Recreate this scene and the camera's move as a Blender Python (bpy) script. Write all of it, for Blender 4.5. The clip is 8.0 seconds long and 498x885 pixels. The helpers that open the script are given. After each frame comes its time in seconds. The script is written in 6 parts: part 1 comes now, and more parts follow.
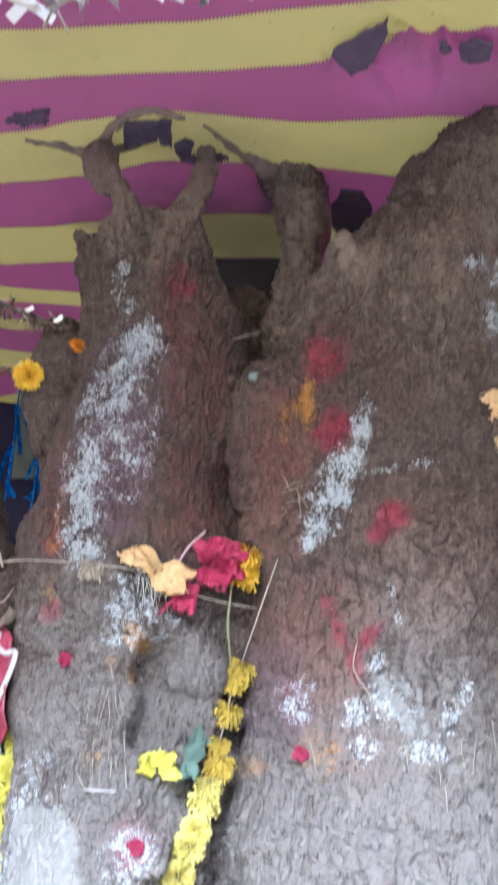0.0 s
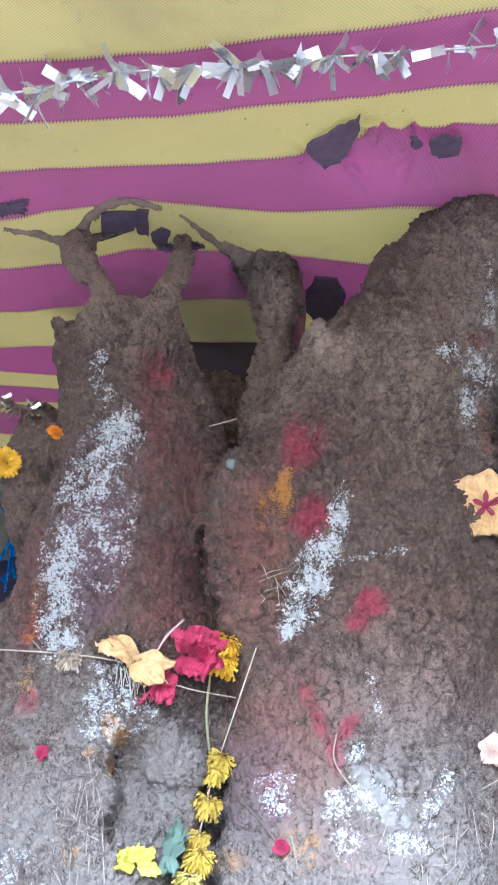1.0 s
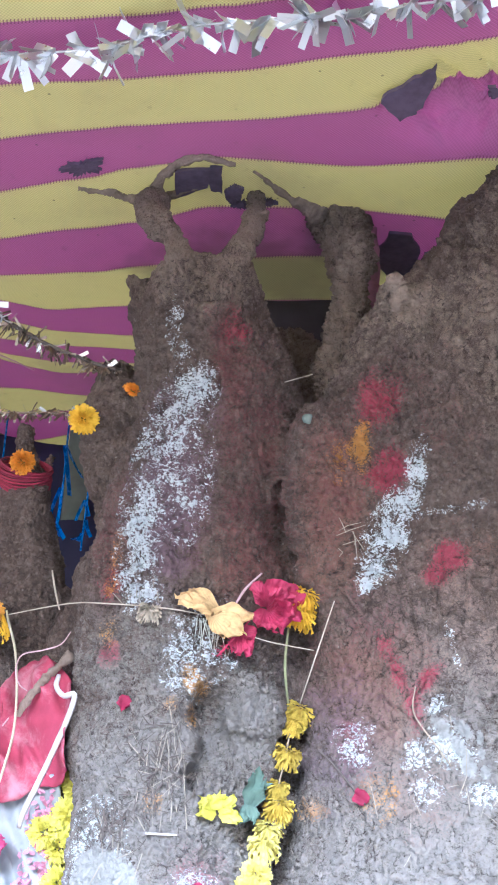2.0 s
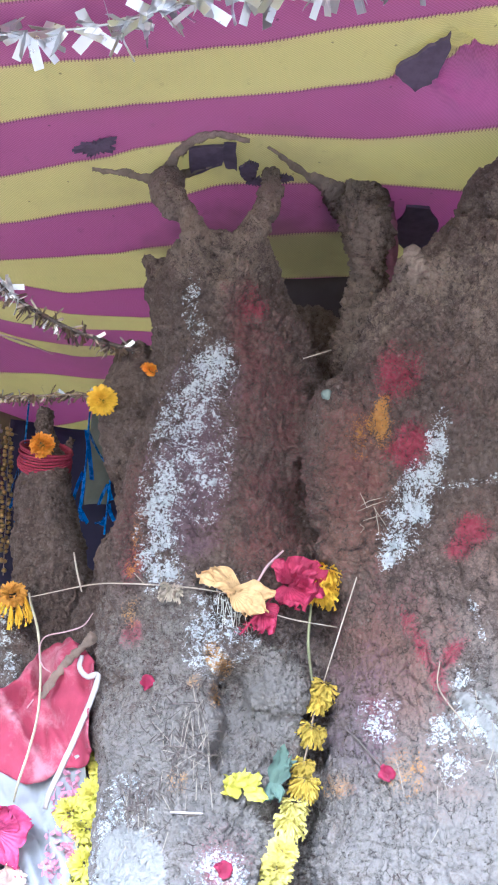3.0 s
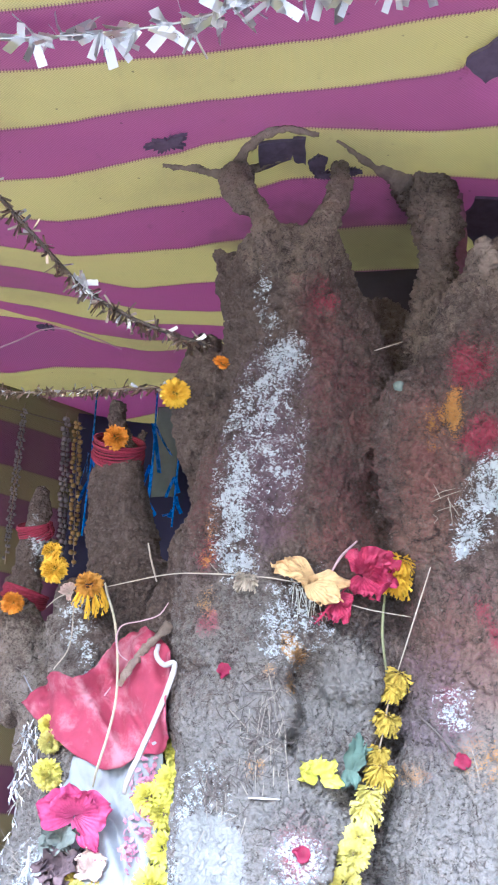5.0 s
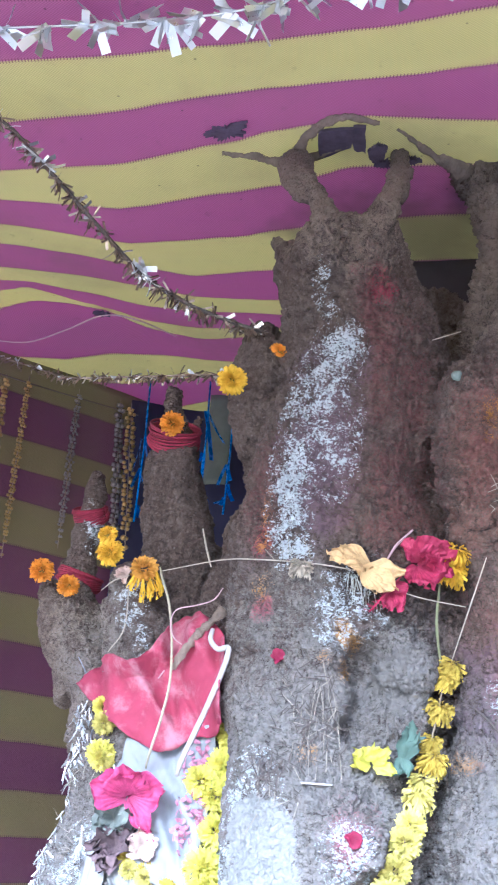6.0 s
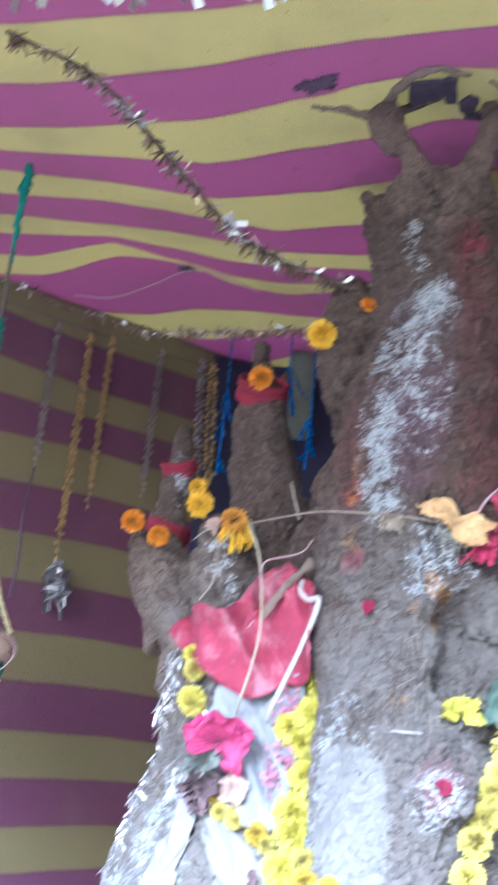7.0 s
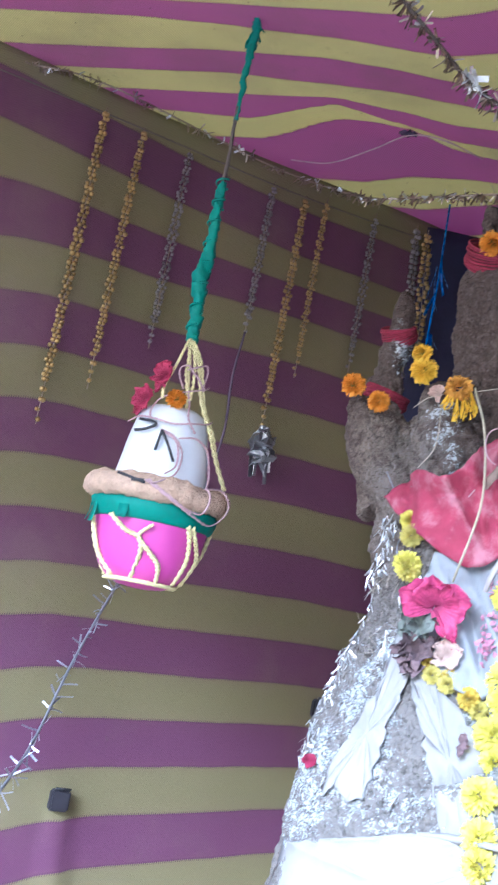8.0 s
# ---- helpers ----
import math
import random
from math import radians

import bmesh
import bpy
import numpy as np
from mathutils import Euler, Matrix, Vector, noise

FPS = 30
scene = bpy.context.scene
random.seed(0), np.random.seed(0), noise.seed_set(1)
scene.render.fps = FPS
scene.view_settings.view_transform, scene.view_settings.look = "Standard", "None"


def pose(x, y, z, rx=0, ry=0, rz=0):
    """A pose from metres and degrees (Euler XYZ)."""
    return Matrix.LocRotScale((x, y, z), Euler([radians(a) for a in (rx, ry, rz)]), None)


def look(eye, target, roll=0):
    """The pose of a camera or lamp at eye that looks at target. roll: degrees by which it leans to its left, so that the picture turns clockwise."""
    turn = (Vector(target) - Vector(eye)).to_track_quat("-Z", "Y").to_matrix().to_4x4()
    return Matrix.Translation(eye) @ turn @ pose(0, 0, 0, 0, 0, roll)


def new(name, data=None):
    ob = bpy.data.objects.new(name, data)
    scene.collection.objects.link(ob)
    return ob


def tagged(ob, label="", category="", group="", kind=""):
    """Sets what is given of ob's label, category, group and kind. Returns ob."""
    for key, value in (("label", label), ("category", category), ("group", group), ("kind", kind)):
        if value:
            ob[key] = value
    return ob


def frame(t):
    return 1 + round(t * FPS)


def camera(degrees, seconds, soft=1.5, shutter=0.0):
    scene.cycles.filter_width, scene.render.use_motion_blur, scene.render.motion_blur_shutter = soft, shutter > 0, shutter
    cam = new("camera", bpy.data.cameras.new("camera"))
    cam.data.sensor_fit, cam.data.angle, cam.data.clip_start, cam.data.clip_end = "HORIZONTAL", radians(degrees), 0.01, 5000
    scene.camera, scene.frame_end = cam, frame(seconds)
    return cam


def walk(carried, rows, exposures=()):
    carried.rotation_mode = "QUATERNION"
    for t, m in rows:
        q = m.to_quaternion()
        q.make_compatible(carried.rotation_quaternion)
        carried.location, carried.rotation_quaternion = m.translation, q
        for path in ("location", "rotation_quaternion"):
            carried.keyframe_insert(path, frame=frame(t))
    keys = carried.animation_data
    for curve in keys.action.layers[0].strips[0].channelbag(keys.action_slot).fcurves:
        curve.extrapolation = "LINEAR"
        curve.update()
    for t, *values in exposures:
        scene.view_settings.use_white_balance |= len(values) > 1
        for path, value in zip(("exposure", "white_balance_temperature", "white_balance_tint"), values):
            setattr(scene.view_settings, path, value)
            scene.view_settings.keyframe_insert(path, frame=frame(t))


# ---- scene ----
cam = camera(24.0, 8.0, soft=1.9, shutter=0.4)
PATH = [
    (0.0, (0.010, 0.005, 1.497), (0.1482, 1.8917, 2.1471), 3.16),
    (0.5, (0.017, -0.021, 1.526), (0.1465, 1.8192, 2.2977), 3.40),
    (1.0, (-0.002, -0.013, 1.517), (0.1745, 1.8267, 2.2824), 2.44),
    (1.5, (-0.005, -0.003, 1.493), (0.0929, 1.8603, 2.2126), 2.00),
    (2.0, (-0.018, -0.008, 1.498), (0.0511, 1.8619, 2.2047), 3.38),
    (3.3, (-0.006, 0.011, 1.483), (0.0158, 1.8925, 2.1609), 2.49),
    (3.5, (-0.010, 0.002, 1.478), (0.0144, 1.8807, 2.1644), 2.38),
    (4.0, (-0.007, -0.003, 1.478), (-0.0033, 1.8768, 2.1618), 2.08),
    (4.5, (-0.010, -0.004, 1.481), (-0.0420, 1.8797, 2.1511), 2.43),
    (4.7, (-0.019, -0.008, 1.482), (-0.0713, 1.8762, 2.1510), 2.97),
    (5.8, (-0.051, -0.012, 1.466), (-0.1622, 1.8754, 2.1191), 4.75),
    (6.0, (-0.049, -0.015, 1.470), (-0.1952, 1.8723, 2.1166), 5.11),
    (6.5, (-0.048, -0.023, 1.470), (-0.2123, 1.8671, 2.1036), 4.69),
    (7.0, (-0.080, -0.034, 1.454), (-0.3397, 1.8664, 2.0207), 6.51),
    (7.3, (-0.107, -0.026, 1.450), (-0.5092, 1.8867, 1.8719), 9.49),
    (7.5, (-0.116, -0.022, 1.440), (-0.5822, 1.8845, 1.8237), 9.99),
    (8.0, (-0.152, -0.020, 1.413), (-0.6893, 1.8780, 1.7431), 11.09),
]
walk(cam, [(t, look(eye, target, roll)) for t, eye, target, roll in PATH], exposures=[(0.0, 1.7, 4700, 10), (0.4, 2.03, 4560, 10), (1.1, 2.0, 4560, 10), (1.6, 1.93, 4560, 10), (4.7, 1.94, 4560, 10), (6.0, 1.92, 4400, 10), (7.0, 1.78, 4400, 10), (7.5, 1.54, 4400, 10), (8.0, 1.53, 4400, 10)])

# ---- daylight: bright overcast sky, coming in through the open front of the tent ----
world = bpy.data.worlds.new("overcast_sky")
scene.world = world
world.use_nodes = True
wn = world.node_tree
sky = wn.nodes.new("ShaderNodeTexSky")
sky.sky_type, sky.sun_disc = "NISHITA", False
sky.sun_elevation, sky.sun_rotation = radians(26), radians(193)
sky.air_density, sky.dust_density = 1.0, 3.0
wn.links.new(sky.outputs["Color"], wn.nodes["Background"].inputs["Color"])
wn.nodes["Background"].inputs["Strength"].default_value = 0.15
sun_data = bpy.data.lights.new("sun", "SUN")
sun_data.energy, sun_data.angle, sun_data.color = 3.5, radians(20), (1.0, 0.96, 0.9)
sun = new("sun", sun_data)
sun.matrix_world = look((-0.75, -3.15, 1.62), (0, 0, 0))


# ---- materials ----
def shader(name, rough=0.7, metal=0.0):
    m = bpy.data.materials.new(name)
    m.use_nodes = True
    b = m.node_tree.nodes["Principled BSDF"]
    b.inputs["Roughness"].default_value, b.inputs["Metallic"].default_value = rough, metal
    return m, m.node_tree, b


def node(nt, kind, inputs=(), **props):
    nd = nt.nodes.new("ShaderNode" + kind)
    for key, value in props.items():
        setattr(nd, key, value)
    for key, value in dict(inputs).items():
        if isinstance(value, bpy.types.NodeSocket):
            nt.links.new(value, nd.inputs[key])
        else:
            nd.inputs[key].default_value = value
    return nd


def calc(nt, op, a, b=0.0, c=0.0):
    return node(nt, "Math", {0: a, 1: b, 2: c}, operation=op).outputs[0]


def blend(nt, fac, a, b, how="MIX"):
    return node(nt, "Mix", {0: fac, 6: a, 7: b}, data_type="RGBA", blend_type=how).outputs[2]


def ramp(nt, x, lo, hi):
    return node(nt, "MapRange", {0: x, 1: lo, 2: hi}, interpolation_type="SMOOTHSTEP").outputs[0]


def grain(nt, vec, scale, detail=4.0, rough=0.6):
    return node(nt, "TexNoise", {"Vector": vec, "Scale": scale, "Detail": detail, "Roughness": rough}).outputs["Fac"]


def place(nt):
    return node(nt, "NewGeometry").outputs["Position"]


def relief(nt, b, height, strength, distance):
    nt.links.new(node(nt, "Bump", {"Height": height, "Strength": strength, "Distance": distance}).outputs[0], b.inputs["Normal"])


def plain(name, colour, rough=0.7, metal=0.0, vary=0.25, scale=40.0, bump=0.3, depth=0.002, see_through=0.0, sheen=0.0):
    """A material of one colour with mottling at two scales, fine relief, and, for petals and cloth, light that shines through."""
    m, nt, b = shader(name, rough, metal)
    where = node(nt, "TexCoord").outputs["Object"]
    mix = calc(nt, "ADD", calc(nt, "MULTIPLY", grain(nt, where, scale), 0.6), calc(nt, "MULTIPLY", grain(nt, where, scale * 0.15), 0.4))
    lo, hi = [tuple(min(1, c * k) for c in colour) + (1,) for k in (1 - vary, 1 + vary)]
    tone = blend(nt, ramp(nt, mix, 0.3, 0.7), lo, hi)
    rnd = node(nt, "ObjectInfo").outputs["Random"]
    tone = blend(nt, 0.35, tone, blend(nt, rnd, lo, hi))
    nt.links.new(tone, b.inputs["Base Color"])
    if bump:
        relief(nt, b, grain(nt, where, scale * 3), bump, depth)
    if sheen:
        b.inputs["Sheen Weight"].default_value = sheen
    if see_through:
        t = node(nt, "BsdfTranslucent", {"Color": tone})
        both = node(nt, "MixShader", {0: see_through, 1: b.outputs[0], 2: t.outputs[0]})
        nt.links.new(both.outputs[0], nt.nodes["Material Output"].inputs[0])
    return m


def striped_cloth(name, purple, yellow, through_light, mud_shade=None):
    """Woven tent cloth in purple and yellow stripes; u runs along a stripe in metres, v counts stripes."""
    m, nt, b = shader(name, 0.75)
    uv = node(nt, "UVMap").outputs[0]
    parts = node(nt, "SeparateXYZ", {0: uv})
    u, v = parts.outputs[0], parts.outputs[1]
    wob = calc(nt, "MULTIPLY", calc(nt, "SUBTRACT", grain(nt, place(nt), 9.0, 2.0), 0.5), 0.06)
    vv = calc(nt, "ADD", v, wob)
    half = calc(nt, "FRACT", calc(nt, "MULTIPLY", vv, 0.5))
    stripe = ramp(nt, calc(nt, "ABSOLUTE", calc(nt, "SUBTRACT", half, 0.5)), 0.245, 0.255)
    # overlock stitches along each seam
    seam = calc(nt, "ABSOLUTE", calc(nt, "SUBTRACT", calc(nt, "ABSOLUTE", calc(nt, "SUBTRACT", half, 0.5)), 0.25))
    tick = calc(nt, "MULTIPLY", ramp(nt, calc(nt, "PINGPONG", calc(nt, "ADD", u, calc(nt, "MULTIPLY", v, 0.006)), 0.0030), 0.0017, 0.0022), ramp(nt, seam, 0.020, 0.015))
    # coarse plain weave: threads across and along
    across = calc(nt, "SINE", calc(nt, "MULTIPLY", u, 2 * math.pi / 0.0062))
    along = calc(nt, "SINE", calc(nt, "MULTIPLY", v, 2 * math.pi / 0.040))
    weave = calc(nt, "MULTIPLY", across, along)
    tone = blend(nt, calc(nt, "MULTIPLY", tick, 0.75), blend(nt, stripe, purple, yellow), tuple(c * 0.45 for c in purple[:3]) + (1,))
    dirt = grain(nt, place(nt), 3.0, 6.0, 0.65)
    spots = ramp(nt, grain(nt, place(nt), 26.0, 5.0, 0.7), 0.60, 0.75)
    tone = blend(nt, ramp(nt, weave, -1.0, 1.0), blend(nt, 1.0, tone, (0.76, 0.76, 0.74, 1), "MULTIPLY"), tone)
    tone = blend(nt, calc(nt, "MULTIPLY", ramp(nt, dirt, 0.45, 0.75), 0.30), tone, (0.22, 0.17, 0.13, 1))
    tone = blend(nt, calc(nt, "MULTIPLY", spots, 0.25), tone, (0.12, 0.09, 0.08, 1))
    if mud_shade:
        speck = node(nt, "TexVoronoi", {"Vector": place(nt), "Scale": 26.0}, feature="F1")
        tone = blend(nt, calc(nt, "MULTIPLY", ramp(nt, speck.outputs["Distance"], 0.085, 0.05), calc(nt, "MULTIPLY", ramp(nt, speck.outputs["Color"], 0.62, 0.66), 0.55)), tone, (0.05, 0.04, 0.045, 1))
        # highlight of daylight through the bulging cloth, put into the colour as a paler patch
        lit_patch = node(nt, "VectorMath", {0: node(nt, "VectorMath", {0: place(nt), 1: (0.375, 1.70, 0.0)}, operation="SUBTRACT").outputs[0], 1: (1.0, 1.25, 0.0)}, operation="MULTIPLY").outputs[0]
        thin = calc(nt, "ADD", node(nt, "VectorMath", {0: lit_patch}, operation="LENGTH").outputs["Value"], calc(nt, "MULTIPLY", calc(nt, "SUBTRACT", grain(nt, place(nt), 20.0, 4.0), 0.5), 0.10))
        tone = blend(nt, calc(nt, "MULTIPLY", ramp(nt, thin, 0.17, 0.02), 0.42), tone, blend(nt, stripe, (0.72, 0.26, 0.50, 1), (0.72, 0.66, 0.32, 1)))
        # mud stain round the mound's top, with the shade there painted in
        flat = node(nt, "VectorMath", {0: node(nt, "VectorMath", {0: place(nt), 1: mud_shade}, operation="SUBTRACT").outputs[0], 1: (1.0, 1.25, 0.0)}, operation="MULTIPLY").outputs[0]
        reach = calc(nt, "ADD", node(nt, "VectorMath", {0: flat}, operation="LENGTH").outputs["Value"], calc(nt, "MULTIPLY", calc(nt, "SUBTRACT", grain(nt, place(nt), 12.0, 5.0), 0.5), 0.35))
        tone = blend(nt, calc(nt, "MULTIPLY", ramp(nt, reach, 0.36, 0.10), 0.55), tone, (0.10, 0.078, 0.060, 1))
    nt.links.new(tone, b.inputs["Base Color"])
    height = calc(nt, "ADD", calc(nt, "MULTIPLY", weave, 0.25), calc(nt, "MULTIPLY", grain(nt, place(nt), 14.0, 4.0), 2.0))
    relief(nt, b, height, 0.35, 0.004)
    t = node(nt, "BsdfTranslucent", {"Color": tone})
    both = node(nt, "MixShader", {0: through_light, 1: b.outputs[0], 2: t.outputs[0]})
    nt.links.new(both.outputs[0], nt.nodes["Material Output"].inputs[0])
    return m


def mud_material():
    """Termite clay: clods and hairline cracks, with ash, lime and coloured powders where the mesh's attributes say they were thrown."""
    m, nt, b = shader("termite_clay", 0.95)
    p = place(nt)
    big, mid, fine = grain(nt, p, 5.0, 5.0), grain(nt, p, 28.0, 6.0, 0.65), grain(nt, p, 210.0, 4.0, 0.8)
    grit = node(nt, "TexVoronoi", {"Vector": p, "Scale": 230.0}, feature="F1")
    clods = node(nt, "TexVoronoi", {"Vector": p, "Scale": 75.0}, feature="F1").outputs["Distance"]
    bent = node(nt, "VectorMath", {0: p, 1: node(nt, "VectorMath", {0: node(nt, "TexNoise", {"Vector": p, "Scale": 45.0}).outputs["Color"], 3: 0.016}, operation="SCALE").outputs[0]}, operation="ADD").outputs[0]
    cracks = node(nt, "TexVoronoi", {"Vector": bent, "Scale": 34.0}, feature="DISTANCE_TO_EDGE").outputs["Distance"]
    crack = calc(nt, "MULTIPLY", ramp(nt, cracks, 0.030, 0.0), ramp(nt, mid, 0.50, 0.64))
    high = node(nt, "Attribute", attribute_name="high").outputs["Fac"]
    clod = node(nt, "Attribute", attribute_name="clod").outputs["Fac"]
    tone = blend(nt, ramp(nt, big, 0.35, 0.65), (0.083, 0.055, 0.043, 1), (0.120, 0.088, 0.070, 1))
    tone = blend(nt, calc(nt, "MULTIPLY", ramp(nt, mid, 0.40, 0.70), 0.6), tone, (0.153, 0.114, 0.091, 1))
    tone = blend(nt, calc(nt, "MULTIPLY", ramp(nt, fine, 0.53, 0.62), 0.8), tone, (0.062, 0.042, 0.034, 1))
    tone = blend(nt, calc(nt, "MULTIPLY", ramp(nt, grit.outputs["Color"], 0.60, 0.9), 0.62), tone, (0.178, 0.139, 0.113, 1))
    tone = blend(nt, calc(nt, "MULTIPLY", ramp(nt, fine, 0.47, 0.33), 0.6), tone, (0.168, 0.129, 0.108, 1))
    tone = blend(nt, calc(nt, "MULTIPLY", ramp(nt, clod, 0.55, 1.0), 0.32), tone, (0.168, 0.126, 0.101, 1))
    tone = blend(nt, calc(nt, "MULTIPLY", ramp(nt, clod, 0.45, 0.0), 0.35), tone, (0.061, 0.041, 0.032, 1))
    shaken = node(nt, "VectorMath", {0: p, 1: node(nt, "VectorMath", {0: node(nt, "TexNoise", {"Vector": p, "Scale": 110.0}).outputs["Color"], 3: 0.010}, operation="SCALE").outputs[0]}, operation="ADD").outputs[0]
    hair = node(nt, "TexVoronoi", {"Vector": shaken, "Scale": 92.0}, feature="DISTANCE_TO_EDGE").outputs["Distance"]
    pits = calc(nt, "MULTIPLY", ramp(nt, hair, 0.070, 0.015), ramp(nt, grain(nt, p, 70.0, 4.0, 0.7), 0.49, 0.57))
    # shade inside pits and cracks goes into the colour too, besides their bump
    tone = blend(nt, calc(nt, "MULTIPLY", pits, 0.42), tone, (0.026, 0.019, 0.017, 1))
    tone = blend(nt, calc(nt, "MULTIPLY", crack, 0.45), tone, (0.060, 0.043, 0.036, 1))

    fleck = node(nt, "TexVoronoi", {"Vector": p, "Scale": 120.0}, feature="F1")
    chosen = calc(nt, "MULTIPLY", ramp(nt, fleck.outputs["Color"], 0.80, 0.86), ramp(nt, fleck.outputs["Distance"], 0.30, 0.16))
    tone = blend(nt, calc(nt, "MULTIPLY", chosen, 0.55), tone, (0.257, 0.223, 0.197, 1))
    flat_p = node(nt, "VectorMath", {0: p, 1: (1.0, 1.0, 1.25)}, operation="MULTIPLY").outputs[0]
    flake = grain(nt, flat_p, 300.0, 4.0, 0.8)
    clump = grain(nt, flat_p, 190.0, 5.0, 0.82)

    def powder(tone, name, colour, lo, hi, rag, weight=1.0, flake=flake):
        have = node(nt, "Attribute", attribute_name=name).outputs["Fac"]
        ragged = calc(nt, "ADD", calc(nt, "MULTIPLY", calc(nt, "SUBTRACT", flake, 0.5), rag * 1.3), calc(nt, "MULTIPLY", calc(nt, "SUBTRACT", mid, 0.5), rag * 0.85))
        ragged = calc(nt, "ADD", ragged, calc(nt, "MULTIPLY", calc(nt, "SUBTRACT", high, 0.48), rag * 0.16))
        ragged = calc(nt, "SUBTRACT", ragged, calc(nt, "MULTIPLY", pits, rag * 0.25))
        fac = ramp(nt, calc(nt, "ADD", have, calc(nt, "MULTIPLY", ragged, ramp(nt, have, 0.0, 0.1))), lo, hi)
        return blend(nt, calc(nt, "MULTIPLY", fac, weight), tone, colour)

    tone = powder(tone, "fresh", (0.31, 0.245, 0.19, 1), 0.0, 1.0, 1.8, 0.62)
    tone = powder(tone, "ash", (0.248, 0.232, 0.212, 1), 0.0, 1.0, 2.0, 0.84)
    tone = powder(tone, "rust", (0.252, 0.122, 0.084, 1), 0.10, 1.0, 1.6, 0.60)
    tone = powder(tone, "maroon", (0.150, 0.048, 0.050, 1), 0.2, 1.0, 2.0, 0.75)
    tone = powder(tone, "red", (0.30, 0.024, 0.062, 1), 0.15, 1.05, 1.9, 0.80)
    tone = powder(tone, "yellow", (0.55, 0.27, 0.03, 1), 0.38, 1.0, 3.4, 0.66)
    tone = powder(tone, "lilac", (0.154, 0.105, 0.133, 1), 0.15, 0.9, 2.4, 0.7)
    tone = powder(tone, "white", (0.53, 0.57, 0.59, 1), 0.62, 0.80, 4.4, 0.97, clump)
    tone = powder(tone, "lime", (0.315, 0.308, 0.290, 1), 0.25, 0.75, 1.1, 0.92)
    nt.links.new(tone, b.inputs["Base Color"])
    flake0 = grain(nt, p, 130.0, 5.0, 0.75)
    bumps = calc(nt, "ADD", calc(nt, "MULTIPLY", clods, -0.6), calc(nt, "ADD", calc(nt, "MULTIPLY", mid, 1.3), calc(nt, "MULTIPLY", flake0, 1.2)))
    bumps = calc(nt, "SUBTRACT", bumps, calc(nt, "MULTIPLY", crack, 0.6))
    bumps = calc(nt, "SUBTRACT", bumps, calc(nt, "MULTIPLY", pits, 1.2))
    relief(nt, b, bumps, 0.9, 0.0065)
    return m


def foil_material(name, colour, rough=0.22, metal=1.0):
    m, nt, b = shader(name, rough, metal)
    p = node(nt, "TexCoord").outputs["Object"]
    isle = node(nt, "NewGeometry").outputs["Random Per Island"]
    dull = tuple(c * 0.55 for c in colour) + (1,)
    nt.links.new(blend(nt, isle, dull, tuple(colour) + (1,)), b.inputs["Base Color"])
    nt.links.new(calc(nt, "ADD", calc(nt, "MULTIPLY", grain(nt, p, 60.0), 0.25), rough * 0.6), b.inputs["Roughness"])
    relief(nt, b, grain(nt, p, 90.0), 0.3, 0.003)
    return m


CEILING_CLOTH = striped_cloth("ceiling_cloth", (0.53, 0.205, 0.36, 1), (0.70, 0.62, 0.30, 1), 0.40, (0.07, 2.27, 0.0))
# the ceiling's cloth again, with the walls' shade put into its colours
SHADED_WALL_CLOTH = striped_cloth("shaded_wall_cloth", (0.148, 0.052, 0.115, 1), (0.228, 0.200, 0.096, 1), 0.05)
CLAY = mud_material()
CLAY_TUBE = plain("dry_mud_tunnel", (0.215, 0.165, 0.130), 0.95, vary=0.3, scale=60, bump=0.8, depth=0.006)
EARTH = plain("trodden_earth", (0.44, 0.37, 0.29), 0.95, vary=0.3, scale=9, bump=0.6, depth=0.02)
FABRIC_DARK = plain("dark_patch_cloth", (0.105, 0.078, 0.118), 0.85, vary=0.4, scale=50, see_through=0.1)
SILVER = foil_material("silver_foil", (0.93, 0.95, 0.97), 0.32, 0.8)
OLD_SILVER = foil_material("tarnished_foil", (0.40, 0.32, 0.25), 0.3, 0.85)
GOLD = foil_material("gold_beads", (0.50, 0.355, 0.13), 0.35, 0.7)
DULL_BEAD = foil_material("dull_grey_beads", (0.34, 0.32, 0.33), 0.4)
BLUE_FOIL = foil_material("blue_foil", (0.02, 0.27, 0.90), 0.25, 0.35)
CORD = plain("twine", (0.30, 0.24, 0.18), 0.9, scale=120)
STRAW = plain("dry_straw", (0.33, 0.29, 0.23), 0.8, scale=80)
DARK_STEM = plain("dry_stem", (0.115, 0.094, 0.082), 0.9, scale=80)


# ---- mesh tools ----
def mesh_of(name, bm, material, smooth=False):
    me = bpy.data.meshes.new(name)
    bm.normal_update()
    bm.to_mesh(me)
    bm.free()
    me.materials.append(material)
    if smooth:
        me.polygons.foreach_set("use_smooth", [True] * len(me.polygons))
    return me


def thing(name, label, category, at=(0, 0, 0), group="", kind=""):
    """An empty at a thing's base, to carry its parts."""
    ob = new(name)
    ob.empty_display_size = 0.05
    ob.location = at
    return tagged(ob, label, category, group, kind)


def part(name, bm, material, parent, label="", smooth=True, kind=""):
    """Links a bmesh, built in the parent's own space, as one mesh under it."""
    ob = new(name, mesh_of(name, bm, material, smooth))
    ob.parent = parent
    return tagged(ob, label, kind=kind)


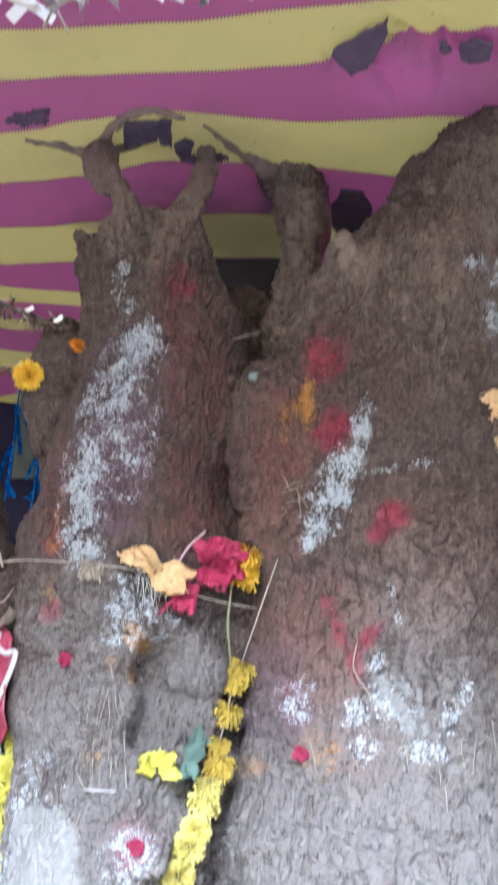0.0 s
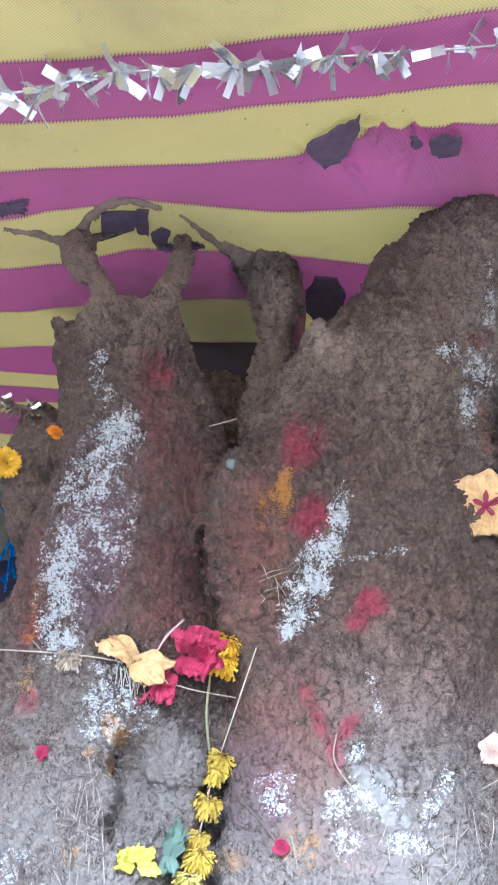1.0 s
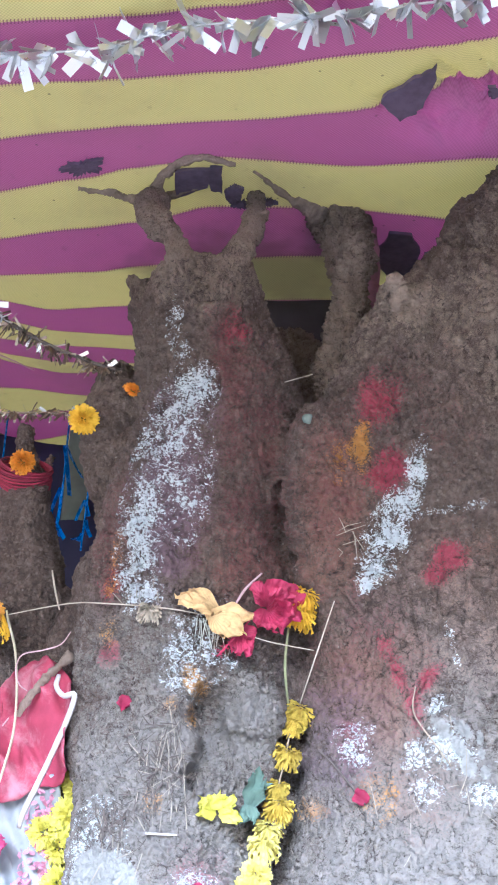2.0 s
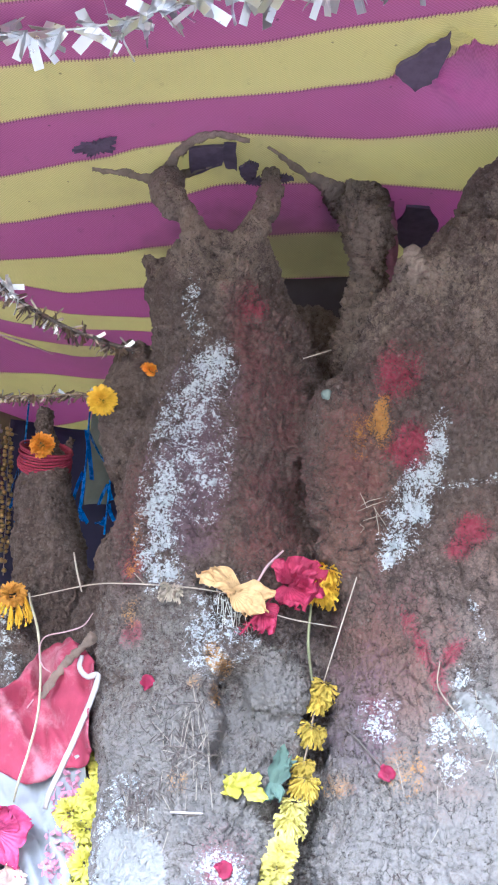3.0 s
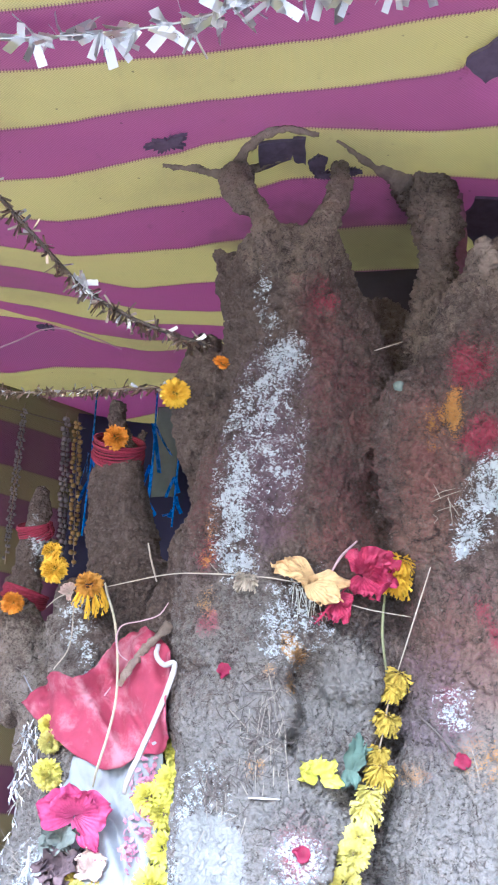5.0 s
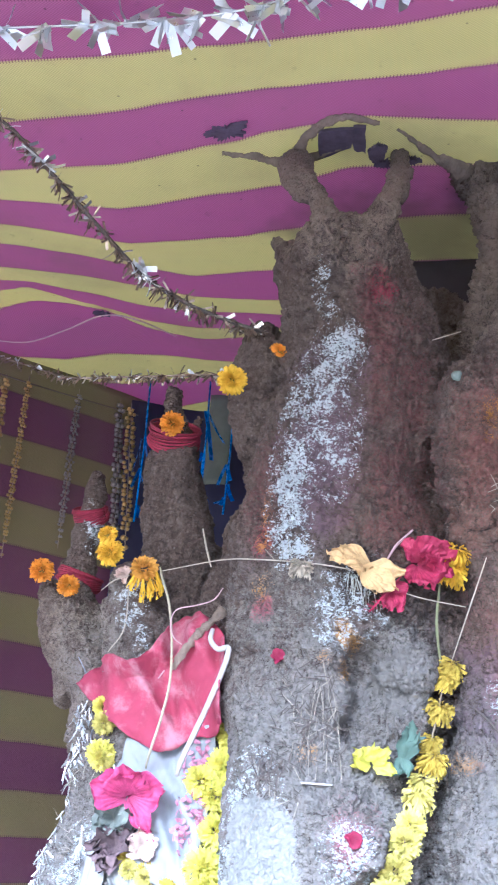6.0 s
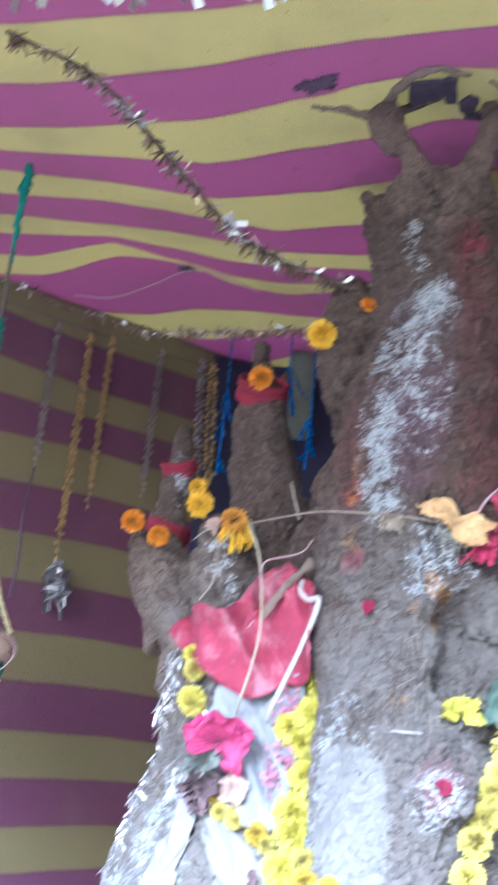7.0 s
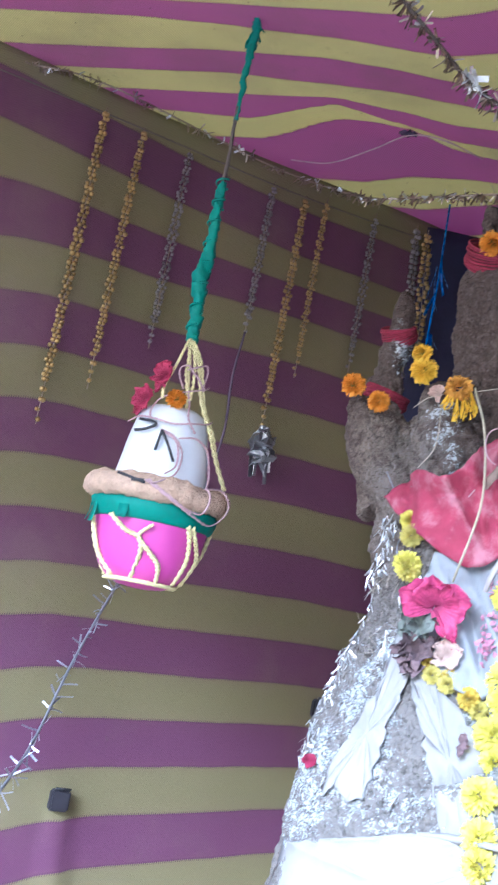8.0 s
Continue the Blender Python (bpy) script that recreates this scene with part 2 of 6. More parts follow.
def smooth_line(points, steps=6):
    """A Catmull-Rom line through tuples of any length."""
    pts = [np.array(p, float) for p in points]
    pts = [2 * pts[0] - pts[1]] + pts + [2 * pts[-1] - pts[-2]]
    out = []
    for a, b, c, d in zip(pts, pts[1:], pts[2:], pts[3:]):
        for k in range(steps):
            t = k / steps
            out.append(0.5 * (2 * b + (c - a) * t + (2 * a - 5 * b + 4 * c - d) * t * t + (3 * b - a - 3 * c + d) * t ** 3))
    out.append(pts[-2])
    return out


def tube(bm, line, sides=8, flat=1.0, rough=0.0):
    """A closed round tube along rows of (x, y, z, radius)."""
    rings, up = [], Vector((0.13, 0.9, 0.4)).normalized()
    for i, row in enumerate(line):
        a, b = Vector(line[max(0, i - 1)][:3]), Vector(line[min(len(line) - 1, i + 1)][:3])
        way = (b - a).normalized() if (b - a).length > 1e-9 else Vector((0, 0, 1))
        side = way.cross(up)
        side = side.normalized() if side.length > 1e-3 else way.orthogonal().normalized()
        over = side.cross(way)
        ring = []
        for k in range(sides):
            ang = 2 * math.pi * k / sides
            r = row[3] * (1 + rough * random.uniform(-1, 1))
            ring.append(bm.verts.new(Vector(row[:3]) + side * math.cos(ang) * r + over * math.sin(ang) * r * flat))
        rings.append(ring)
    for a, b in zip(rings, rings[1:]):
        for k in range(sides):
            bm.faces.new((a[k], a[(k + 1) % sides], b[(k + 1) % sides], b[k]))
    bm.faces.new(rings[0][::-1])
    bm.faces.new(rings[-1])
    return bm


def slab(bm, m, w, h, d=0.0008, bend=0.0, cuts=2):
    """A thin bent strip, w long and h wide, laid by the matrix m."""
    lo, hi = [], []
    for i in range(cuts + 1):
        x = w * i / cuts
        z = bend * (i / cuts) ** 2
        lo.append([bm.verts.new(m @ Vector((x, s * h / 2, z))) for s in (-1, 1)])
        hi.append([bm.verts.new(m @ Vector((x, s * h / 2, z + d))) for s in (-1, 1)])
    for i in range(cuts):
        bm.faces.new((lo[i][0], lo[i][1], lo[i + 1][1], lo[i + 1][0]))
        bm.faces.new((hi[i][0], hi[i + 1][0], hi[i + 1][1], hi[i][1]))
        bm.faces.new((lo[i][0], lo[i + 1][0], hi[i + 1][0], hi[i][0]))
        bm.faces.new((lo[i][1], hi[i][1], hi[i + 1][1], lo[i + 1][1]))
    bm.faces.new((lo[0][0], hi[0][0], hi[0][1], lo[0][1]))
    bm.faces.new((lo[-1][0], lo[-1][1], hi[-1][1], hi[-1][0]))


def ease(x, lo, hi):
    t = min(1.0, max(0.0, (x - lo) / (hi - lo)))
    return t * t * (3 - 2 * t)


def sheet(name, place_at, us, vs, material, thick, holes=()):
    """A cloth of some thickness; place_at(u, v) gives x, y, z and the stripe's u, v. Cells whose middle lies in a hole stay open."""
    verts, uvs = [], []
    for v in vs:
        for u in us:
            x, y, z, a, b = place_at(u, v)
            verts.append((x, y, z))
            uvs.append((a, b))
    n, faces = len(us), []
    for j in range(len(vs) - 1):
        for i in range(n - 1):
            quad = (j * n + i, j * n + i + 1, (j + 1) * n + i + 1, (j + 1) * n + i)
            mid = sum((Vector(verts[q]) for q in quad), Vector()) / 4
            if not any(inside(mid) for inside in holes):
                faces.append(quad)
    me = bpy.data.meshes.new(name)
    me.from_pydata(verts, [], faces)
    layer = me.uv_layers.new(name="UVMap")
    for loop in me.loops:
        layer.data[loop.index].uv = uvs[loop.vertex_index]
    me.materials.append(material)
    me.polygons.foreach_set("use_smooth", [True] * len(me.polygons))
    ob = new(name, me)
    solid = ob.modifiers.new("thickness", "SOLIDIFY")
    solid.thickness, solid.offset = thick, 0
    return ob


# ---- the tent: ground, cloth ceiling, cloth walls ----
CEIL = 2.75


# where each stripe's edge runs: its distance y at places along x (the cloth is stretched unevenly, and pleated towards the back)
FRONT_X = (-1.10, -0.85, -0.55, -0.30, -0.20, -0.04, 0.20, 0.50)
FRONT_EDGES = (
    (1.58, 1.57, 1.55, 1.502, 1.483, 1.442, 1.358, 1.25),
    (1.75, 1.74, 1.699, 1.654, 1.635, 1.599, 1.522, 1.424),
    (1.94, 1.93, 1.868, 1.791, 1.765, 1.732, 1.675, 1.532),
    (2.1, 2.09, 2.043, 1.943, 1.893, 1.837, 1.837, 1.775),
    (2.19, 2.2, 2.217, 2.124, 2.088, 2.006, 1.978, 1.988),
    (2.27, 2.308, 2.374, 2.314, 2.271, 2.215, 2.163, 2.15),
)
BACK_X = (-1.40, -1.10, -0.85, -0.70, -0.55, -0.42, -0.25, 0.20)
BACK_EDGES = (
    (2.41, 2.395, 2.407, 2.441, 2.489, 2.526, 2.478, 2.37),
    (2.51, 2.5, 2.535, 2.555, 2.595, 2.641, 2.639, 2.57),
    (2.613, 2.605, 2.604, 2.652, 2.712, 2.726, 2.719, 2.74),
    (2.71, 2.735, 2.633, 2.732, 2.808, 2.83, 2.806, 2.75),
    (2.87, 2.848, 2.732, 2.745, 2.859, 2.896, 2.849, 2.76),
    (3.02, 3.08, 3.087, 3.031, 3.02, 3.041, 3.046, 3.05),
    (3.2, 3.28, 3.25, 3.258, 3.202, 3.161, 3.117, 3.2),
    (3.4, 3.48, 3.53, 3.482, 3.428, 3.345, 3.276, 3.35),
)


def edge_at(xs, row, x):
    i = int(np.clip(np.searchsorted(xs, x) - 1, 0, len(xs) - 2))
    k = ease(x, xs[i], xs[i + 1]) * 0.4 + 0.6 * min(1.2, max(-0.6, (x - xs[i]) / (xs[i + 1] - xs[i])))
    return row[i] * (1 - k) + row[i + 1] * k


def stripe_count(x, y):
    """Which stripe of the ceiling lies at x, y, with the way across it as the fraction."""
    rows = [edge_at(FRONT_X, row, x) for row in FRONT_EDGES] + [edge_at(BACK_X, row, x) for row in BACK_EDGES]
    if y < rows[0]:
        return (y - rows[0]) / 0.165
    if y > rows[-1]:
        return 13 + (y - rows[-1]) / 0.165
    return float(np.interp(y, rows, range(len(rows))))


def ceiling_at(x, y):
    sag = 0.003 * math.sin(2.3 * x + 0.7 * y) + 0.0025 * math.sin(5.1 * y - 1.3 * x) + 0.004 * noise.noise(Vector((2.1 * x, 2.7 * y, 3.0)))
    # a pleat where two lengths are sewn together, and a bulge where the clay pushes up
    sag += 0.03 * math.exp(-((x + 0.8 - 0.4 * (y - 2.8)) / 0.16) ** 2 - ((y - 2.85) / 0.12) ** 2)
    near = math.exp(-((x - 0.37) / 0.12) ** 2 - ((y - 1.63) / 0.10) ** 2)
    crease = 1 - abs(noise.noise(Vector((13 * (x - 0.6 * y), 6 * (y + 0.6 * x), 2.0))))
    fine = 1 - abs(noise.noise(Vector((34 * (x + 0.4 * y), 22 * (y - 0.4 * x), 6.0))))
    sag += near * (0.034 * crease ** 6 + 0.014 * fine ** 5)
    sag += 0.012 * math.exp(-((x - 0.40) / 0.10) ** 2 - ((y - 1.66) / 0.10) ** 2)
    return x, y, CEIL + 0.004 + sag, x, stripe_count(x, y) + 0.5


ground_bm = bmesh.new()
bmesh.ops.create_grid(ground_bm, x_segments=120, y_segments=120, size=60)
for vert in ground_bm.verts:
    vert.co.z = 0.03 * noise.noise(vert.co * 0.7)
ground = tagged(new("ground", mesh_of("ground", ground_bm, EARTH)), "bare trodden brown earth", "ground", kind="structure")

us = np.concatenate([np.arange(-2.6, 0.2, 0.025), np.arange(0.2, 0.62, 0.006), np.arange(0.62, 2.21, 0.025)]).tolist()
vs = np.concatenate([np.arange(-0.75, 1.48, 0.02), np.arange(1.48, 1.86, 0.006), np.arange(1.86, 3.81, 0.02)]).tolist()
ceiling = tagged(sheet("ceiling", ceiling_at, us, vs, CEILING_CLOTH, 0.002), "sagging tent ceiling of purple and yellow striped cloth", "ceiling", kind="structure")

WALL_A, WALL_WAY = Vector((-1.683, 2.423, 0)), Vector((0.7254, 0.6884, 0))
WALL_OUT = Vector((0.6884, -0.7254, 0))


def wall_point(s, z, off=0.0):
    p = WALL_A + WALL_WAY * s + WALL_OUT * off
    return Vector((p.x, p.y, z))


def wall_at(s, z):
    fold = 0.012 * math.sin(5.2 * s + 0.5 * z) + 0.008 * noise.noise(Vector((3 * s, 1.2 * z, 7.0)))
    fold += 0.016 * math.exp(-((s - 0.585 - 0.12 * (0.95 - z)) / 0.022) ** 2) * ease(-z, -0.98, -0.88)
    p = wall_point(s, z, fold)
    lift = 0.13 * ease(-z, -1.7, -0.7) * (s - 0.3)
    # the cloth sags a little between its ties
    along = max(0.0, s - 0.04 - (2.57 - z) * 0.238)
    top = ease(z, 2.35, 2.5)
    bow = (1 - top) * (0.25 * math.exp(-along / 0.12) - 0.18 * ease(along, 0.35, 0.95)) + top * 0.5 * min(along, 0.9)
    v = (2.70 - z + lift) / 0.1307 + 0.5 - bow
    return p.x, p.y, p.z, s, v


wall_west = tagged(sheet("wall_west", wall_at, np.arange(-1.3, 1.6, 0.03).tolist(), np.arange(0.0, 2.781, 0.03).tolist(), SHADED_WALL_CLOTH, 0.002),
                   "hanging tent wall of purple and yellow striped cloth in darkened, shaded colours", "wall", kind="structure")


def back_at(x, z):
    fold = 0.015 * math.sin(6 * x) + 0.01 * noise.noise(Vector((3 * x, z, 2.0)))
    return x, 3.50 + fold, z, x, (2.70 - z) / 0.1307 + 0.5


def east_at(y, z):
    return 1.95 + 0.02 * math.sin(5 * y), y, z, y, (2.70 - z) / 0.1307 + 0.5


wall_north = tagged(sheet("wall_north", back_at, np.arange(-0.56, 2.0, 0.04).tolist(), np.arange(0.0, 2.781, 0.04).tolist(), SHADED_WALL_CLOTH, 0.002),
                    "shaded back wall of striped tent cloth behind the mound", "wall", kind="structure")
wall_east = tagged(sheet("wall_east", east_at, np.arange(0.4, 3.51, 0.05).tolist(), np.arange(0.0, 2.781, 0.05).tolist(), SHADED_WALL_CLOTH, 0.002),
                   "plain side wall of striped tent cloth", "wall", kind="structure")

NAVY = plain("navy_cloth", (0.018, 0.018, 0.050), 0.85, vary=0.4, scale=6, bump=0.3, depth=0.01)


def navy_at(x, z):
    y = 3.36 + 0.03 * math.sin(14 * x + 0.6 * z) + 0.02 * noise.noise(Vector((5 * x, z, 4.0)))
    return x, y, z, x, z


tagged(sheet("navy_sheet", navy_at, np.arange(-0.68, 0.45, 0.02).tolist(), np.arange(1.78, 2.77, 0.05).tolist(), NAVY, 0.003), "dark navy cloth hanging in folds in the back corner", "hanging cloth")

# dark sheet added to stand for the shade in the gap behind the spires
GAP_SHADE = plain("gap_shade", (0.058, 0.046, 0.050), 0.9, vary=0.4, scale=8, bump=0.3, depth=0.01)


def gap_shade_at(x, z):
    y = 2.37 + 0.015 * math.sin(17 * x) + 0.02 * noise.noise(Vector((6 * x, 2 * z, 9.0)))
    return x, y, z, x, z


tagged(sheet("sooty_sheet", gap_shade_at, np.arange(0.0, 0.62, 0.02).tolist(), np.arange(1.2, 2.77, 0.05).tolist(), GAP_SHADE, 0.003), "dark sheet added as shade behind the clay spires", "hanging cloth")

# ---- the termite mound ----
# columns of clay: (x, y, z, radius) from the top down
SPIRES = {
    "tall_spire": [(-0.050, 1.890, 2.540, 0.095), (-0.043, 1.899, 2.444, 0.118), (-0.010, 1.915, 2.336, 0.143), (0.000, 1.915, 2.246, 0.153), (-0.008, 1.905, 2.160, 0.157), (-0.028, 1.895, 2.060, 0.160), (-0.029, 1.893, 1.942, 0.180), (-0.039, 1.875, 1.798, 0.170), (-0.037, 1.852, 1.663, 0.153), (-0.030, 1.814, 1.445, 0.150), (0.0, 1.85, 0.8, 0.25), (0.0, 1.9, -0.05, 0.4)],
    "broad_spire": [(0.635, 1.830, 2.80, 0.115), (0.620, 1.822, 2.73, 0.125), (0.572, 1.816, 2.665, 0.140), (0.522, 1.818, 2.58, 0.146), (0.516, 1.820, 2.52, 0.144), (0.500, 1.822, 2.475, 0.158), (0.448, 1.830, 2.415, 0.186), (0.392, 1.842, 2.290, 0.205), (0.374, 1.849, 2.136, 0.230), (0.379, 1.847, 1.990, 0.230), (0.384, 1.848, 1.809, 0.232), (0.379, 1.823, 1.583, 0.232), (0.36, 1.85, 0.8, 0.32), (0.35, 1.9, -0.05, 0.45)],
    "side_spire": [(0.790, 1.787, 2.80, 0.140), (0.780, 1.787, 2.70, 0.147), (0.744, 1.763, 2.395, 0.140), (0.708, 1.750, 2.082, 0.134), (0.684, 1.747, 1.593, 0.135), (0.68, 1.78, 0.8, 0.2), (0.66, 1.85, -0.05, 0.3)],
    "cheek": [(0.172, 1.80, 2.24, 0.035), (0.166, 1.785, 2.190, 0.060), (0.162, 1.768, 2.130, 0.067), (0.168, 1.762, 2.075, 0.066), (0.178, 1.756, 2.01, 0.060), (0.188, 1.76, 1.95, 0.055), (0.20, 1.80, 1.90, 0.05)],
    "stub": [(0.204, 2.045, 2.82, 0.056), (0.208, 2.020, 2.765, 0.047), (0.215, 1.985, 2.700, 0.042), (0.222, 1.955, 2.630, 0.038), (0.230, 1.935, 2.560, 0.026), (0.234, 1.950, 2.500, 0.036), (0.226, 1.95, 2.42, 0.052), (0.23, 1.95, 2.3, 0.07)],
    "shoulder": [(-0.185, 1.978, 2.385, 0.026), (-0.190, 1.976, 2.36, 0.034), (-0.193, 1.966, 2.297, 0.044), (-0.204, 1.957, 2.225, 0.042), (-0.193, 1.960, 2.160, 0.043), (-0.178, 1.962, 2.100, 0.040), (-0.165, 1.965, 2.050, 0.042), (-0.172, 1.970, 1.980, 0.056), (-0.181, 1.975, 1.900, 0.066), (-0.188, 2.002, 1.820, 0.084), (-0.18, 2.0, 1.3, 0.15)],
    "hind_spire": [(-0.368, 2.119, 2.300, 0.014), (-0.366, 2.112, 2.260, 0.018), (-0.358, 2.106, 2.225, 0.027), (-0.357, 2.102, 2.190, 0.042), (-0.353, 2.101, 2.123, 0.058), (-0.340, 2.107, 2.046, 0.066), (-0.318, 2.088, 1.935, 0.070), (-0.297, 2.078, 1.829, 0.071), (-0.283, 2.074, 1.679, 0.090), (-0.28, 2.08, 1.3, 0.15)],
    "outer_knob": [(-0.534, 2.103, 1.908, 0.040), (-0.530, 2.103, 1.882, 0.053), (-0.503, 2.110, 1.800, 0.058), (-0.456, 2.084, 1.717, 0.051), (-0.427, 2.084, 1.640, 0.062), (-0.391, 2.067, 1.527, 0.080), (-0.342, 2.078, 1.376, 0.162), (-0.3, 2.1, 1.1, 0.2)],
    "inner_knob": [(-0.388, 2.035, 1.915, 0.034), (-0.388, 2.030, 1.886, 0.047), (-0.373, 2.017, 1.793, 0.055), (-0.349, 2.010, 1.715, 0.070), (-0.331, 2.021, 1.622, 0.082), (-0.33, 2.05, 1.4, 0.12)],
    "thin_spire": [(-0.536, 2.262, 2.172, 0.009), (-0.534, 2.260, 2.162, 0.011), (-0.526, 2.237, 2.108, 0.016), (-0.521, 2.223, 2.033, 0.023), (-0.530, 2.207, 1.965, 0.030), (-0.519, 2.180, 1.877, 0.037), (-0.47, 2.15, 1.7, 0.06)],
    "skirt": [(-0.303, 2.038, 1.722, 0.080), (-0.295, 2.047, 1.627, 0.120), (-0.287, 2.072, 1.516, 0.175), (-0.277, 2.091, 1.381, 0.240), (-0.25, 2.1, 1.0, 0.32)],
    "foot": [(-0.323, 2.078, 1.467, 0.125), (-0.297, 2.068, 1.374, 0.188), (-0.248, 2.086, 1.240, 0.284), (-0.205, 2.060, 1.097, 0.305), (-0.15, 2.05, 0.6, 0.38), (-0.1, 2.05, -0.05, 0.48)],
    "hind_ridge": [(0.12, 2.30, 2.62, 0.06), (0.12, 2.30, 2.56, 0.12), (0.12, 2.28, 2.3, 0.16), (0.12, 2.2, 2.0, 0.18)],
    "left_arm": [(-0.165, 2.0, 2.76, 0.022), (-0.158, 1.93, 2.69, 0.036), (-0.146, 1.875, 2.635, 0.030), (-0.122, 1.835, 2.585, 0.024), (-0.098, 1.800, 2.53, 0.021), (-0.080, 1.785, 2.47, 0.020), (-0.070, 1.79, 2.40, 0.016)],
    "right_arm": [(0.042, 1.97, 2.77, 0.024), (0.040, 1.91, 2.69, 0.027), (0.033, 1.865, 2.62, 0.025), (0.012, 1.825, 2.555, 0.022), (-0.006, 1.800, 2.49, 0.020), (-0.016, 1.785, 2.42, 0.018), (-0.02, 1.79, 2.36, 0.014)],
    "crown": [(-0.055, 1.99, 2.60, 0.05), (-0.05, 1.97, 2.54, 0.10), (-0.045, 1.94, 2.45, 0.13)],
    "twig_tip": [(-0.312, 2.125, 2.248, 0.009), (-0.325, 2.118, 2.215, 0.012), (-0.345, 2.105, 2.17, 0.022)],
    "knuckle": [(0.275, 1.72, 2.455, 0.018), (0.283, 1.75, 2.43, 0.030), (0.30, 1.80, 2.38, 0.05)],
    "saddle": [(0.1, 2.05, 2.05, 0.08), (0.12, 2.05, 1.7, 0.16), (0.15, 2.05, 1.0, 0.3), (0.15, 2.05, -0.05, 0.4)],
}
mound_bm = bmesh.new()
for spire in SPIRES.values():
    tube(mound_bm, smooth_line(spire, 5), 28, 0.9)
for x, y, z, r in [(0.072, 1.768, 1.740, 0.058), (0.075, 1.785, 1.665, 0.055), (-0.182, 1.952, 2.545, 0.020), (-0.160, 1.945, 2.515, 0.032), (-0.142, 1.935, 2.475, 0.046), (-0.135, 1.93, 2.42, 0.045), (0.140, 1.885, 2.17, 0.055), (0.140, 1.880, 2.10, 0.058), (0.140, 1.878, 2.03, 0.058), (0.140, 1.875, 1.96, 0.058), (0.010, 1.690, 1.478, 0.045), (-0.450, 2.08, 1.655, 0.036), (-0.443, 2.08, 1.60, 0.036), (-0.445, 2.115, 1.83, 0.042), (-0.442, 2.11, 1.77, 0.048), (-0.435, 2.105, 1.70, 0.05), (-0.163, 1.945, 2.20, 0.04), (-0.160, 1.945, 2.13, 0.04), (-0.158, 1.95, 2.27, 0.035), (0.205, 1.745, 2.10, 0.045), (0.19, 1.735, 2.02, 0.042), (0.140, 1.880, 1.88, 0.065), (0.135, 1.885, 1.80, 0.065), (0.13, 1.88, 1.70, 0.06), (0.12, 1.87, 1.60, 0.06), (0.10, 1.86, 1.50, 0.06)]:
    bmesh.ops.create_icosphere(mound_bm, subdivisions=3, radius=r, matrix=Matrix.Translation((x, y, z)))
rough_mesh = mesh_of("termite_mound", mound_bm, CLAY)


def melted(name, voxel, rounds):
    """The columns melted into one skin: its places and its quads."""
    ob = new(name, rough_mesh)
    melt = ob.modifiers.new("melt", "REMESH")
    melt.mode, melt.voxel_size = "VOXEL", voxel
    relax = ob.modifiers.new("relax", "SMOOTH")
    relax.factor, relax.iterations = 0.5, rounds
    bpy.context.view_layer.update()
    me = bpy.data.meshes.new_from_object(ob.evaluated_get(bpy.context.evaluated_depsgraph_get()))
    ob.modifiers.clear()
    pts, corners, sizes = np.empty(len(me.vertices) * 3), np.empty(len(me.loops), int), np.empty(len(me.polygons), int)
    me.vertices.foreach_get("co", pts)
    me.loops.foreach_get("vertex_index", corners)
    me.polygons.foreach_get("loop_total", sizes)
    starts = np.concatenate([[0], np.cumsum(sizes)[:-1]])[sizes == 4]
    return ob, pts.reshape(-1, 3), corners[starts[:, None] + np.arange(4)]


def only(pts, quads, keep):
    """The quads that are kept, with the places that they use."""
    quads = quads[keep]
    used, inverse = np.unique(quads, return_inverse=True)
    return pts[used], inverse.reshape(-1, 4)


def skin(name, pts, quads):
    me = bpy.data.meshes.new(name)
    me.vertices.add(len(pts))
    me.vertices.foreach_set("co", pts.ravel())
    me.loops.add(quads.size)
    me.loops.foreach_set("vertex_index", quads.ravel().astype(np.int32))
    me.polygons.add(len(quads))
    me.polygons.foreach_set("loop_start", np.arange(0, quads.size, 4, dtype=np.int32))
    me.update(calc_edges=True)
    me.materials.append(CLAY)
    me.polygons.foreach_set("use_smooth", np.ones(len(quads), bool))
    return me


def normals_of(me):
    out = np.empty(len(me.vertices) * 3)
    me.vertices.foreach_get("normal", out)
    return out.reshape(-1, 3)


mound, co, quads = melted("termite_mound", 0.0050, 10)
co, quads = only(co, quads, co[quads][:, :, 2].min(axis=1) > 0.90)
# the side that faces the open front is split finer, for its clods
draft = skin("clay_draft", co, quads)
no = normals_of(draft)
bpy.data.meshes.remove(draft)
near = (no[quads][:, :, 1].mean(axis=1) < 0.25) & (co[quads][:, :, 2].mean(axis=1) > 1.0)
pick, rest = quads[near], quads[~near]
sides = np.sort(np.stack([pick, np.roll(pick, -1, axis=1)], axis=2).reshape(-1, 2), axis=1)
ends, which, uses = np.unique(sides, axis=0, return_inverse=True, return_counts=True)
which = which.reshape(-1, 4) + len(co)
hub = np.arange(len(pick)) + len(co) + len(ends)
seam = np.flatnonzero(uses == 1)
seam_mid, seam_ends = seam + len(co), ends[seam]
quads = np.concatenate([rest] + [np.stack([pick[:, k], which[:, k], hub, which[:, k - 1]], axis=1) for k in range(4)])
co = np.concatenate([co, co[ends].mean(axis=1), co[pick].mean(axis=1)])
clay_mesh = skin("termite_mound", co, quads)
no = normals_of(clay_mesh)
count = len(co)


def smoothed(x, lo, hi):
    t = np.clip((x - lo) / (hi - lo), 0, 1)
    return t * t * (3 - 2 * t)


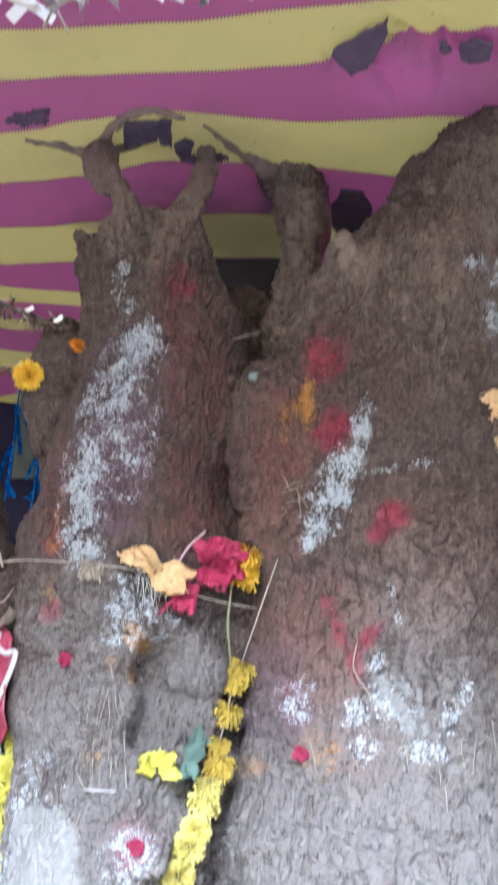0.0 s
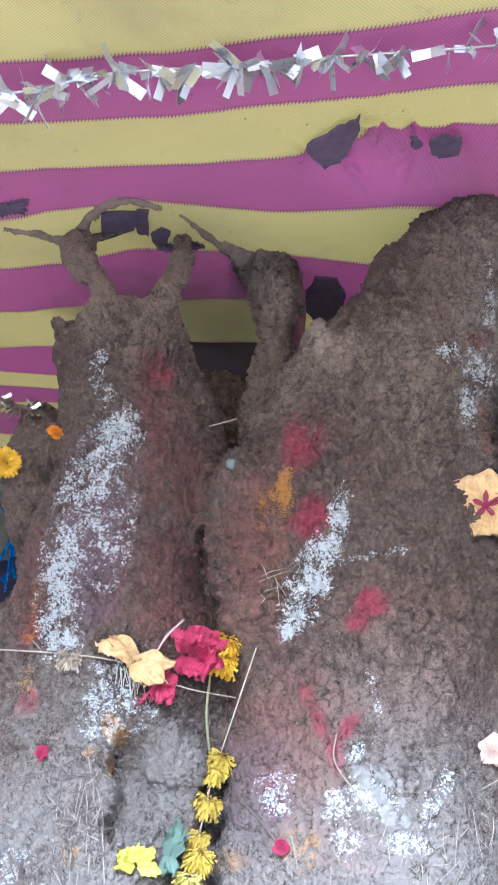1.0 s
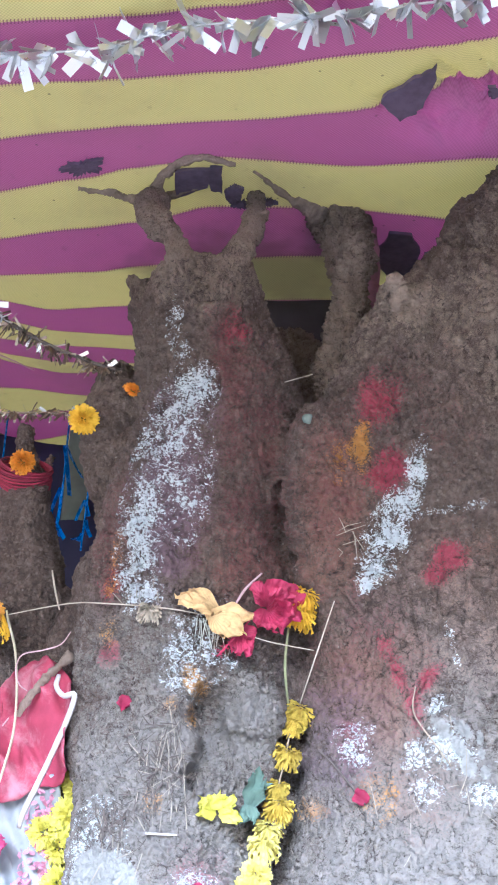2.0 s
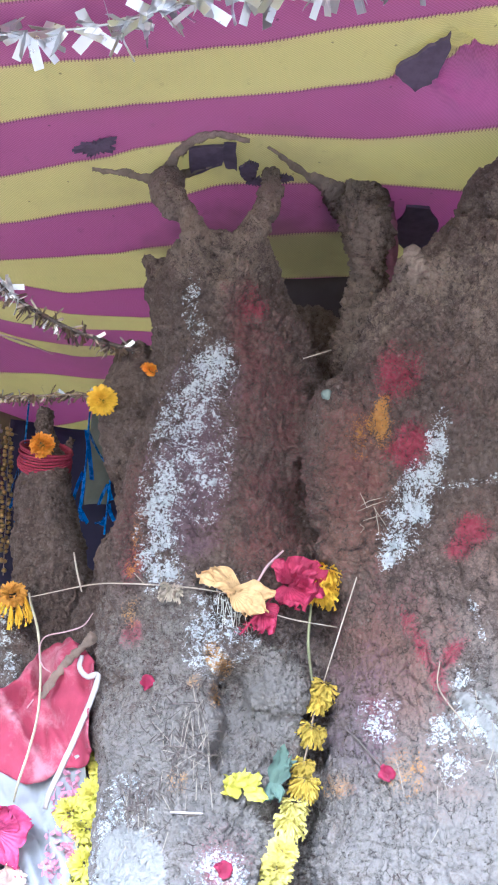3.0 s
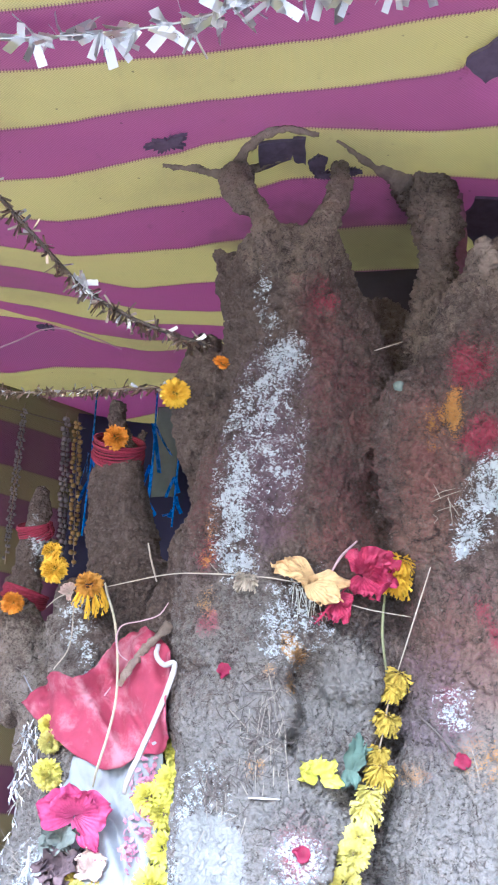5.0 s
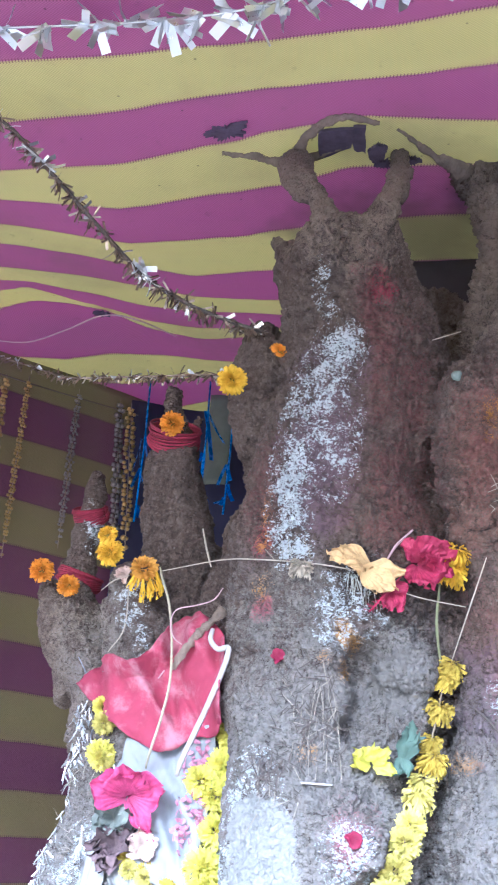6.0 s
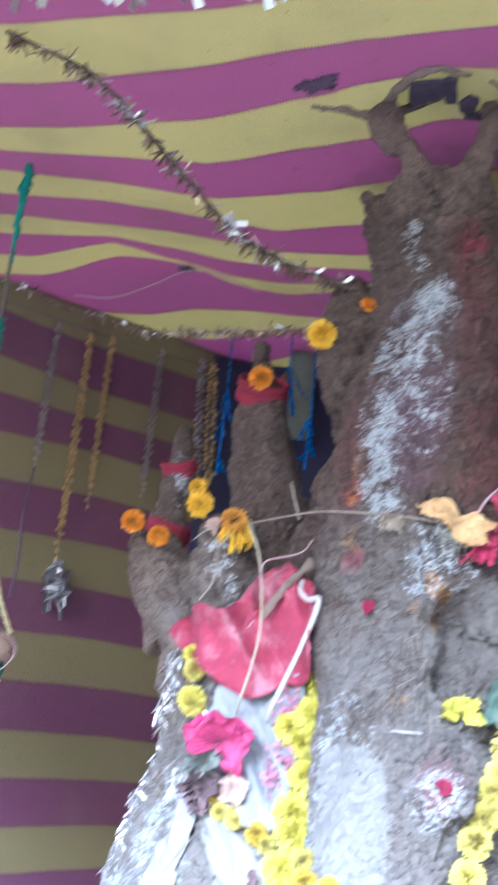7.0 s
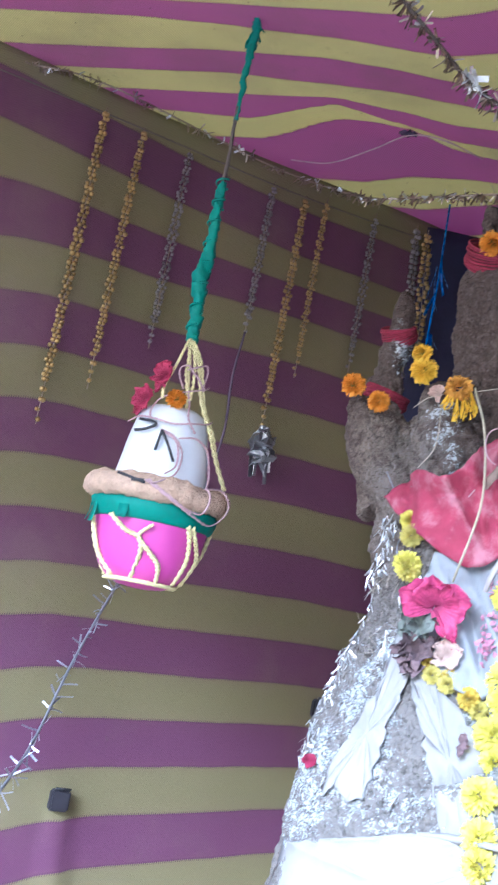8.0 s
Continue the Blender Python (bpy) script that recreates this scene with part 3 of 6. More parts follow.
# a crumbled hollow in the front of the tall column, open to the cleft, with a ragged rim; a ledge below it; a lump that stands out under the ledge
wave = np.array([noise.noise(Vector((7.0, 2.0, z * 55))) for z in np.linspace(1.4, 1.9, 200)])
rim = np.interp(co[:, 2], (1.60, 1.612, 1.634, 1.661, 1.693, 1.727, 1.765, 1.79), (0.004, -0.004, -0.025, -0.010, -0.002, -0.022, -0.012, 0.01)) + 0.006 * np.interp(co[:, 2], np.linspace(1.4, 1.9, 200), wave)
facing = no[:, 1] < 0.1
bay = smoothed(co[:, 0], rim - 0.003, rim + 0.010) * (1 - 0.85 * smoothed(co[:, 0], 0.02, 0.085)) * smoothed(co[:, 2], 1.603, 1.616) * (1 - smoothed(co[:, 2], 1.745, 1.785)) * facing * (co[:, 0] < 0.13)
lip = np.exp(-((co[:, 0] - rim + 0.016) / 0.016) ** 2) * smoothed(co[:, 2], 1.60, 1.63) * (1 - smoothed(co[:, 2], 1.74, 1.77)) * facing
co[:, 1] += 0.060 * bay - 0.012 * lip

push, high, clod = np.zeros(count), np.zeros(count), np.zeros(count)


def chance(seed):
    """A number from 0 to 1 that belongs to one clod."""
    luck = math.sin(seed.dot(Vector((12.9898, 78.233, 37.719)))) * 43758.5453
    return luck - math.floor(luck)


SHIFT_A, SHIFT_B, SHIFT_C = Vector((3, 1, 5)), Vector((8, 2, 1)), Vector((1, 7, 3))
for i in range(count):
    q = Vector(co[i])
    push[i] = 0.020 * noise.noise(q * 7)
    rough = 0.5 + 0.5 * noise.noise(q * 8 + SHIFT_B)
    push[i] += 0.013 * noise.noise(q * 17 + SHIFT_A) * (0.3 + rough)
    if no[i][1] > 0.6:
        continue
    crumbs = 0.45 + 0.8 * rough
    if q.z > 2.5 and q.x < 0.08:
        crumbs *= 0.55
    if q.x < -0.17:
        crumbs *= 0.6
    if q.z > 2.42 and 0.13 < q.x < 0.32 and q.y > 1.86:
        crumbs *= 1.5
        push[i] += 0.012 * noise.noise(Vector((q.x * 55, q.y * 30, q.z * 14)))
    plates = ease(q.x, 0.12, 0.20) * (1 - ease(q.z, 1.85, 2.05))
    crumbs *= 1 - 0.55 * plates
    caked = 1 - 0.85 * math.exp(-((q.x + 0.118) / 0.055) ** 4 - ((q.z - 1.43) / 0.085) ** 4)
    crumbs *= caked
    bent = q + 0.009 * noise.noise_vector(q * 34) + 0.004 * noise.noise_vector(q * 90)
    far, seeds = noise.voronoi(bent * 66)
    dome = min(1.0, (far[1] - far[0]) / 0.24)
    luck = chance(seeds[0])
    far2, seeds2 = noise.voronoi(bent * 140 + SHIFT_A)
    dome2 = min(1.0, (far2[1] - far2[0]) / 0.30)
    h1, h2 = math.sqrt(dome) * (0.35 + 0.65 * luck), math.sqrt(dome2) * (0.5 + 0.5 * chance(seeds2[0]))
    edge, chunks = noise.voronoi((q + 0.016 * noise.noise_vector(q * 21) + 0.005 * noise.noise_vector(q * 70)) * 25)
    gate = min(1.0, max(0.0, 0.25 + 1.6 * noise.noise(q * 10 + SHIFT_C) + 0.5 * plates))
    crack = max(0.0, 1 - (edge[1] - edge[0]) / 0.075) * gate
    step = (chance(chunks[0]) - 0.5) * min(1.0, (edge[1] - edge[0]) / 0.16)
    pit = max(0.0, noise.noise(q * 26 + SHIFT_C) - 0.25) * 1.6
    push[i] += crumbs * (0.0100 * (h1 - 0.5) + 0.0060 * (h2 - 0.5) - 0.014 * pit + 0.012 * step) - 0.009 * caked * crack + 0.0022 * noise.noise(q * 160)
    high[i] = 0.55 * h1 + 0.45 * h2 - 0.5 * crack
    clod[i] = luck
co += no * push[:, None]
co[seam_mid] = co[seam_ends].mean(axis=1)

# the lower part of the mound, in coarser clay
foot, low, low_quads = melted("mound_foot", 0.016, 4)
low, low_quads = only(low, low_quads, low[low_quads][:, :, 2].min(axis=1) < 0.93)
foot.data = skin("mound_foot", low, low_quads)
low = low + normals_of(foot.data) * np.array([0.020 * noise.noise(Vector(q) * 7) - 0.004 for q in low])[:, None]
foot.data.vertices.foreach_set("co", low.ravel())
foot.data.update()
foot.parent = mound
mound.data = clay_mesh


def thrown(spots, reach=1.0):
    """How much powder lies at each vertex: soft ellipses (x, z, half length, half width, lean in degrees, amount) on the front of the clay."""
    got = np.zeros(count)
    for x, z, a, b, lean, amount in spots:
        dx, dz = co[:, 0] - x, co[:, 2] - z
        c, s = math.cos(radians(lean)), math.sin(radians(lean))
        far = np.sqrt(((dx * s + dz * c) / a) ** 2 + ((dx * c - dz * s) / b) ** 2)
        got = np.maximum(got, amount * np.clip(1.6 - far, 0, 1) * (no[:, 1] < 0.5))
    return got


def cover(name, values):
    layer = clay_mesh.attributes.new(name, "FLOAT", "POINT")
    layer.data.foreach_set("value", values.astype(np.float32))


WHITE_SPOTS = [
    (-0.052, 2.268, 0.040, 0.034, -10, 0.80), (-0.076, 2.206, 0.055, 0.040, 20, 0.76), (-0.088, 2.134, 0.055, 0.040, 0, 0.60), (-0.112, 2.043, 0.050, 0.032, 5, 0.80),
    (-0.114, 1.969, 0.050, 0.028, 0, 0.80), (-0.104, 1.906, 0.030, 0.024, 0, 0.80), (-0.075, 2.350, 0.035, 0.014, -20, 0.46), (-0.091, 2.393, 0.030, 0.012, 0, 0.42), (-0.048, 2.10, 0.09, 0.034, 0, 0.42)]
WHITE_LOW = [
    (-0.008, 1.829, 0.060, 0.040, 20, 0.66), (-0.135, 1.493, 0.080, 0.038, 0, 0.55), (0.003, 1.470, 0.035, 0.030, 0, 0.6),
    (0.302, 2.112, 0.034, 0.013, 5, 0.88), (0.297, 2.078, 0.028, 0.014, 15, 0.85), (0.277, 2.045, 0.028, 0.023, 20, 0.95), (0.262, 2.005, 0.036, 0.026, 20, 0.98), (0.247, 1.962, 0.032, 0.022, 20, 0.95), (0.233, 1.930, 0.015, 0.009, 20, 0.9), (0.345, 2.040, 0.050, 0.007, 80, 0.5)]
WHITE_RIGHT = [
    (0.328, 1.750, 0.018, 0.012, 30, 0.8), (0.300, 1.675, 0.018, 0.016, 0, 0.75), (0.313, 1.630, 0.018, 0.018, 0, 0.8), (0.425, 1.678, 0.020, 0.014, 20, 0.68), (0.394, 1.630, 0.012, 0.026, 0, 0.62), (0.345, 1.695, 0.030, 0.022, -35, 0.85),
    (0.446, 1.712, 0.020, 0.010, 30, 0.6), (0.350, 1.84, 0.030, 0.005, -15, 0.42), (0.222, 1.698, 0.026, 0.022, 0, 0.52), (0.486, 2.411, 0.018, 0.022, 0, 0.8), (0.546, 2.392, 0.030, 0.026, 0, 0.75), (0.525, 2.329, 0.030, 0.014, 0, 0.55), (0.566, 2.535, 0.060, 0.010, 0, 0.75)]
WHITE_FOOT = [
    (-0.430, 1.360, 0.100, 0.040, 15, 0.55), (-0.410, 1.270, 0.070, 0.050, 0, 0.62), (-0.500, 1.150, 0.06, 0.04, 0, 0.55), (-0.300, 1.480, 0.060, 0.050, 0, 0.65), (-0.240, 1.300, 0.100, 0.050, 0, 0.50), (-0.490, 1.220, 0.080, 0.040, 0, 0.60), (-0.160, 1.30, 0.15, 0.06, 0, 0.9), (-0.378, 1.850, 0.040, 0.025, 0, 0.62), (-0.355, 1.790, 0.030, 0.012, 0, 0.5),
    (-0.512, 2.035, 0.045, 0.016, -10, 0.6), (-0.405, 1.235, 0.05, 0.035, 20, 0.8), (-0.33, 1.20, 0.03, 0.06, 0, 0.45)]
RED_SPOTS = [
    (0.243, 2.229, 0.045, 0.032, 0, 0.70), (0.261, 2.102, 0.035, 0.028, 0, 0.85), (0.346, 1.964, 0.024, 0.020, 60, 0.88), (0.328, 1.940, 0.018, 0.016, 30, 0.85), (0.263, 1.830, 0.026, 0.010, -18, 0.66), (0.280, 1.785, 0.030, 0.010, -20, 0.7), (0.316, 1.785, 0.026, 0.011, 40, 0.74), (0.297, 1.757, 0.018, 0.012, 0, 0.74), (0.300, 1.735, 0.02, 0.010, 0, 0.6), (0.214, 1.714, 0.018, 0.012, 0, 0.66), (0.538, 2.446, 0.016, 0.020, 0, 0.5), (-0.143, 1.816, 0.020, 0.018, 0, 0.6), (-0.150, 1.925, 0.025, 0.018, 0, 0.55), (0.003, 1.475, 0.030, 0.024, 0, 0.65), (0.005, 1.505, 0.035, 0.035, 0, 0.42), (0.215, 1.69, 0.03, 0.02, 0, 0.5), (0.016, 2.387, 0.035, 0.020, 0, 0.5)]
MAROON_SPOTS = [
    (0.010, 2.330, 0.100, 0.035, -10, 0.75), (0.050, 2.200, 0.160, 0.065, 0, 0.55), (0.060, 2.030, 0.150, 0.065, 0, 0.60), (-0.050, 2.060, 0.140, 0.055, 0, 0.62), (-0.150, 2.000, 0.120, 0.035, 0, 0.65), (0.180, 2.100, 0.120, 0.050, 0, 0.55), (0.220, 1.820, 0.130, 0.080, 0, 0.42), (0.300, 2.200, 0.100, 0.080, 0, 0.35)]
YELLOW_SPOTS = [
    (0.219, 2.140, 0.026, 0.013, -10, 1.0), (0.222, 2.175, 0.016, 0.010, 0, 0.7), (-0.017, 1.777, 0.022, 0.012, -20, 1.15), (-0.006, 1.768, 0.010, 0.014, 0, 1.1), (-0.045, 1.735, 0.010, 0.012, 0, 0.7), (-0.015, 1.725, 0.016, 0.008, 0, 0.7), (0.244, 1.622, 0.030, 0.024, 0, 0.55), (0.167, 1.608, 0.015, 0.018, 0, 0.55), (-0.146, 1.844, 0.020, 0.014, 0, 0.55), (-0.146, 1.975, 0.034, 0.012, 0, 0.50), (-0.150, 1.925, 0.018, 0.012, 0, 0.48), (0.190, 2.125, 0.03, 0.02, 0, 0.4), (-0.06, 1.60, 0.015, 0.012, 0, 0.6)]
ASH_SPOTS = [(-0.05, 1.55, 0.24, 0.15, 0, 0.85), (0.35, 1.45, 0.34, 0.28, 0, 0.85), (0.07, 1.72, 0.08, 0.05, 0, 0.8), (-0.30, 1.22, 0.34, 0.36, 0, 1.0), (0.07, 1.72, 0.06, 0.05, 0, 1.1), (-0.42, 1.75, 0.14, 0.08, 0, 0.45), (-0.10, 1.78, 0.14, 0.09, 0, 0.55), (0.56, 2.40, 0.20, 0.05, 0, 0.4)]
cover("high", high)
cover("clod", clod)
cover("white", thrown(WHITE_SPOTS + WHITE_LOW + WHITE_RIGHT + WHITE_FOOT))
cover("red", thrown(RED_SPOTS))
cover("maroon", thrown(MAROON_SPOTS))
cover("yellow", thrown(YELLOW_SPOTS))
cover("lime", thrown([(0.332, 1.718, 0.020, 0.009, -35, 1.0), (0.360, 1.716, 0.018, 0.008, -45, 1.1), (0.384, 1.706, 0.009, 0.006, 0, 1.1), (0.355, 1.692, 0.016, 0.008, -30, 1.1), (0.368, 1.667, 0.014, 0.009, -20, 1.2), (0.391, 1.660, 0.008, 0.007, 0, 1.1), (0.386, 1.684, 0.007, 0.005, 0, 1.0), (-0.130, 1.485, 0.044, 0.030, 0, 1.9), (-0.105, 1.470, 0.046, 0.030, 0, 1.8), (-0.115, 1.40, 0.08, 0.045, 0, 1.6), (-0.415, 1.225, 0.035, 0.025, 20, 0.8), (-0.24, 1.33, 0.05, 0.02, 0, 0.55), (-0.17, 1.26, 0.09, 0.035, 0, 0.9)]))
cover("rust", thrown([(0.235, 1.76, 0.10, 0.06, -20, 0.75), (0.28, 1.80, 0.08, 0.06, 0, 0.5), (0.185, 2.08, 0.10, 0.05, 0, 0.75), (0.18, 1.97, 0.07, 0.05, 0, 0.6), (0.05, 1.96, 0.06, 0.06, 0, 0.5), (0.56, 2.30, 0.05, 0.02, 0, 0.7), (0.40, 1.90, 0.12, 0.12, 0, 0.35), (0.30, 1.63, 0.05, 0.05, 0, 0.45)]))
cover("fresh", thrown([(-0.15, 2.66, 0.12, 0.06, 0, 0.9), (-0.10, 2.52, 0.08, 0.04, -20, 0.8), (0.03, 2.62, 0.12, 0.05, 0, 0.9), (-0.01, 2.48, 0.08, 0.04, 15, 0.7), (0.20, 2.55, 0.20, 0.06, 0, 0.8), (0.30, 2.42, 0.06, 0.05, 0, 0.8), (0.56, 2.58, 0.2, 0.12, 30, 0.6), (0.44, 2.38, 0.15, 0.10, 20, 0.5), (-0.48, 1.75, 0.16, 0.08, 0, 0.6)]))
cover("ash", thrown(ASH_SPOTS))
cover("lilac", thrown([(-0.075, 2.07, 0.13, 0.055, 5, 1.0), (-0.07, 2.22, 0.07, 0.05, 10, 0.7), (0.2, 1.70, 0.08, 0.05, 0, 0.6)]))
clay_mesh.vertices.foreach_set("co", co.ravel())
clay_mesh.update()
tagged(mound, "tall brown termite mound of many clay spires, dusted with powders", "termite mound")

from mathutils.bvhtree import BVHTree
CLAY_TREE = BVHTree.FromPolygons(co.tolist(), quads.tolist())


def on_clay(x, z, off=0.0):
    """The front of the clay at x, z: the place, off metres proud of it, and the way it faces."""
    hit, normal, _, _ = CLAY_TREE.ray_cast(Vector((x, 0.6, z)), Vector((0, 1, 0)))
    if hit is None:
        hit, normal, _, _ = CLAY_TREE.find_nearest(Vector((x, 1.8, z)))
    if normal.y > 0:
        normal = -normal
    return hit + normal * off, normal


def tunnel(name, rows, label=""):
    bm = bmesh.new()
    tube(bm, smooth_line(rows, 12), 9, 0.55, 0.28)
    for vert in bm.verts:
        vert.co += 0.005 * noise.noise_vector(vert.co * 60)
    return part(name, bm, CLAY_TUBE, mound, label)


bm = bmesh.new()
tube(bm, smooth_line([(0.268, 1.705, 2.462, 0.008), (0.274, 1.712, 2.450, 0.014), (0.284, 1.722, 2.432, 0.017), (0.297, 1.738, 2.405, 0.017), (0.310, 1.76, 2.37, 0.012)], 10), 14, 0.9, 0.18)
for vert in bm.verts:
    vert.co += 0.010 * noise.noise_vector(vert.co * 60) + 0.005 * noise.noise_vector(vert.co * 140)
part("clay_knob", bm, plain("pale_new_clay", (0.27, 0.21, 0.165), 0.95, vary=0.3, scale=70, bump=0.8, depth=0.006), mound, "pale lump of fresh clay")
tunnel("mud_tunnel", [(-0.168, 2.0, 2.748, 0.012), (-0.148, 1.922, 2.748, 0.010), (-0.109, 1.86, 2.750, 0.009), (-0.066, 1.836, 2.750, 0.007), (-0.004, 1.851, 2.750, 0.004)], "thin mud tunnel on the ceiling cloth")
tunnel("mud_tunnel", [(-0.155, 2.0, 2.747, 0.013), (-0.222, 1.985, 2.748, 0.007), (-0.238, 1.976, 2.749, 0.008), (-0.262, 1.978, 2.749, 0.004), (-0.308, 1.975, 2.750, 0.005)])
tunnel("mud_tunnel", [(0.165, 2.005, 2.747, 0.012), (0.088, 1.930, 2.749, 0.006), (0.032, 1.868, 2.750, 0.004)])
tunnel("mud_fan", [(0.205, 2.03, 2.738, 0.043), (0.180, 2.005, 2.744, 0.032), (0.150, 1.978, 2.748, 0.019), (0.118, 1.955, 2.750, 0.010)], "fan of mud spread on the ceiling cloth")
tunnel("mud_tunnel", [(-0.14, 1.985, 2.748, 0.010), (-0.089, 1.938, 2.749, 0.008), (-0.045, 1.912, 2.750, 0.005)])

# ---- more materials ----
def veined(name, colour, see_through=0.22, dark=0.45, veins=34.0, reach=0.06):
    """A petal: veins that spread from the flower's middle, darker towards it."""
    m, nt, b = shader(name, 0.55)
    where = node(nt, "TexCoord").outputs["Object"]
    axes = node(nt, "SeparateXYZ", {0: where})
    turn = calc(nt, "ARCTAN2", axes.outputs[1], axes.outputs[0])
    line = calc(nt, "SINE", calc(nt, "MULTIPLY", calc(nt, "ADD", turn, calc(nt, "MULTIPLY", grain(nt, where, 50.0), 0.25)), veins))
    far = node(nt, "VectorMath", {0: where}, operation="LENGTH").outputs["Value"]
    deep = tuple(c * dark for c in colour) + (1,)
    pale = tuple(min(0.9, c * 1.25 + 0.02) for c in colour) + (1,)
    tone = blend(nt, ramp(nt, grain(nt, where, 60.0), 0.3, 0.7), tuple(c * 0.8 for c in colour) + (1,), pale)
    tone = blend(nt, calc(nt, "MULTIPLY", ramp(nt, line, 0.2, 1.0), 0.12), tone, deep)
    tone = blend(nt, ramp(nt, far, reach * 0.45, 0.0), tone, deep)
    nt.links.new(tone, b.inputs["Base Color"])
    relief(nt, b, calc(nt, "ADD", calc(nt, "MULTIPLY", line, 0.4), grain(nt, where, 120.0)), 0.5, 0.002)
    t = node(nt, "BsdfTranslucent", {"Color": tone})
    both = node(nt, "MixShader", {0: see_through, 1: b.outputs[0], 2: t.outputs[0]})
    nt.links.new(both.outputs[0], nt.nodes["Material Output"].inputs[0])
    return m


MARIGOLD = plain("marigold_petal", (0.74, 0.31, 0.010), 0.6, vary=0.35, scale=110, see_through=0.2)
LEMON = plain("yellow_petal", (0.84, 0.74, 0.13), 0.6, vary=0.3, scale=110, see_through=0.2)
OLD_YELLOW = plain("wilted_yellow_petal", (0.62, 0.47, 0.06), 0.75, vary=0.45, scale=90, see_through=0.15)
MAGENTA = veined("magenta_petal", (0.48, 0.048, 0.165), dark=0.6)
CRIMSON = veined("crimson_petal", (0.42, 0.024, 0.092), dark=0.6)
TAN_PETAL = veined("dried_tan_petal", (0.64, 0.43, 0.185), dark=0.75)
LEMON_PETAL = veined("lemon_petal", (0.70, 0.66, 0.08), dark=0.75)
CREAM = veined("cream_petal", (0.68, 0.50, 0.42), dark=0.7)
DEEP_HEART = plain("dark_flower_heart", (0.20, 0.015, 0.05), 0.6, scale=60)
GREEN = plain("green_calyx", (0.12, 0.20, 0.05), 0.7, scale=60)
GREY_LEAF = plain("withered_leaf", (0.105, 0.16, 0.125), 0.8, vary=0.35, scale=30, see_through=0.1)
DARK_LEAF = plain("dried_dark_leaf", (0.19, 0.21, 0.18), 0.85, vary=0.45, scale=30, see_through=0.1)
def dusty_cloth(name, colour, dust):
    """Cloth smudged with pale powder."""
    m = plain(name, colour, 0.85, vary=0.28, scale=30, bump=0.35, depth=0.003)
    nt = m.node_tree
    b = nt.nodes["Principled BSDF"]
    was = b.inputs["Base Color"].links[0].from_socket
    smudge = calc(nt, "MULTIPLY", ramp(nt, grain(nt, place(nt), 16.0, 6.0, 0.65), 0.46, 0.68), 0.70)
    nt.links.new(blend(nt, smudge, was, dust), b.inputs["Base Color"])
    return m


RED_CLOTH = dusty_cloth("red_cloth", (0.27, 0.034, 0.070), (0.46, 0.23, 0.27, 1))
WHITE_CLOTH = plain("white_cloth", (0.32, 0.31, 0.30), 0.85, vary=0.12, scale=20, bump=0.3, depth=0.003, see_through=0.15)
BLUISH_CLOTH = plain("bluish_white_cloth", (0.33, 0.345, 0.365), 0.85, vary=0.15, scale=20, bump=0.35, depth=0.003, see_through=0.1)
RED_THREAD = plain("red_thread", (0.24, 0.018, 0.045), 0.8, vary=0.4, scale=200, bump=0.8)
WHITE_TAPE = plain("white_tape", (0.44, 0.41, 0.40), 0.6, vary=0.1, scale=60)
TWIG = plain("pale_dry_twig", (0.42, 0.37, 0.30), 0.85, vary=0.3, scale=90)
GREEN_STEM = plain("green_stem", (0.26, 0.27, 0.14), 0.7, vary=0.25, scale=60)
TEAL = plain("teal_cloth", (0.018, 0.20, 0.15), 0.7, vary=0.25, scale=40, bump=0.4)
WHITE_POT = plain("white_painted_pot", (0.74, 0.77, 0.82), 0.35, vary=0.07, scale=14, bump=0.1)
MAGENTA_POT = plain("magenta_bowl", (0.54, 0.075, 0.36), 0.3, vary=0.12, scale=14, bump=0.1)
TAN_CLOTH = plain("tan_cloth", (0.58, 0.42, 0.30), 0.9, vary=0.3, scale=45, bump=1.0, depth=0.007)
YELLOW_ROPE = plain("pale_yellow_rope", (0.74, 0.68, 0.34), 0.8, vary=0.25, scale=150, bump=0.8)
PINK_ROPE = plain("pale_pink_rope", (0.52, 0.36, 0.39), 0.8, vary=0.25, scale=150, bump=0.6)
BLACK_PAINT = plain("black_cord", (0.025, 0.025, 0.03), 0.6, scale=80)
PALE_STONE = plain("pale_pebble", (0.15, 0.185, 0.165), 0.9, vary=0.5, scale=60)


PALE_STEM = plain("pale_limp_stem", (0.44, 0.40, 0.28), 0.8, vary=0.25, scale=60)
BROWN_FLOWER = plain("brown_dried_flower", (0.17, 0.115, 0.12), 0.9, vary=0.5, scale=60)
DULL_FOIL = foil_material("dull_foil", (0.36, 0.36, 0.39), 0.4, 0.8)
GREY_TINSEL = foil_material("grey_tinsel", (0.48, 0.49, 0.56), 0.35, 0.8)
PALE_YELLOW = plain("faded_yellow_petal", (0.68, 0.60, 0.15), 0.7, vary=0.35, scale=100, see_through=0.15)
GOLDEN = plain("golden_petal", (0.86, 0.56, 0.02), 0.6, vary=0.22, scale=90, see_through=0.25)


def turned(at, facing, roll=0.0, scale=1.0):
    """A pose at a place with its z axis along facing."""
    q = Vector(facing).normalized().to_track_quat("Z", "Y").to_matrix().to_4x4()
    return Matrix.Translation(at) @ q @ Matrix.Rotation(radians(roll), 4, "Z") @ Matrix.Scale(scale, 4)


def set_pose(ob, m):
    ob.matrix_basis = m
    return ob


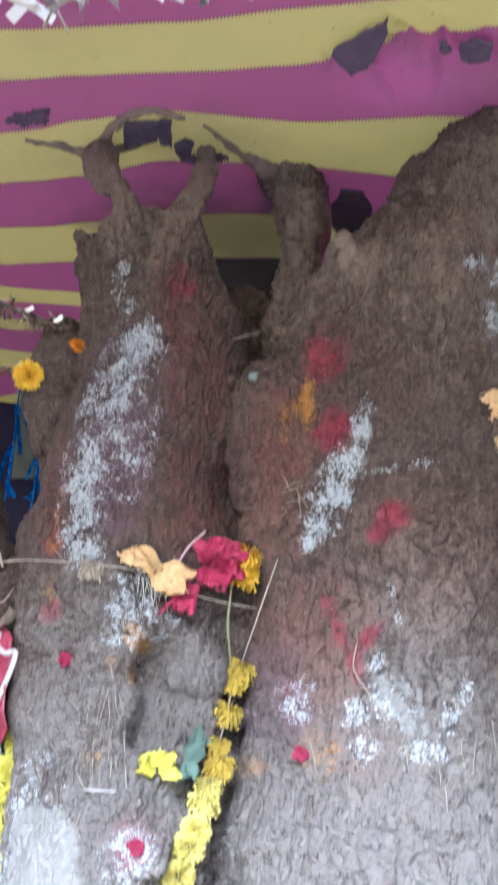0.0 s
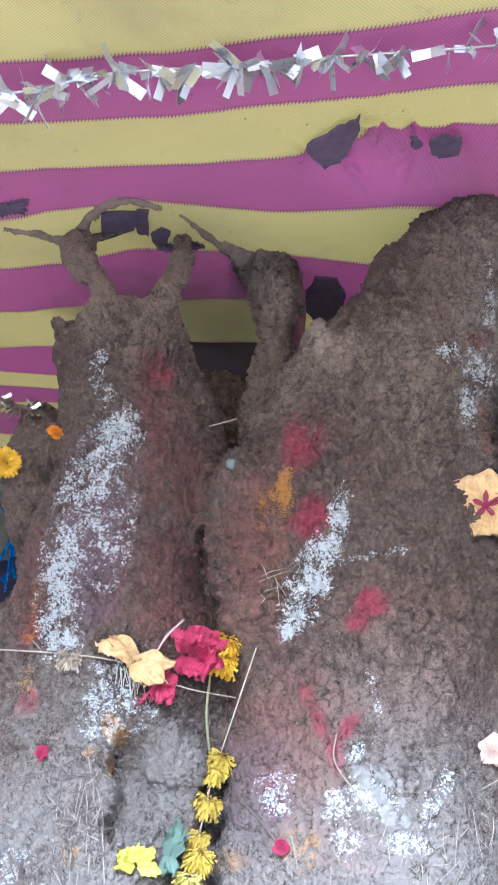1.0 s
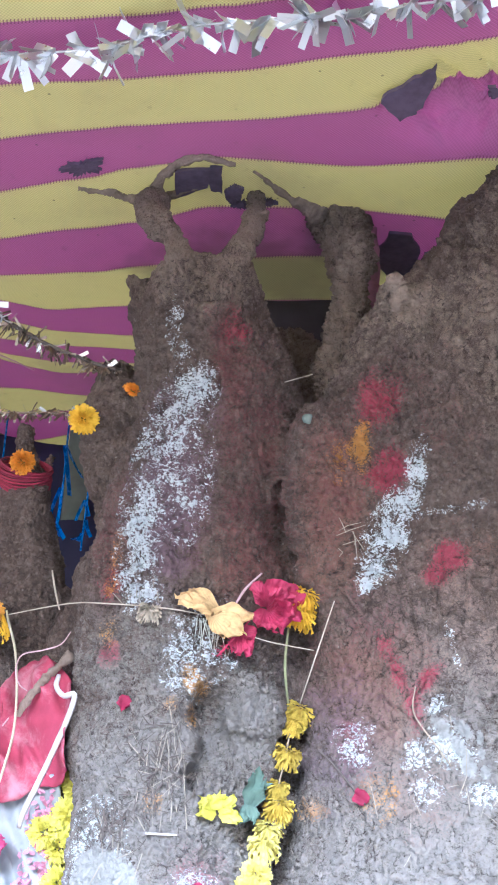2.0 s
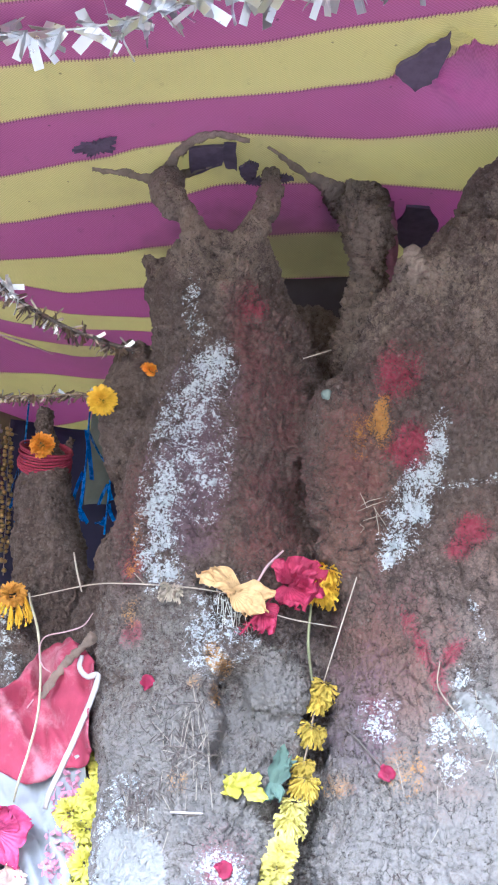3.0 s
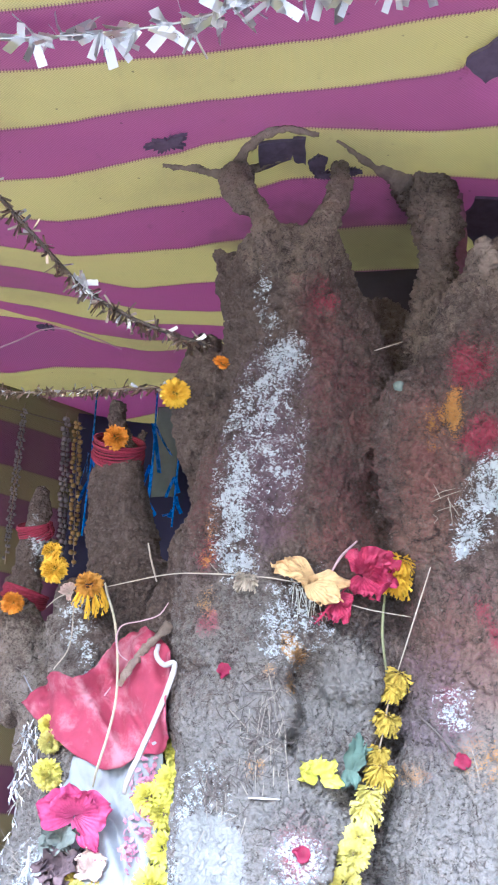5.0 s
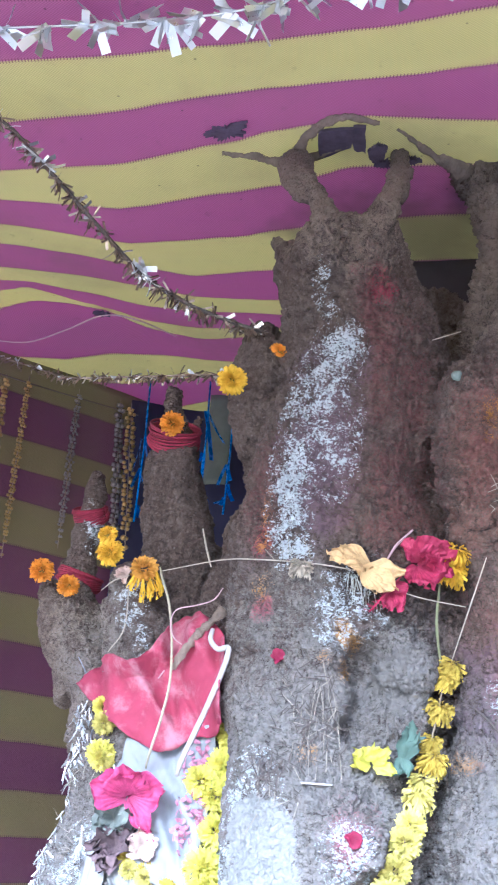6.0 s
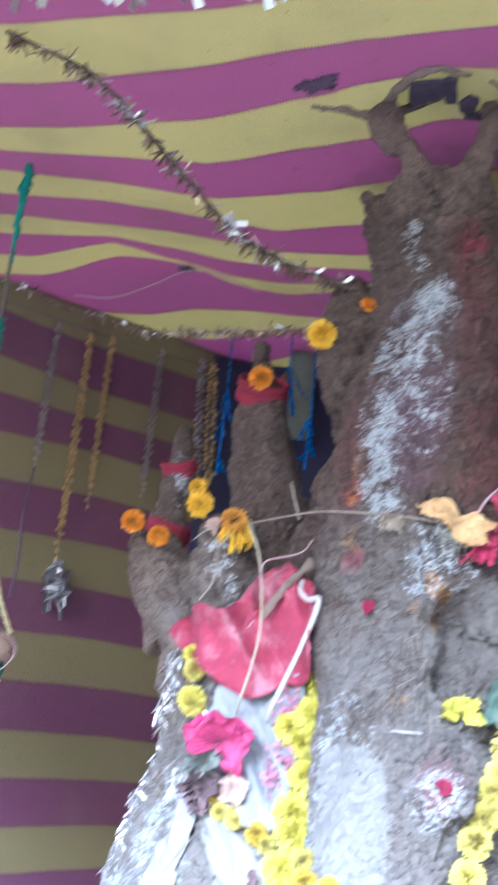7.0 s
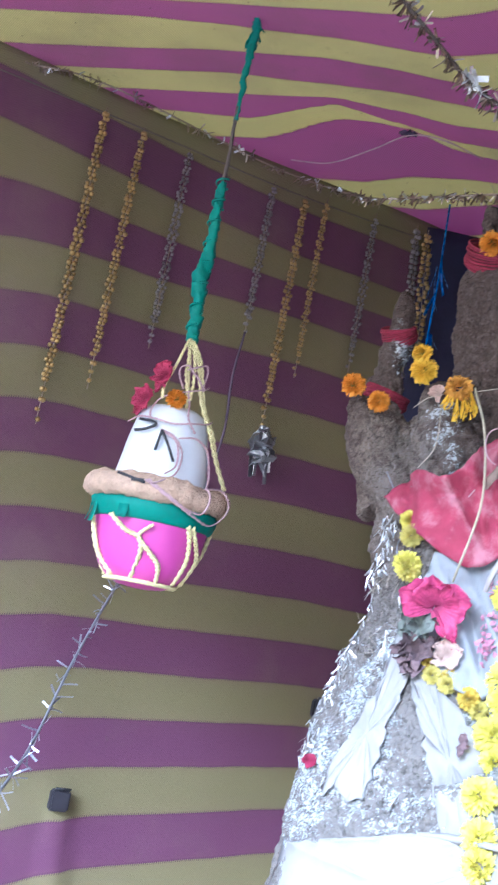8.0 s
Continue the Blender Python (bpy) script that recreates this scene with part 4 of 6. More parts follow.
def petal_sheet(bm, m, length, width, cup, curl, ruffle, cols=4, rows=6, notch=0.12, crumple=0.0):
    """One petal, narrow at the base and broad and ruffled at the tip, with some thickness."""
    seed = random.uniform(0, 50)
    grid = []
    for i in range(rows + 1):
        t = i / rows
        half = width * (0.16 + 0.84 * math.sin(math.pi * min(1, 0.12 + 0.60 * t)) ** 1.3) * (1 - 0.55 * max(0, t - 0.8) / 0.2)
        row = []
        for j in range(cols + 1):
            s = 2 * j / cols - 1
            x = length * (t - notch * t * s * s)
            y = s * half
            z = cup * (t ** 1.5) * length + curl * length * max(0, t - 0.5) ** 2 + 0.18 * half * s * s
            z += ruffle * t * t * noise.noise(Vector((seed + 3 * t, 3.5 * s, seed)))
            q = Vector((x, y, z))
            if crumple:
                q += crumple * length * t * (noise.noise_vector(Vector((seed + 2.2 * t, 2.2 * s, seed * 3))) + 0.5 * noise.noise_vector(Vector((seed + 6 * t, 6 * s, seed))))
            row.append(bm.verts.new(m @ q))
        grid.append(row)
    for a, b in zip(grid, grid[1:]):
        for j in range(cols):
            bm.faces.new((a[j], b[j], b[j + 1], a[j + 1]))


MESHES = {}


def shared(key, make, material, smooth=True):
    """A mesh built once and used by every alike part."""
    if key not in MESHES:
        bm = bmesh.new()
        make(bm)
        MESHES[key] = mesh_of(key, bm, material, smooth)
    return MESHES[key]


def piece(name, data, parent, m=None, label=""):
    ob = new(name, data)
    ob.parent = parent
    if m is not None:
        ob.matrix_basis = m
    return tagged(ob, label)


def pompon(bm, radius, rings=7, droop=0.0, seed=1):
    """The petals of a marigold head: a full dome of short, broad, frilled petals."""
    rnd = random.Random(seed)
    for ring in range(rings):
        f = ring / (rings - 1)
        polar = 0.12 + 1.65 * f + droop * f
        n = int(7 + 27 * math.sin(min(polar, 1.57)))
        for k in range(n):
            ang = 2 * math.pi * (k + rnd.uniform(-0.35, 0.35) + 0.5 * (ring % 2)) / n
            lean = polar + rnd.uniform(-0.25, 0.25)
            base = Vector((math.sin(polar) * 0.42, 0, math.cos(polar) * 0.34)) * radius
            m = Matrix.Rotation(ang, 4, "Z") @ Matrix.Translation(base) @ Matrix.Rotation(lean - math.pi / 2, 4, "Y") @ Matrix.Rotation(rnd.uniform(-0.5, 0.5), 4, "X")
            petal_sheet(bm, m, radius * rnd.uniform(0.46, 0.68), radius * rnd.uniform(0.08, 0.13), 0.0, -0.35, radius * 0.26, 2, 3, 0.05)


def calyx(bm, radius):
    tube(bm, [(0, 0, -radius * 0.75, radius * 0.10), (0, 0, -radius * 0.55, radius * 0.22), (0, 0, -radius * 0.2, radius * 0.34), (0, 0, 0, radius * 0.25)], 8)


def skirt(bm, radius, seed=1):
    """A wilted marigold strung through its middle: tiers of limp narrow petals hanging down all round."""
    rnd = random.Random(seed)
    for tier in range(4):
        n = 42 - 5 * tier
        for k in range(n):
            ang = 2 * math.pi * (k + rnd.uniform(-0.4, 0.4)) / n
            lean = (0.95, 0.62, 0.30, -0.1)[tier] + rnd.uniform(-0.22, 0.22)
            m = Matrix.Rotation(ang, 4, "Z") @ Matrix.Translation((radius * 0.25, 0, radius * (0.30 + 0.12 * tier))) @ Matrix.Rotation(lean, 4, "Y") @ Matrix.Rotation(rnd.uniform(-0.7, 0.7), 4, "X")
            petal_sheet(bm, m, radius * rnd.uniform(0.75, 1.1) * (1 - 0.13 * tier), radius * rnd.uniform(0.045, 0.075), 0.0, -0.5, radius * 0.3, 2, 4, 0.0)


def wilted(name, at, facing, size, petals, label, pieces, roll=0, seed=1, tuft=None, crumple=0.20):
    """A limp flower: crumpled petals (turn, lean, length, width, shift) heaped on one another."""
    ob = thing(name, label, "flower", group="loose flowers")
    set_pose(ob, turned(at, facing, roll))
    state = random.getstate()
    random.seed(seed)
    for turn, lean, long, wide, shift in pieces:
        bm = bmesh.new()
        m = Matrix.Translation((shift[0] * size, shift[1] * size, shift[2] * size)) @ Matrix.Rotation(radians(turn), 4, "Z") @ Matrix.Rotation(radians(lean), 4, "Y")
        petal_sheet(bm, m, size * long, size * wide, 0.2, -0.5, size * 0.3, 9, 11, 0.12, crumple)
        part("petal", bm, petals, ob)
    if tuft:
        bm = bmesh.new()
        a, b_ = Vector(tuft[0]) * size, Vector(tuft[1]) * size
        tube(bm, smooth_line([(*a, 0.03 * size), (*((a + b_) / 2 + Vector((0, 0, 0.05 * size))), 0.03 * size), (*b_, 0.022 * size)], 4), 6)
        for k in range(34):
            p = a.lerp(b_, random.uniform(0.5, 1.05))
            q = p + Vector([random.gauss(0, 0.10) * size for _ in range(3)])
            tube(bm, [(*p, 0.009 * size), (*q, 0.009 * size)], 4)
            bmesh.ops.create_icosphere(bm, subdivisions=1, radius=0.022 * size, matrix=Matrix.Translation(q))
        part("pistil", bm, petals, ob, "pistil with a tuft of stamens")
    random.setstate(state)
    return ob


def head(parent, at, facing, radius, petals, colour_key, seed, name="flower_head"):
    """A marigold head as a part of a garland."""
    key = f"pompon_{colour_key}_{seed % 3}"
    data = shared(key, lambda bm: pompon(bm, 1.0, 7, 0.12 * (seed % 3), seed % 3 + 2), petals)
    return piece(name, data, parent, turned(at, facing, seed * 77, radius))


def marigold(at, facing, radius, label, petals=MARIGOLD, colour_key="orange", seed=1, name="marigold", droop=0.0):
    ob = thing(name, label, "flower", group="loose flowers")
    set_pose(ob, turned(at, facing, seed * 40))
    bm = bmesh.new()
    pompon(bm, radius, 7, droop, seed)
    part("petals", bm, petals, ob)
    bm = bmesh.new()
    calyx(bm, radius)
    part("calyx", bm, GREEN, ob, "green calyx")
    return ob


def hibiscus(name, at, facing, size, petals, label, roll=0, droop=0.15, pistil_way=(0.3, -0.5, 0.6), heart=None, count=5, spread=360, seed=1):
    ob = thing(name, label, "flower", group="loose flowers")
    set_pose(ob, turned(at, facing, roll))
    state = random.getstate()
    random.seed(seed)
    for k in range(count):
        bm = bmesh.new()
        m = Matrix.Rotation(radians(spread * k / count + random.uniform(-10, 10)), 4, "Z") @ Matrix.Translation((size * 0.05, 0, 0)) @ Matrix.Rotation(-0.45 + random.uniform(-0.2, 0.2) + droop, 4, "Y")
        petal_sheet(bm, m, size * random.uniform(0.85, 1.1), size * 0.52, 0.15, -0.6, size * 0.35, 7, 9)
        part("petal", bm, petals, ob)
    bm = bmesh.new()
    w = Vector(pistil_way) * size
    tube(bm, smooth_line([(0, 0, 0, 0.05 * size), tuple(w * 0.5) + (0.035 * size,), tuple(w * 0.9 + Vector((0, 0, -0.05 * size))) + (0.03 * size,)], 5), 7)
    bmesh.ops.create_icosphere(bm, subdivisions=2, radius=0.10 * size)
    for k in range(26):
        p = w * random.uniform(0.55, 0.95) + Vector([random.uniform(-0.09, 0.09) * size for _ in range(3)])
        bmesh.ops.create_icosphere(bm, subdivisions=1, radius=0.022 * size, matrix=Matrix.Translation(p))
    part("pistil", bm, heart or petals, ob, "slender pistil with stamens")
    if heart:
        bm = bmesh.new()
        for k in range(5):
            m = Matrix.Rotation(radians(72 * k), 4, "Z") @ Matrix.Rotation(-0.5 + droop, 4, "Y")
            petal_sheet(bm, m, size * 0.42, size * 0.075, 0.2, -0.3, size * 0.08, 3, 5)
        bmesh.ops.translate(bm, verts=bm.verts, vec=(0, 0, 0.02 * size))
        part("heart", bm, heart, ob, "dark maroon heart")
    bm = bmesh.new()
    tube(bm, [(0, 0, -0.35 * size, 0.03 * size), (0, 0, -0.2 * size, 0.09 * size), (0, 0, 0.0, 0.12 * size)], 8)
    part("calyx", bm, GREEN, ob, "green calyx")
    random.setstate(state)
    return ob


def laid(points, off=0.003):
    """Places on the clay for (x, z) pairs."""
    return [on_clay(x, z, off)[0] for x, z in points]


def cord(name, points, radius, material, label, category, steps=6, sides=6, flat=1.0):
    """A cord, stem or twig as one thing, through places in space."""
    bm = bmesh.new()
    n = len(points)
    tube(bm, smooth_line([(*p, radius * (0.75 + 0.25 * (0 < i < n - 1))) for i, p in enumerate(points)], steps), sides, flat, 0.06)
    return tagged(new(name, mesh_of(name, bm, material, True)), label, category)


def draped(name, outline, material, label, category, off=0.010, fold=0.010, rings=12, seed=0.0, sharp=9.0, ragged=0.004):
    """A cloth lying on the clay: an outline of (x, z) filled towards its middle, with folds."""
    cx, cz = np.mean([p[0] for p in outline]), np.mean([p[1] for p in outline])
    edge = [(p[0] + ragged * noise.noise(Vector((p[0] * 70, p[1] * 70, seed))), p[1] + ragged * noise.noise(Vector((p[1] * 60, p[0] * 60, seed + 3)))) for p in smooth_line([*outline, outline[0]], 7)][:-1]
    bm = bmesh.new()

    def spot(x, z):
        p, nrm = on_clay(x, z)
        wave = fold * (abs(math.sin(sharp * 3 * (x * 0.85 + z * 0.45 + 0.03 * noise.noise(Vector((x * 9, z * 9, seed)))) + seed)) ** 1.5 + 0.7 * noise.noise(Vector((x * sharp * 2, z * sharp * 2, seed))))
        return Vector((x, p.y - off - abs(wave), z))

    middle = bm.verts.new(spot(cx, cz))
    previous = None
    for r in range(1, rings + 1):
        k = r / rings
        ring = [bm.verts.new(spot(cx + (x - cx) * k, cz + (z - cz) * k)) for x, z in edge]
        for i in range(len(edge)):
            j = (i + 1) % len(edge)
            if previous is None:
                bm.faces.new((middle, ring[i], ring[j]))
            else:
                bm.faces.new((previous[i], ring[i], ring[j], previous[j]))
        previous = ring
    for _ in range(5):
        bmesh.ops.smooth_vert(bm, verts=[v for v in bm.verts if not v.is_boundary], factor=0.5, use_axis_x=False, use_axis_y=True, use_axis_z=False)
    for v in bm.verts:
        v.co.y -= 0.9 * fold * (1 - abs(noise.noise(Vector(((v.co.x + 0.5 * v.co.z) * 26, (v.co.z - 0.3 * v.co.x) * 6, seed))))) ** 5 + 0.2 * fold * noise.noise(Vector((v.co.x * 70, v.co.z * 60, seed)))
    ob = new(name, mesh_of(name, bm, material, True))
    solid = ob.modifiers.new("thickness", "SOLIDIFY")
    solid.thickness, solid.offset = 0.0025, 0
    return tagged(ob, label, category)


def tinsel(name, points, label, foil, cord_mat, per_metre, length, width, droop=0.3, cord_r=0.0022, group="tinsel garlands"):
    """A tinsel garland: a cord with fringes of foil strips."""
    ob = thing(name, label, "tinsel garland", group=group)
    line = smooth_line([(*p, cord_r) for p in points], 10)
    bm = bmesh.new()
    tube(bm, line, 6, 1, 0.1)
    part("cord", bm, cord_mat, ob)
    glints = bmesh.new()
    bm = bmesh.new()
    total = sum(np.linalg.norm(b[:3] - a[:3]) for a, b in zip(line, line[1:]))
    for k in range(int(total * per_metre)):
        f = random.random() * (len(line) - 1)
        f = f + 1.2 * math.sin(f * 2.1)
        i = int(max(0, min(len(line) - 2, f)))
        a = line[i][:3] + (line[i + 1][:3] - line[i][:3]) * min(1, max(0, f - i))
        way = Vector([random.gauss(0, 0.7), random.gauss(0, 0.5), random.gauss(-droop, 0.6)]).normalized()
        m = Matrix.Translation(Vector(a)) @ way.to_track_quat("X", "Z").to_matrix().to_4x4() @ Matrix.Rotation(random.uniform(0, 6.3), 4, "X")
        slab(bm, m, length * random.uniform(0.45, 1.15), width * random.uniform(0.6, 1.2), 0.0005, random.uniform(-0.3, 0.3) * length, 2)
    for _ in range(0 if foil is not OLD_SILVER else int(total * 26)):
        i = random.randrange(len(line) - 1)
        m = Matrix.Translation(Vector(line[i][:3])) @ Matrix.Rotation(random.uniform(0, 6.3), 4, "Y") @ Matrix.Rotation(random.uniform(0, 6.3), 4, "X")
        slab(glints, m, length * 0.7, width * 1.5, 0.0005, 0.004, 2)
    if foil is OLD_SILVER:
        part("bright_foil", glints, SILVER, ob, "bright silver foil bits", smooth=False, kind="stuff")
    part("foil_fringe", bm, foil, ob, "crinkled foil strips", smooth=False, kind="stuff")
    return ob


def bead_strand(name, top, bottom, label, beads, radius, twin=0.0, gap=1.7, taper=0.0):
    """A hanging string of beads, single or doubled, tied together at its lower end."""
    ob = thing(name, label, "bead garland", group="bead garlands on the wall")
    top, bottom = Vector(top), Vector(bottom)
    n = int((top - bottom).length / (radius * gap))
    ball = shared(f"bead_{radius}_{beads.name}", lambda bm: bmesh.ops.create_icosphere(bm, subdivisions=1, radius=radius), beads)
    for side in ((-1, 1) if twin else (0,)):
        bm = bmesh.new()
        for k in range(n):
            f = k / n
            p = top.lerp(bottom, f) + WALL_WAY * side * twin * math.sin(math.pi * min(1, f * 0.97 + 0.06)) ** 0.45
            p += WALL_OUT * (0.004 * math.sin(k * 2.4)) + WALL_WAY * 0.003 * math.sin(k * 1.9)
            if side and f > 0.86 and k % 2:
                continue
            bmesh.ops.create_icosphere(bm, subdivisions=1, radius=radius * random.uniform(0.8, 1.15), matrix=Matrix.Translation(p))
        part("strand", bm, beads, ob, kind="stuff")
    bm = bmesh.new()
    tube(bm, [(*(top + Vector((0, 0, 0.02))), 0.0015), (*bottom, 0.0015)], 5)
    part("thread", bm, CORD, ob)
    return ob


# ---- holes and patches in the ceiling cloth ----
def ceiling_patch(outline, label, z=CEIL - 0.006, ragged=0.004, fray=0.0):
    edge = [np.array(a) * (1 - k / n) + np.array(b) * k / n for n in (9 if fray else 3,) for a, b in zip(outline, [*outline[1:], outline[0]]) for k in range(n)]
    bm = bmesh.new()
    cx, cy = np.mean([p[0] for p in outline]), np.mean([p[1] for p in outline])
    if fray:
        edge = [(x + (x - cx) * k, y + (y - cy) * k) for (x, y), k in ((p, fray * random.uniform(0.2, 1.0) * (1 if i % 2 else -0.6)) for i, p in enumerate(edge))]
    low = [bm.verts.new((x + random.uniform(-1, 1) * ragged, y + random.uniform(-1, 1) * ragged, z - 0.0015 * random.random())) for x, y in edge]
    high = [bm.verts.new((v.co.x, v.co.y, z + 0.006)) for v in low]
    mid = bm.verts.new((cx, cy, z - 0.0015))
    top = bm.verts.new((cx, cy, z + 0.006))
    for i in range(len(low)):
        j = (i + 1) % len(low)
        bm.faces.new((mid, low[i], low[j]))
        bm.faces.new((top, high[j], high[i]))
        bm.faces.new((low[i], high[i], high[j], low[j]))
    ob = new("torn_patch", mesh_of("torn_patch", bm, FABRIC_DARK))
    ob.parent = ceiling
    return tagged(ob, label)


ceiling_patch([(0.228, 1.613), (0.256, 1.580), (0.285, 1.548), (0.307, 1.524), (0.312, 1.571), (0.300, 1.628), (0.291, 1.654), (0.270, 1.677), (0.244, 1.645)], "dark ragged patch on the ceiling cloth")
ceiling_patch([(0.431, 1.567), (0.454, 1.548), (0.483, 1.555), (0.489, 1.596), (0.461, 1.609), (0.439, 1.594)], "dark hole in the ceiling cloth")
ceiling_patch([(0.401, 1.564), (0.419, 1.569), (0.417, 1.588), (0.404, 1.584)], "small dark hole in the cloth", ragged=0.006)
ceiling_patch([(0.305, 2.107), (0.318, 2.039), (0.365, 2.044), (0.391, 2.103), (0.402, 2.201), (0.359, 2.248), (0.320, 2.183)], "large dark hole in the ceiling cloth")
ceiling_patch([(0.398, 2.110), (0.450, 2.085), (0.480, 2.205), (0.421, 2.230)], "dark hole beside the clay")
ceiling_patch([(0.258, 2.069), (0.272, 2.043), (0.294, 2.158), (0.280, 2.180)], "narrow dark tear in the cloth", ragged=0.006)
ceiling_patch([(-0.118, 1.880), (-0.055, 1.864), (-0.056, 1.928), (-0.112, 1.966)], "square dark patch under the mud arch")
ceiling_patch([(-0.050, 1.858), (-0.028, 1.856), (-0.025, 1.940), (-0.049, 1.936)], "small square dark patch")
ceiling_patch([(-0.021, 1.935), (-0.004, 1.914), (0.015, 1.922), (0.009, 1.960), (-0.007, 1.973), (-0.018, 1.961)], "round dark hole in the cloth", ragged=0.001, fray=0.15)
ceiling_patch([(-0.327, 1.906), (-0.306, 1.883), (-0.259, 1.862), (-0.265, 1.895), (-0.299, 1.920)], "frayed dark hole in the purple stripe", ragged=0.003, fray=0.5)
ceiling_patch([(0.043, 1.967), (0.064, 1.952), (0.078, 1.965), (0.060, 1.980)], "tiny gnawed hole", ragged=0.001, fray=0.7)
ceiling_patch([(-0.700, 2.745), (-0.672, 2.735), (-0.655, 2.752), (-0.680, 2.765)], "small dark hole beside the pleat", fray=0.3)
ceiling_patch([(-0.006, 1.970), (0.015, 1.969), (0.027, 1.988), (-0.001, 1.990)], "tiny gnawed hole", ragged=0.001, fray=0.7)

bm = bmesh.new()
slab(bm, Matrix.Translation((0.284, 2.035, CEIL + 0.006)) @ Matrix.Rotation(radians(92), 4, "Y") @ Matrix.Rotation(radians(82), 4, "X"), 0.19, 0.032, 0.0012, 0.02, 10)
for v in bm.verts:
    narrow = 0.45 + 0.55 * ease(CEIL - v.co.z, 0.0, 0.07)
    v.co.x = 0.284 + (v.co.x - 0.284) * narrow
    v.co += 0.006 * noise.noise_vector(v.co * 38)
for k in range(16):
    x = 0.270 + 0.0018 * k
    tube(bm, smooth_line([(x, 2.02, CEIL - 0.17, 0.0009), (x - 0.002, 2.015, CEIL - 0.22, 0.0009), (x - 0.006 + random.uniform(-0.004, 0.004), 2.01, CEIL - random.uniform(0.24, 0.28), 0.0006)], 4), 4)
rag = new("torn_strip", mesh_of("torn_strip", bm, plain("faded_pink_cloth", (0.30, 0.14, 0.20), 0.85, vary=0.4, scale=60, see_through=0.3), True))
rag.parent = ceiling
tagged(rag, "torn pink strip hanging down from the cloth")

# ---- tinsel and bead garlands ----
tinsel("tinsel_garland", [(-1.15, 1.66, 2.735), (-0.664, 1.588, 2.722), (-0.418, 1.551, 2.715), (-0.231, 1.505, 2.712), (-0.095, 1.444, 2.715), (0.100, 1.400, 2.718), (0.255, 1.351, 2.716), (0.464, 1.300, 2.720), (0.9, 1.19, 2.735)],
       "bright silver tinsel garland with long foil strips under the ceiling", SILVER, SILVER, 105, 0.056, 0.0165, 0.45)
tinsel("tinsel_garland", [(-0.86, 1.75, 2.74), (-0.706, 1.800, 2.691), (-0.611, 1.830, 2.612), (-0.504, 1.860, 2.510), (-0.417, 1.890, 2.432), (-0.333, 1.920, 2.393), (-0.249, 1.940, 2.370), (-0.175, 1.95, 2.353)],
       "tarnished brownish tinsel garland running down to the clay", OLD_SILVER, DARK_STEM, 520, 0.030, 0.0045, 0.7, 0.004)
bright = tinsel("tinsel_tuft", [(-0.437, 1.88, 2.452), (-0.418, 1.885, 2.436), (-0.400, 1.89, 2.42)], "bright silver tuft of foil on the old garland", SILVER, SILVER, 400, 0.028, 0.009, 0.3, group="")
tinsel("tinsel_tuft", [(-0.655, 1.81, 2.645), (-0.62, 1.825, 2.622), (-0.59, 1.83, 2.600)], "bright silver tuft of foil on the old garland", SILVER, SILVER, 240, 0.026, 0.009, 0.3, group="")
tinsel("tinsel_garland", [(-1.95, 2.19, 2.735), (-1.68, 2.44, 2.73), (-1.449, 2.56, 2.735), (-1.104, 2.95, 2.725), (-0.909, 3.000, 2.686), (-0.729, 2.700, 2.543), (-0.554, 2.400, 2.431), (-0.409, 2.150, 2.340), (-0.276, 1.980, 2.281), (-0.22, 1.93, 2.26)],
       "thin sparse tinsel garland along the edge of the wall", OLD_SILVER, CORD, 200, 0.022, 0.0042, 0.5)
tinsel("tinsel_garland", [(-1.02, 2.42, 1.60), (-1.030, 2.300, 1.478), (-1.050, 2.200, 1.312), (-1.054, 2.100, 1.158), (-1.055, 2.000, 1.071), (-1.10, 1.90, 0.93), (-1.35, 1.80, 0.80)],
       "thin silver tinsel line hanging slack below the pot", GREY_TINSEL, GREY_TINSEL, 120, 0.034, 0.0035, 0.0, 0.003)

for s, z1, z2, look_, beads, r, twin in [
        (0.294, 2.665, 1.835, "long golden bead garland hanging on the wall", GOLD, 0.0074, 0.007), (0.405, 2.655, 1.955, "golden bead garland hanging on the wall", GOLD, 0.0068, 0.006),
        (0.545, 2.650, 2.105, "dull grey bead garland hanging on the wall", DULL_BEAD, 0.0055, 0.008), (0.811, 2.650, 2.215, "dull grey bead garland hanging on the wall", DULL_BEAD, 0.0055, 0.006),
        (0.918, 2.650, 1.985, "golden bead garland hanging on the wall", GOLD, 0.0068, 0.006), (0.988, 2.665, 2.150, "golden bead garland hanging on the wall", GOLD, 0.0055, 0.005),
        (1.158, 2.680, 2.215, "dull grey bead garland hanging on the wall", DULL_BEAD, 0.0050, 0.007)]:
    bead_strand("bead_garland", wall_point(s, z1, 0.045), wall_point(s, z2, 0.045), look_, beads, r, twin)
bead_strand("bead_garland", (-0.688, 3.2, 2.66), (-0.655, 3.2, 2.20), "dull grey bead garland in the dark corner", DULL_BEAD, 0.009, 0.008)
bead_strand("bead_garland", (-0.655, 3.2, 2.65), (-0.622, 3.2, 2.22), "golden bead garland in the dark corner", GOLD, 0.008, 0.012)
cord("wall_cord", [wall_point(0.811, 2.23, 0.045), wall_point(0.800, 2.10, 0.045), wall_point(0.808, 1.97, 0.045), wall_point(0.800, 1.87, 0.045)], 0.0042, FABRIC_DARK, "thin dark cord hanging below a grey bead garland", "cord")
cord("hanging_line", [wall_point(-1.0, 2.672, 0.045), wall_point(0.3, 2.668, 0.045), wall_point(0.9, 2.662, 0.045), wall_point(1.5, 2.69, 0.045)], 0.002, DARK_STEM, "thin dark line from which the garlands hang", "line")

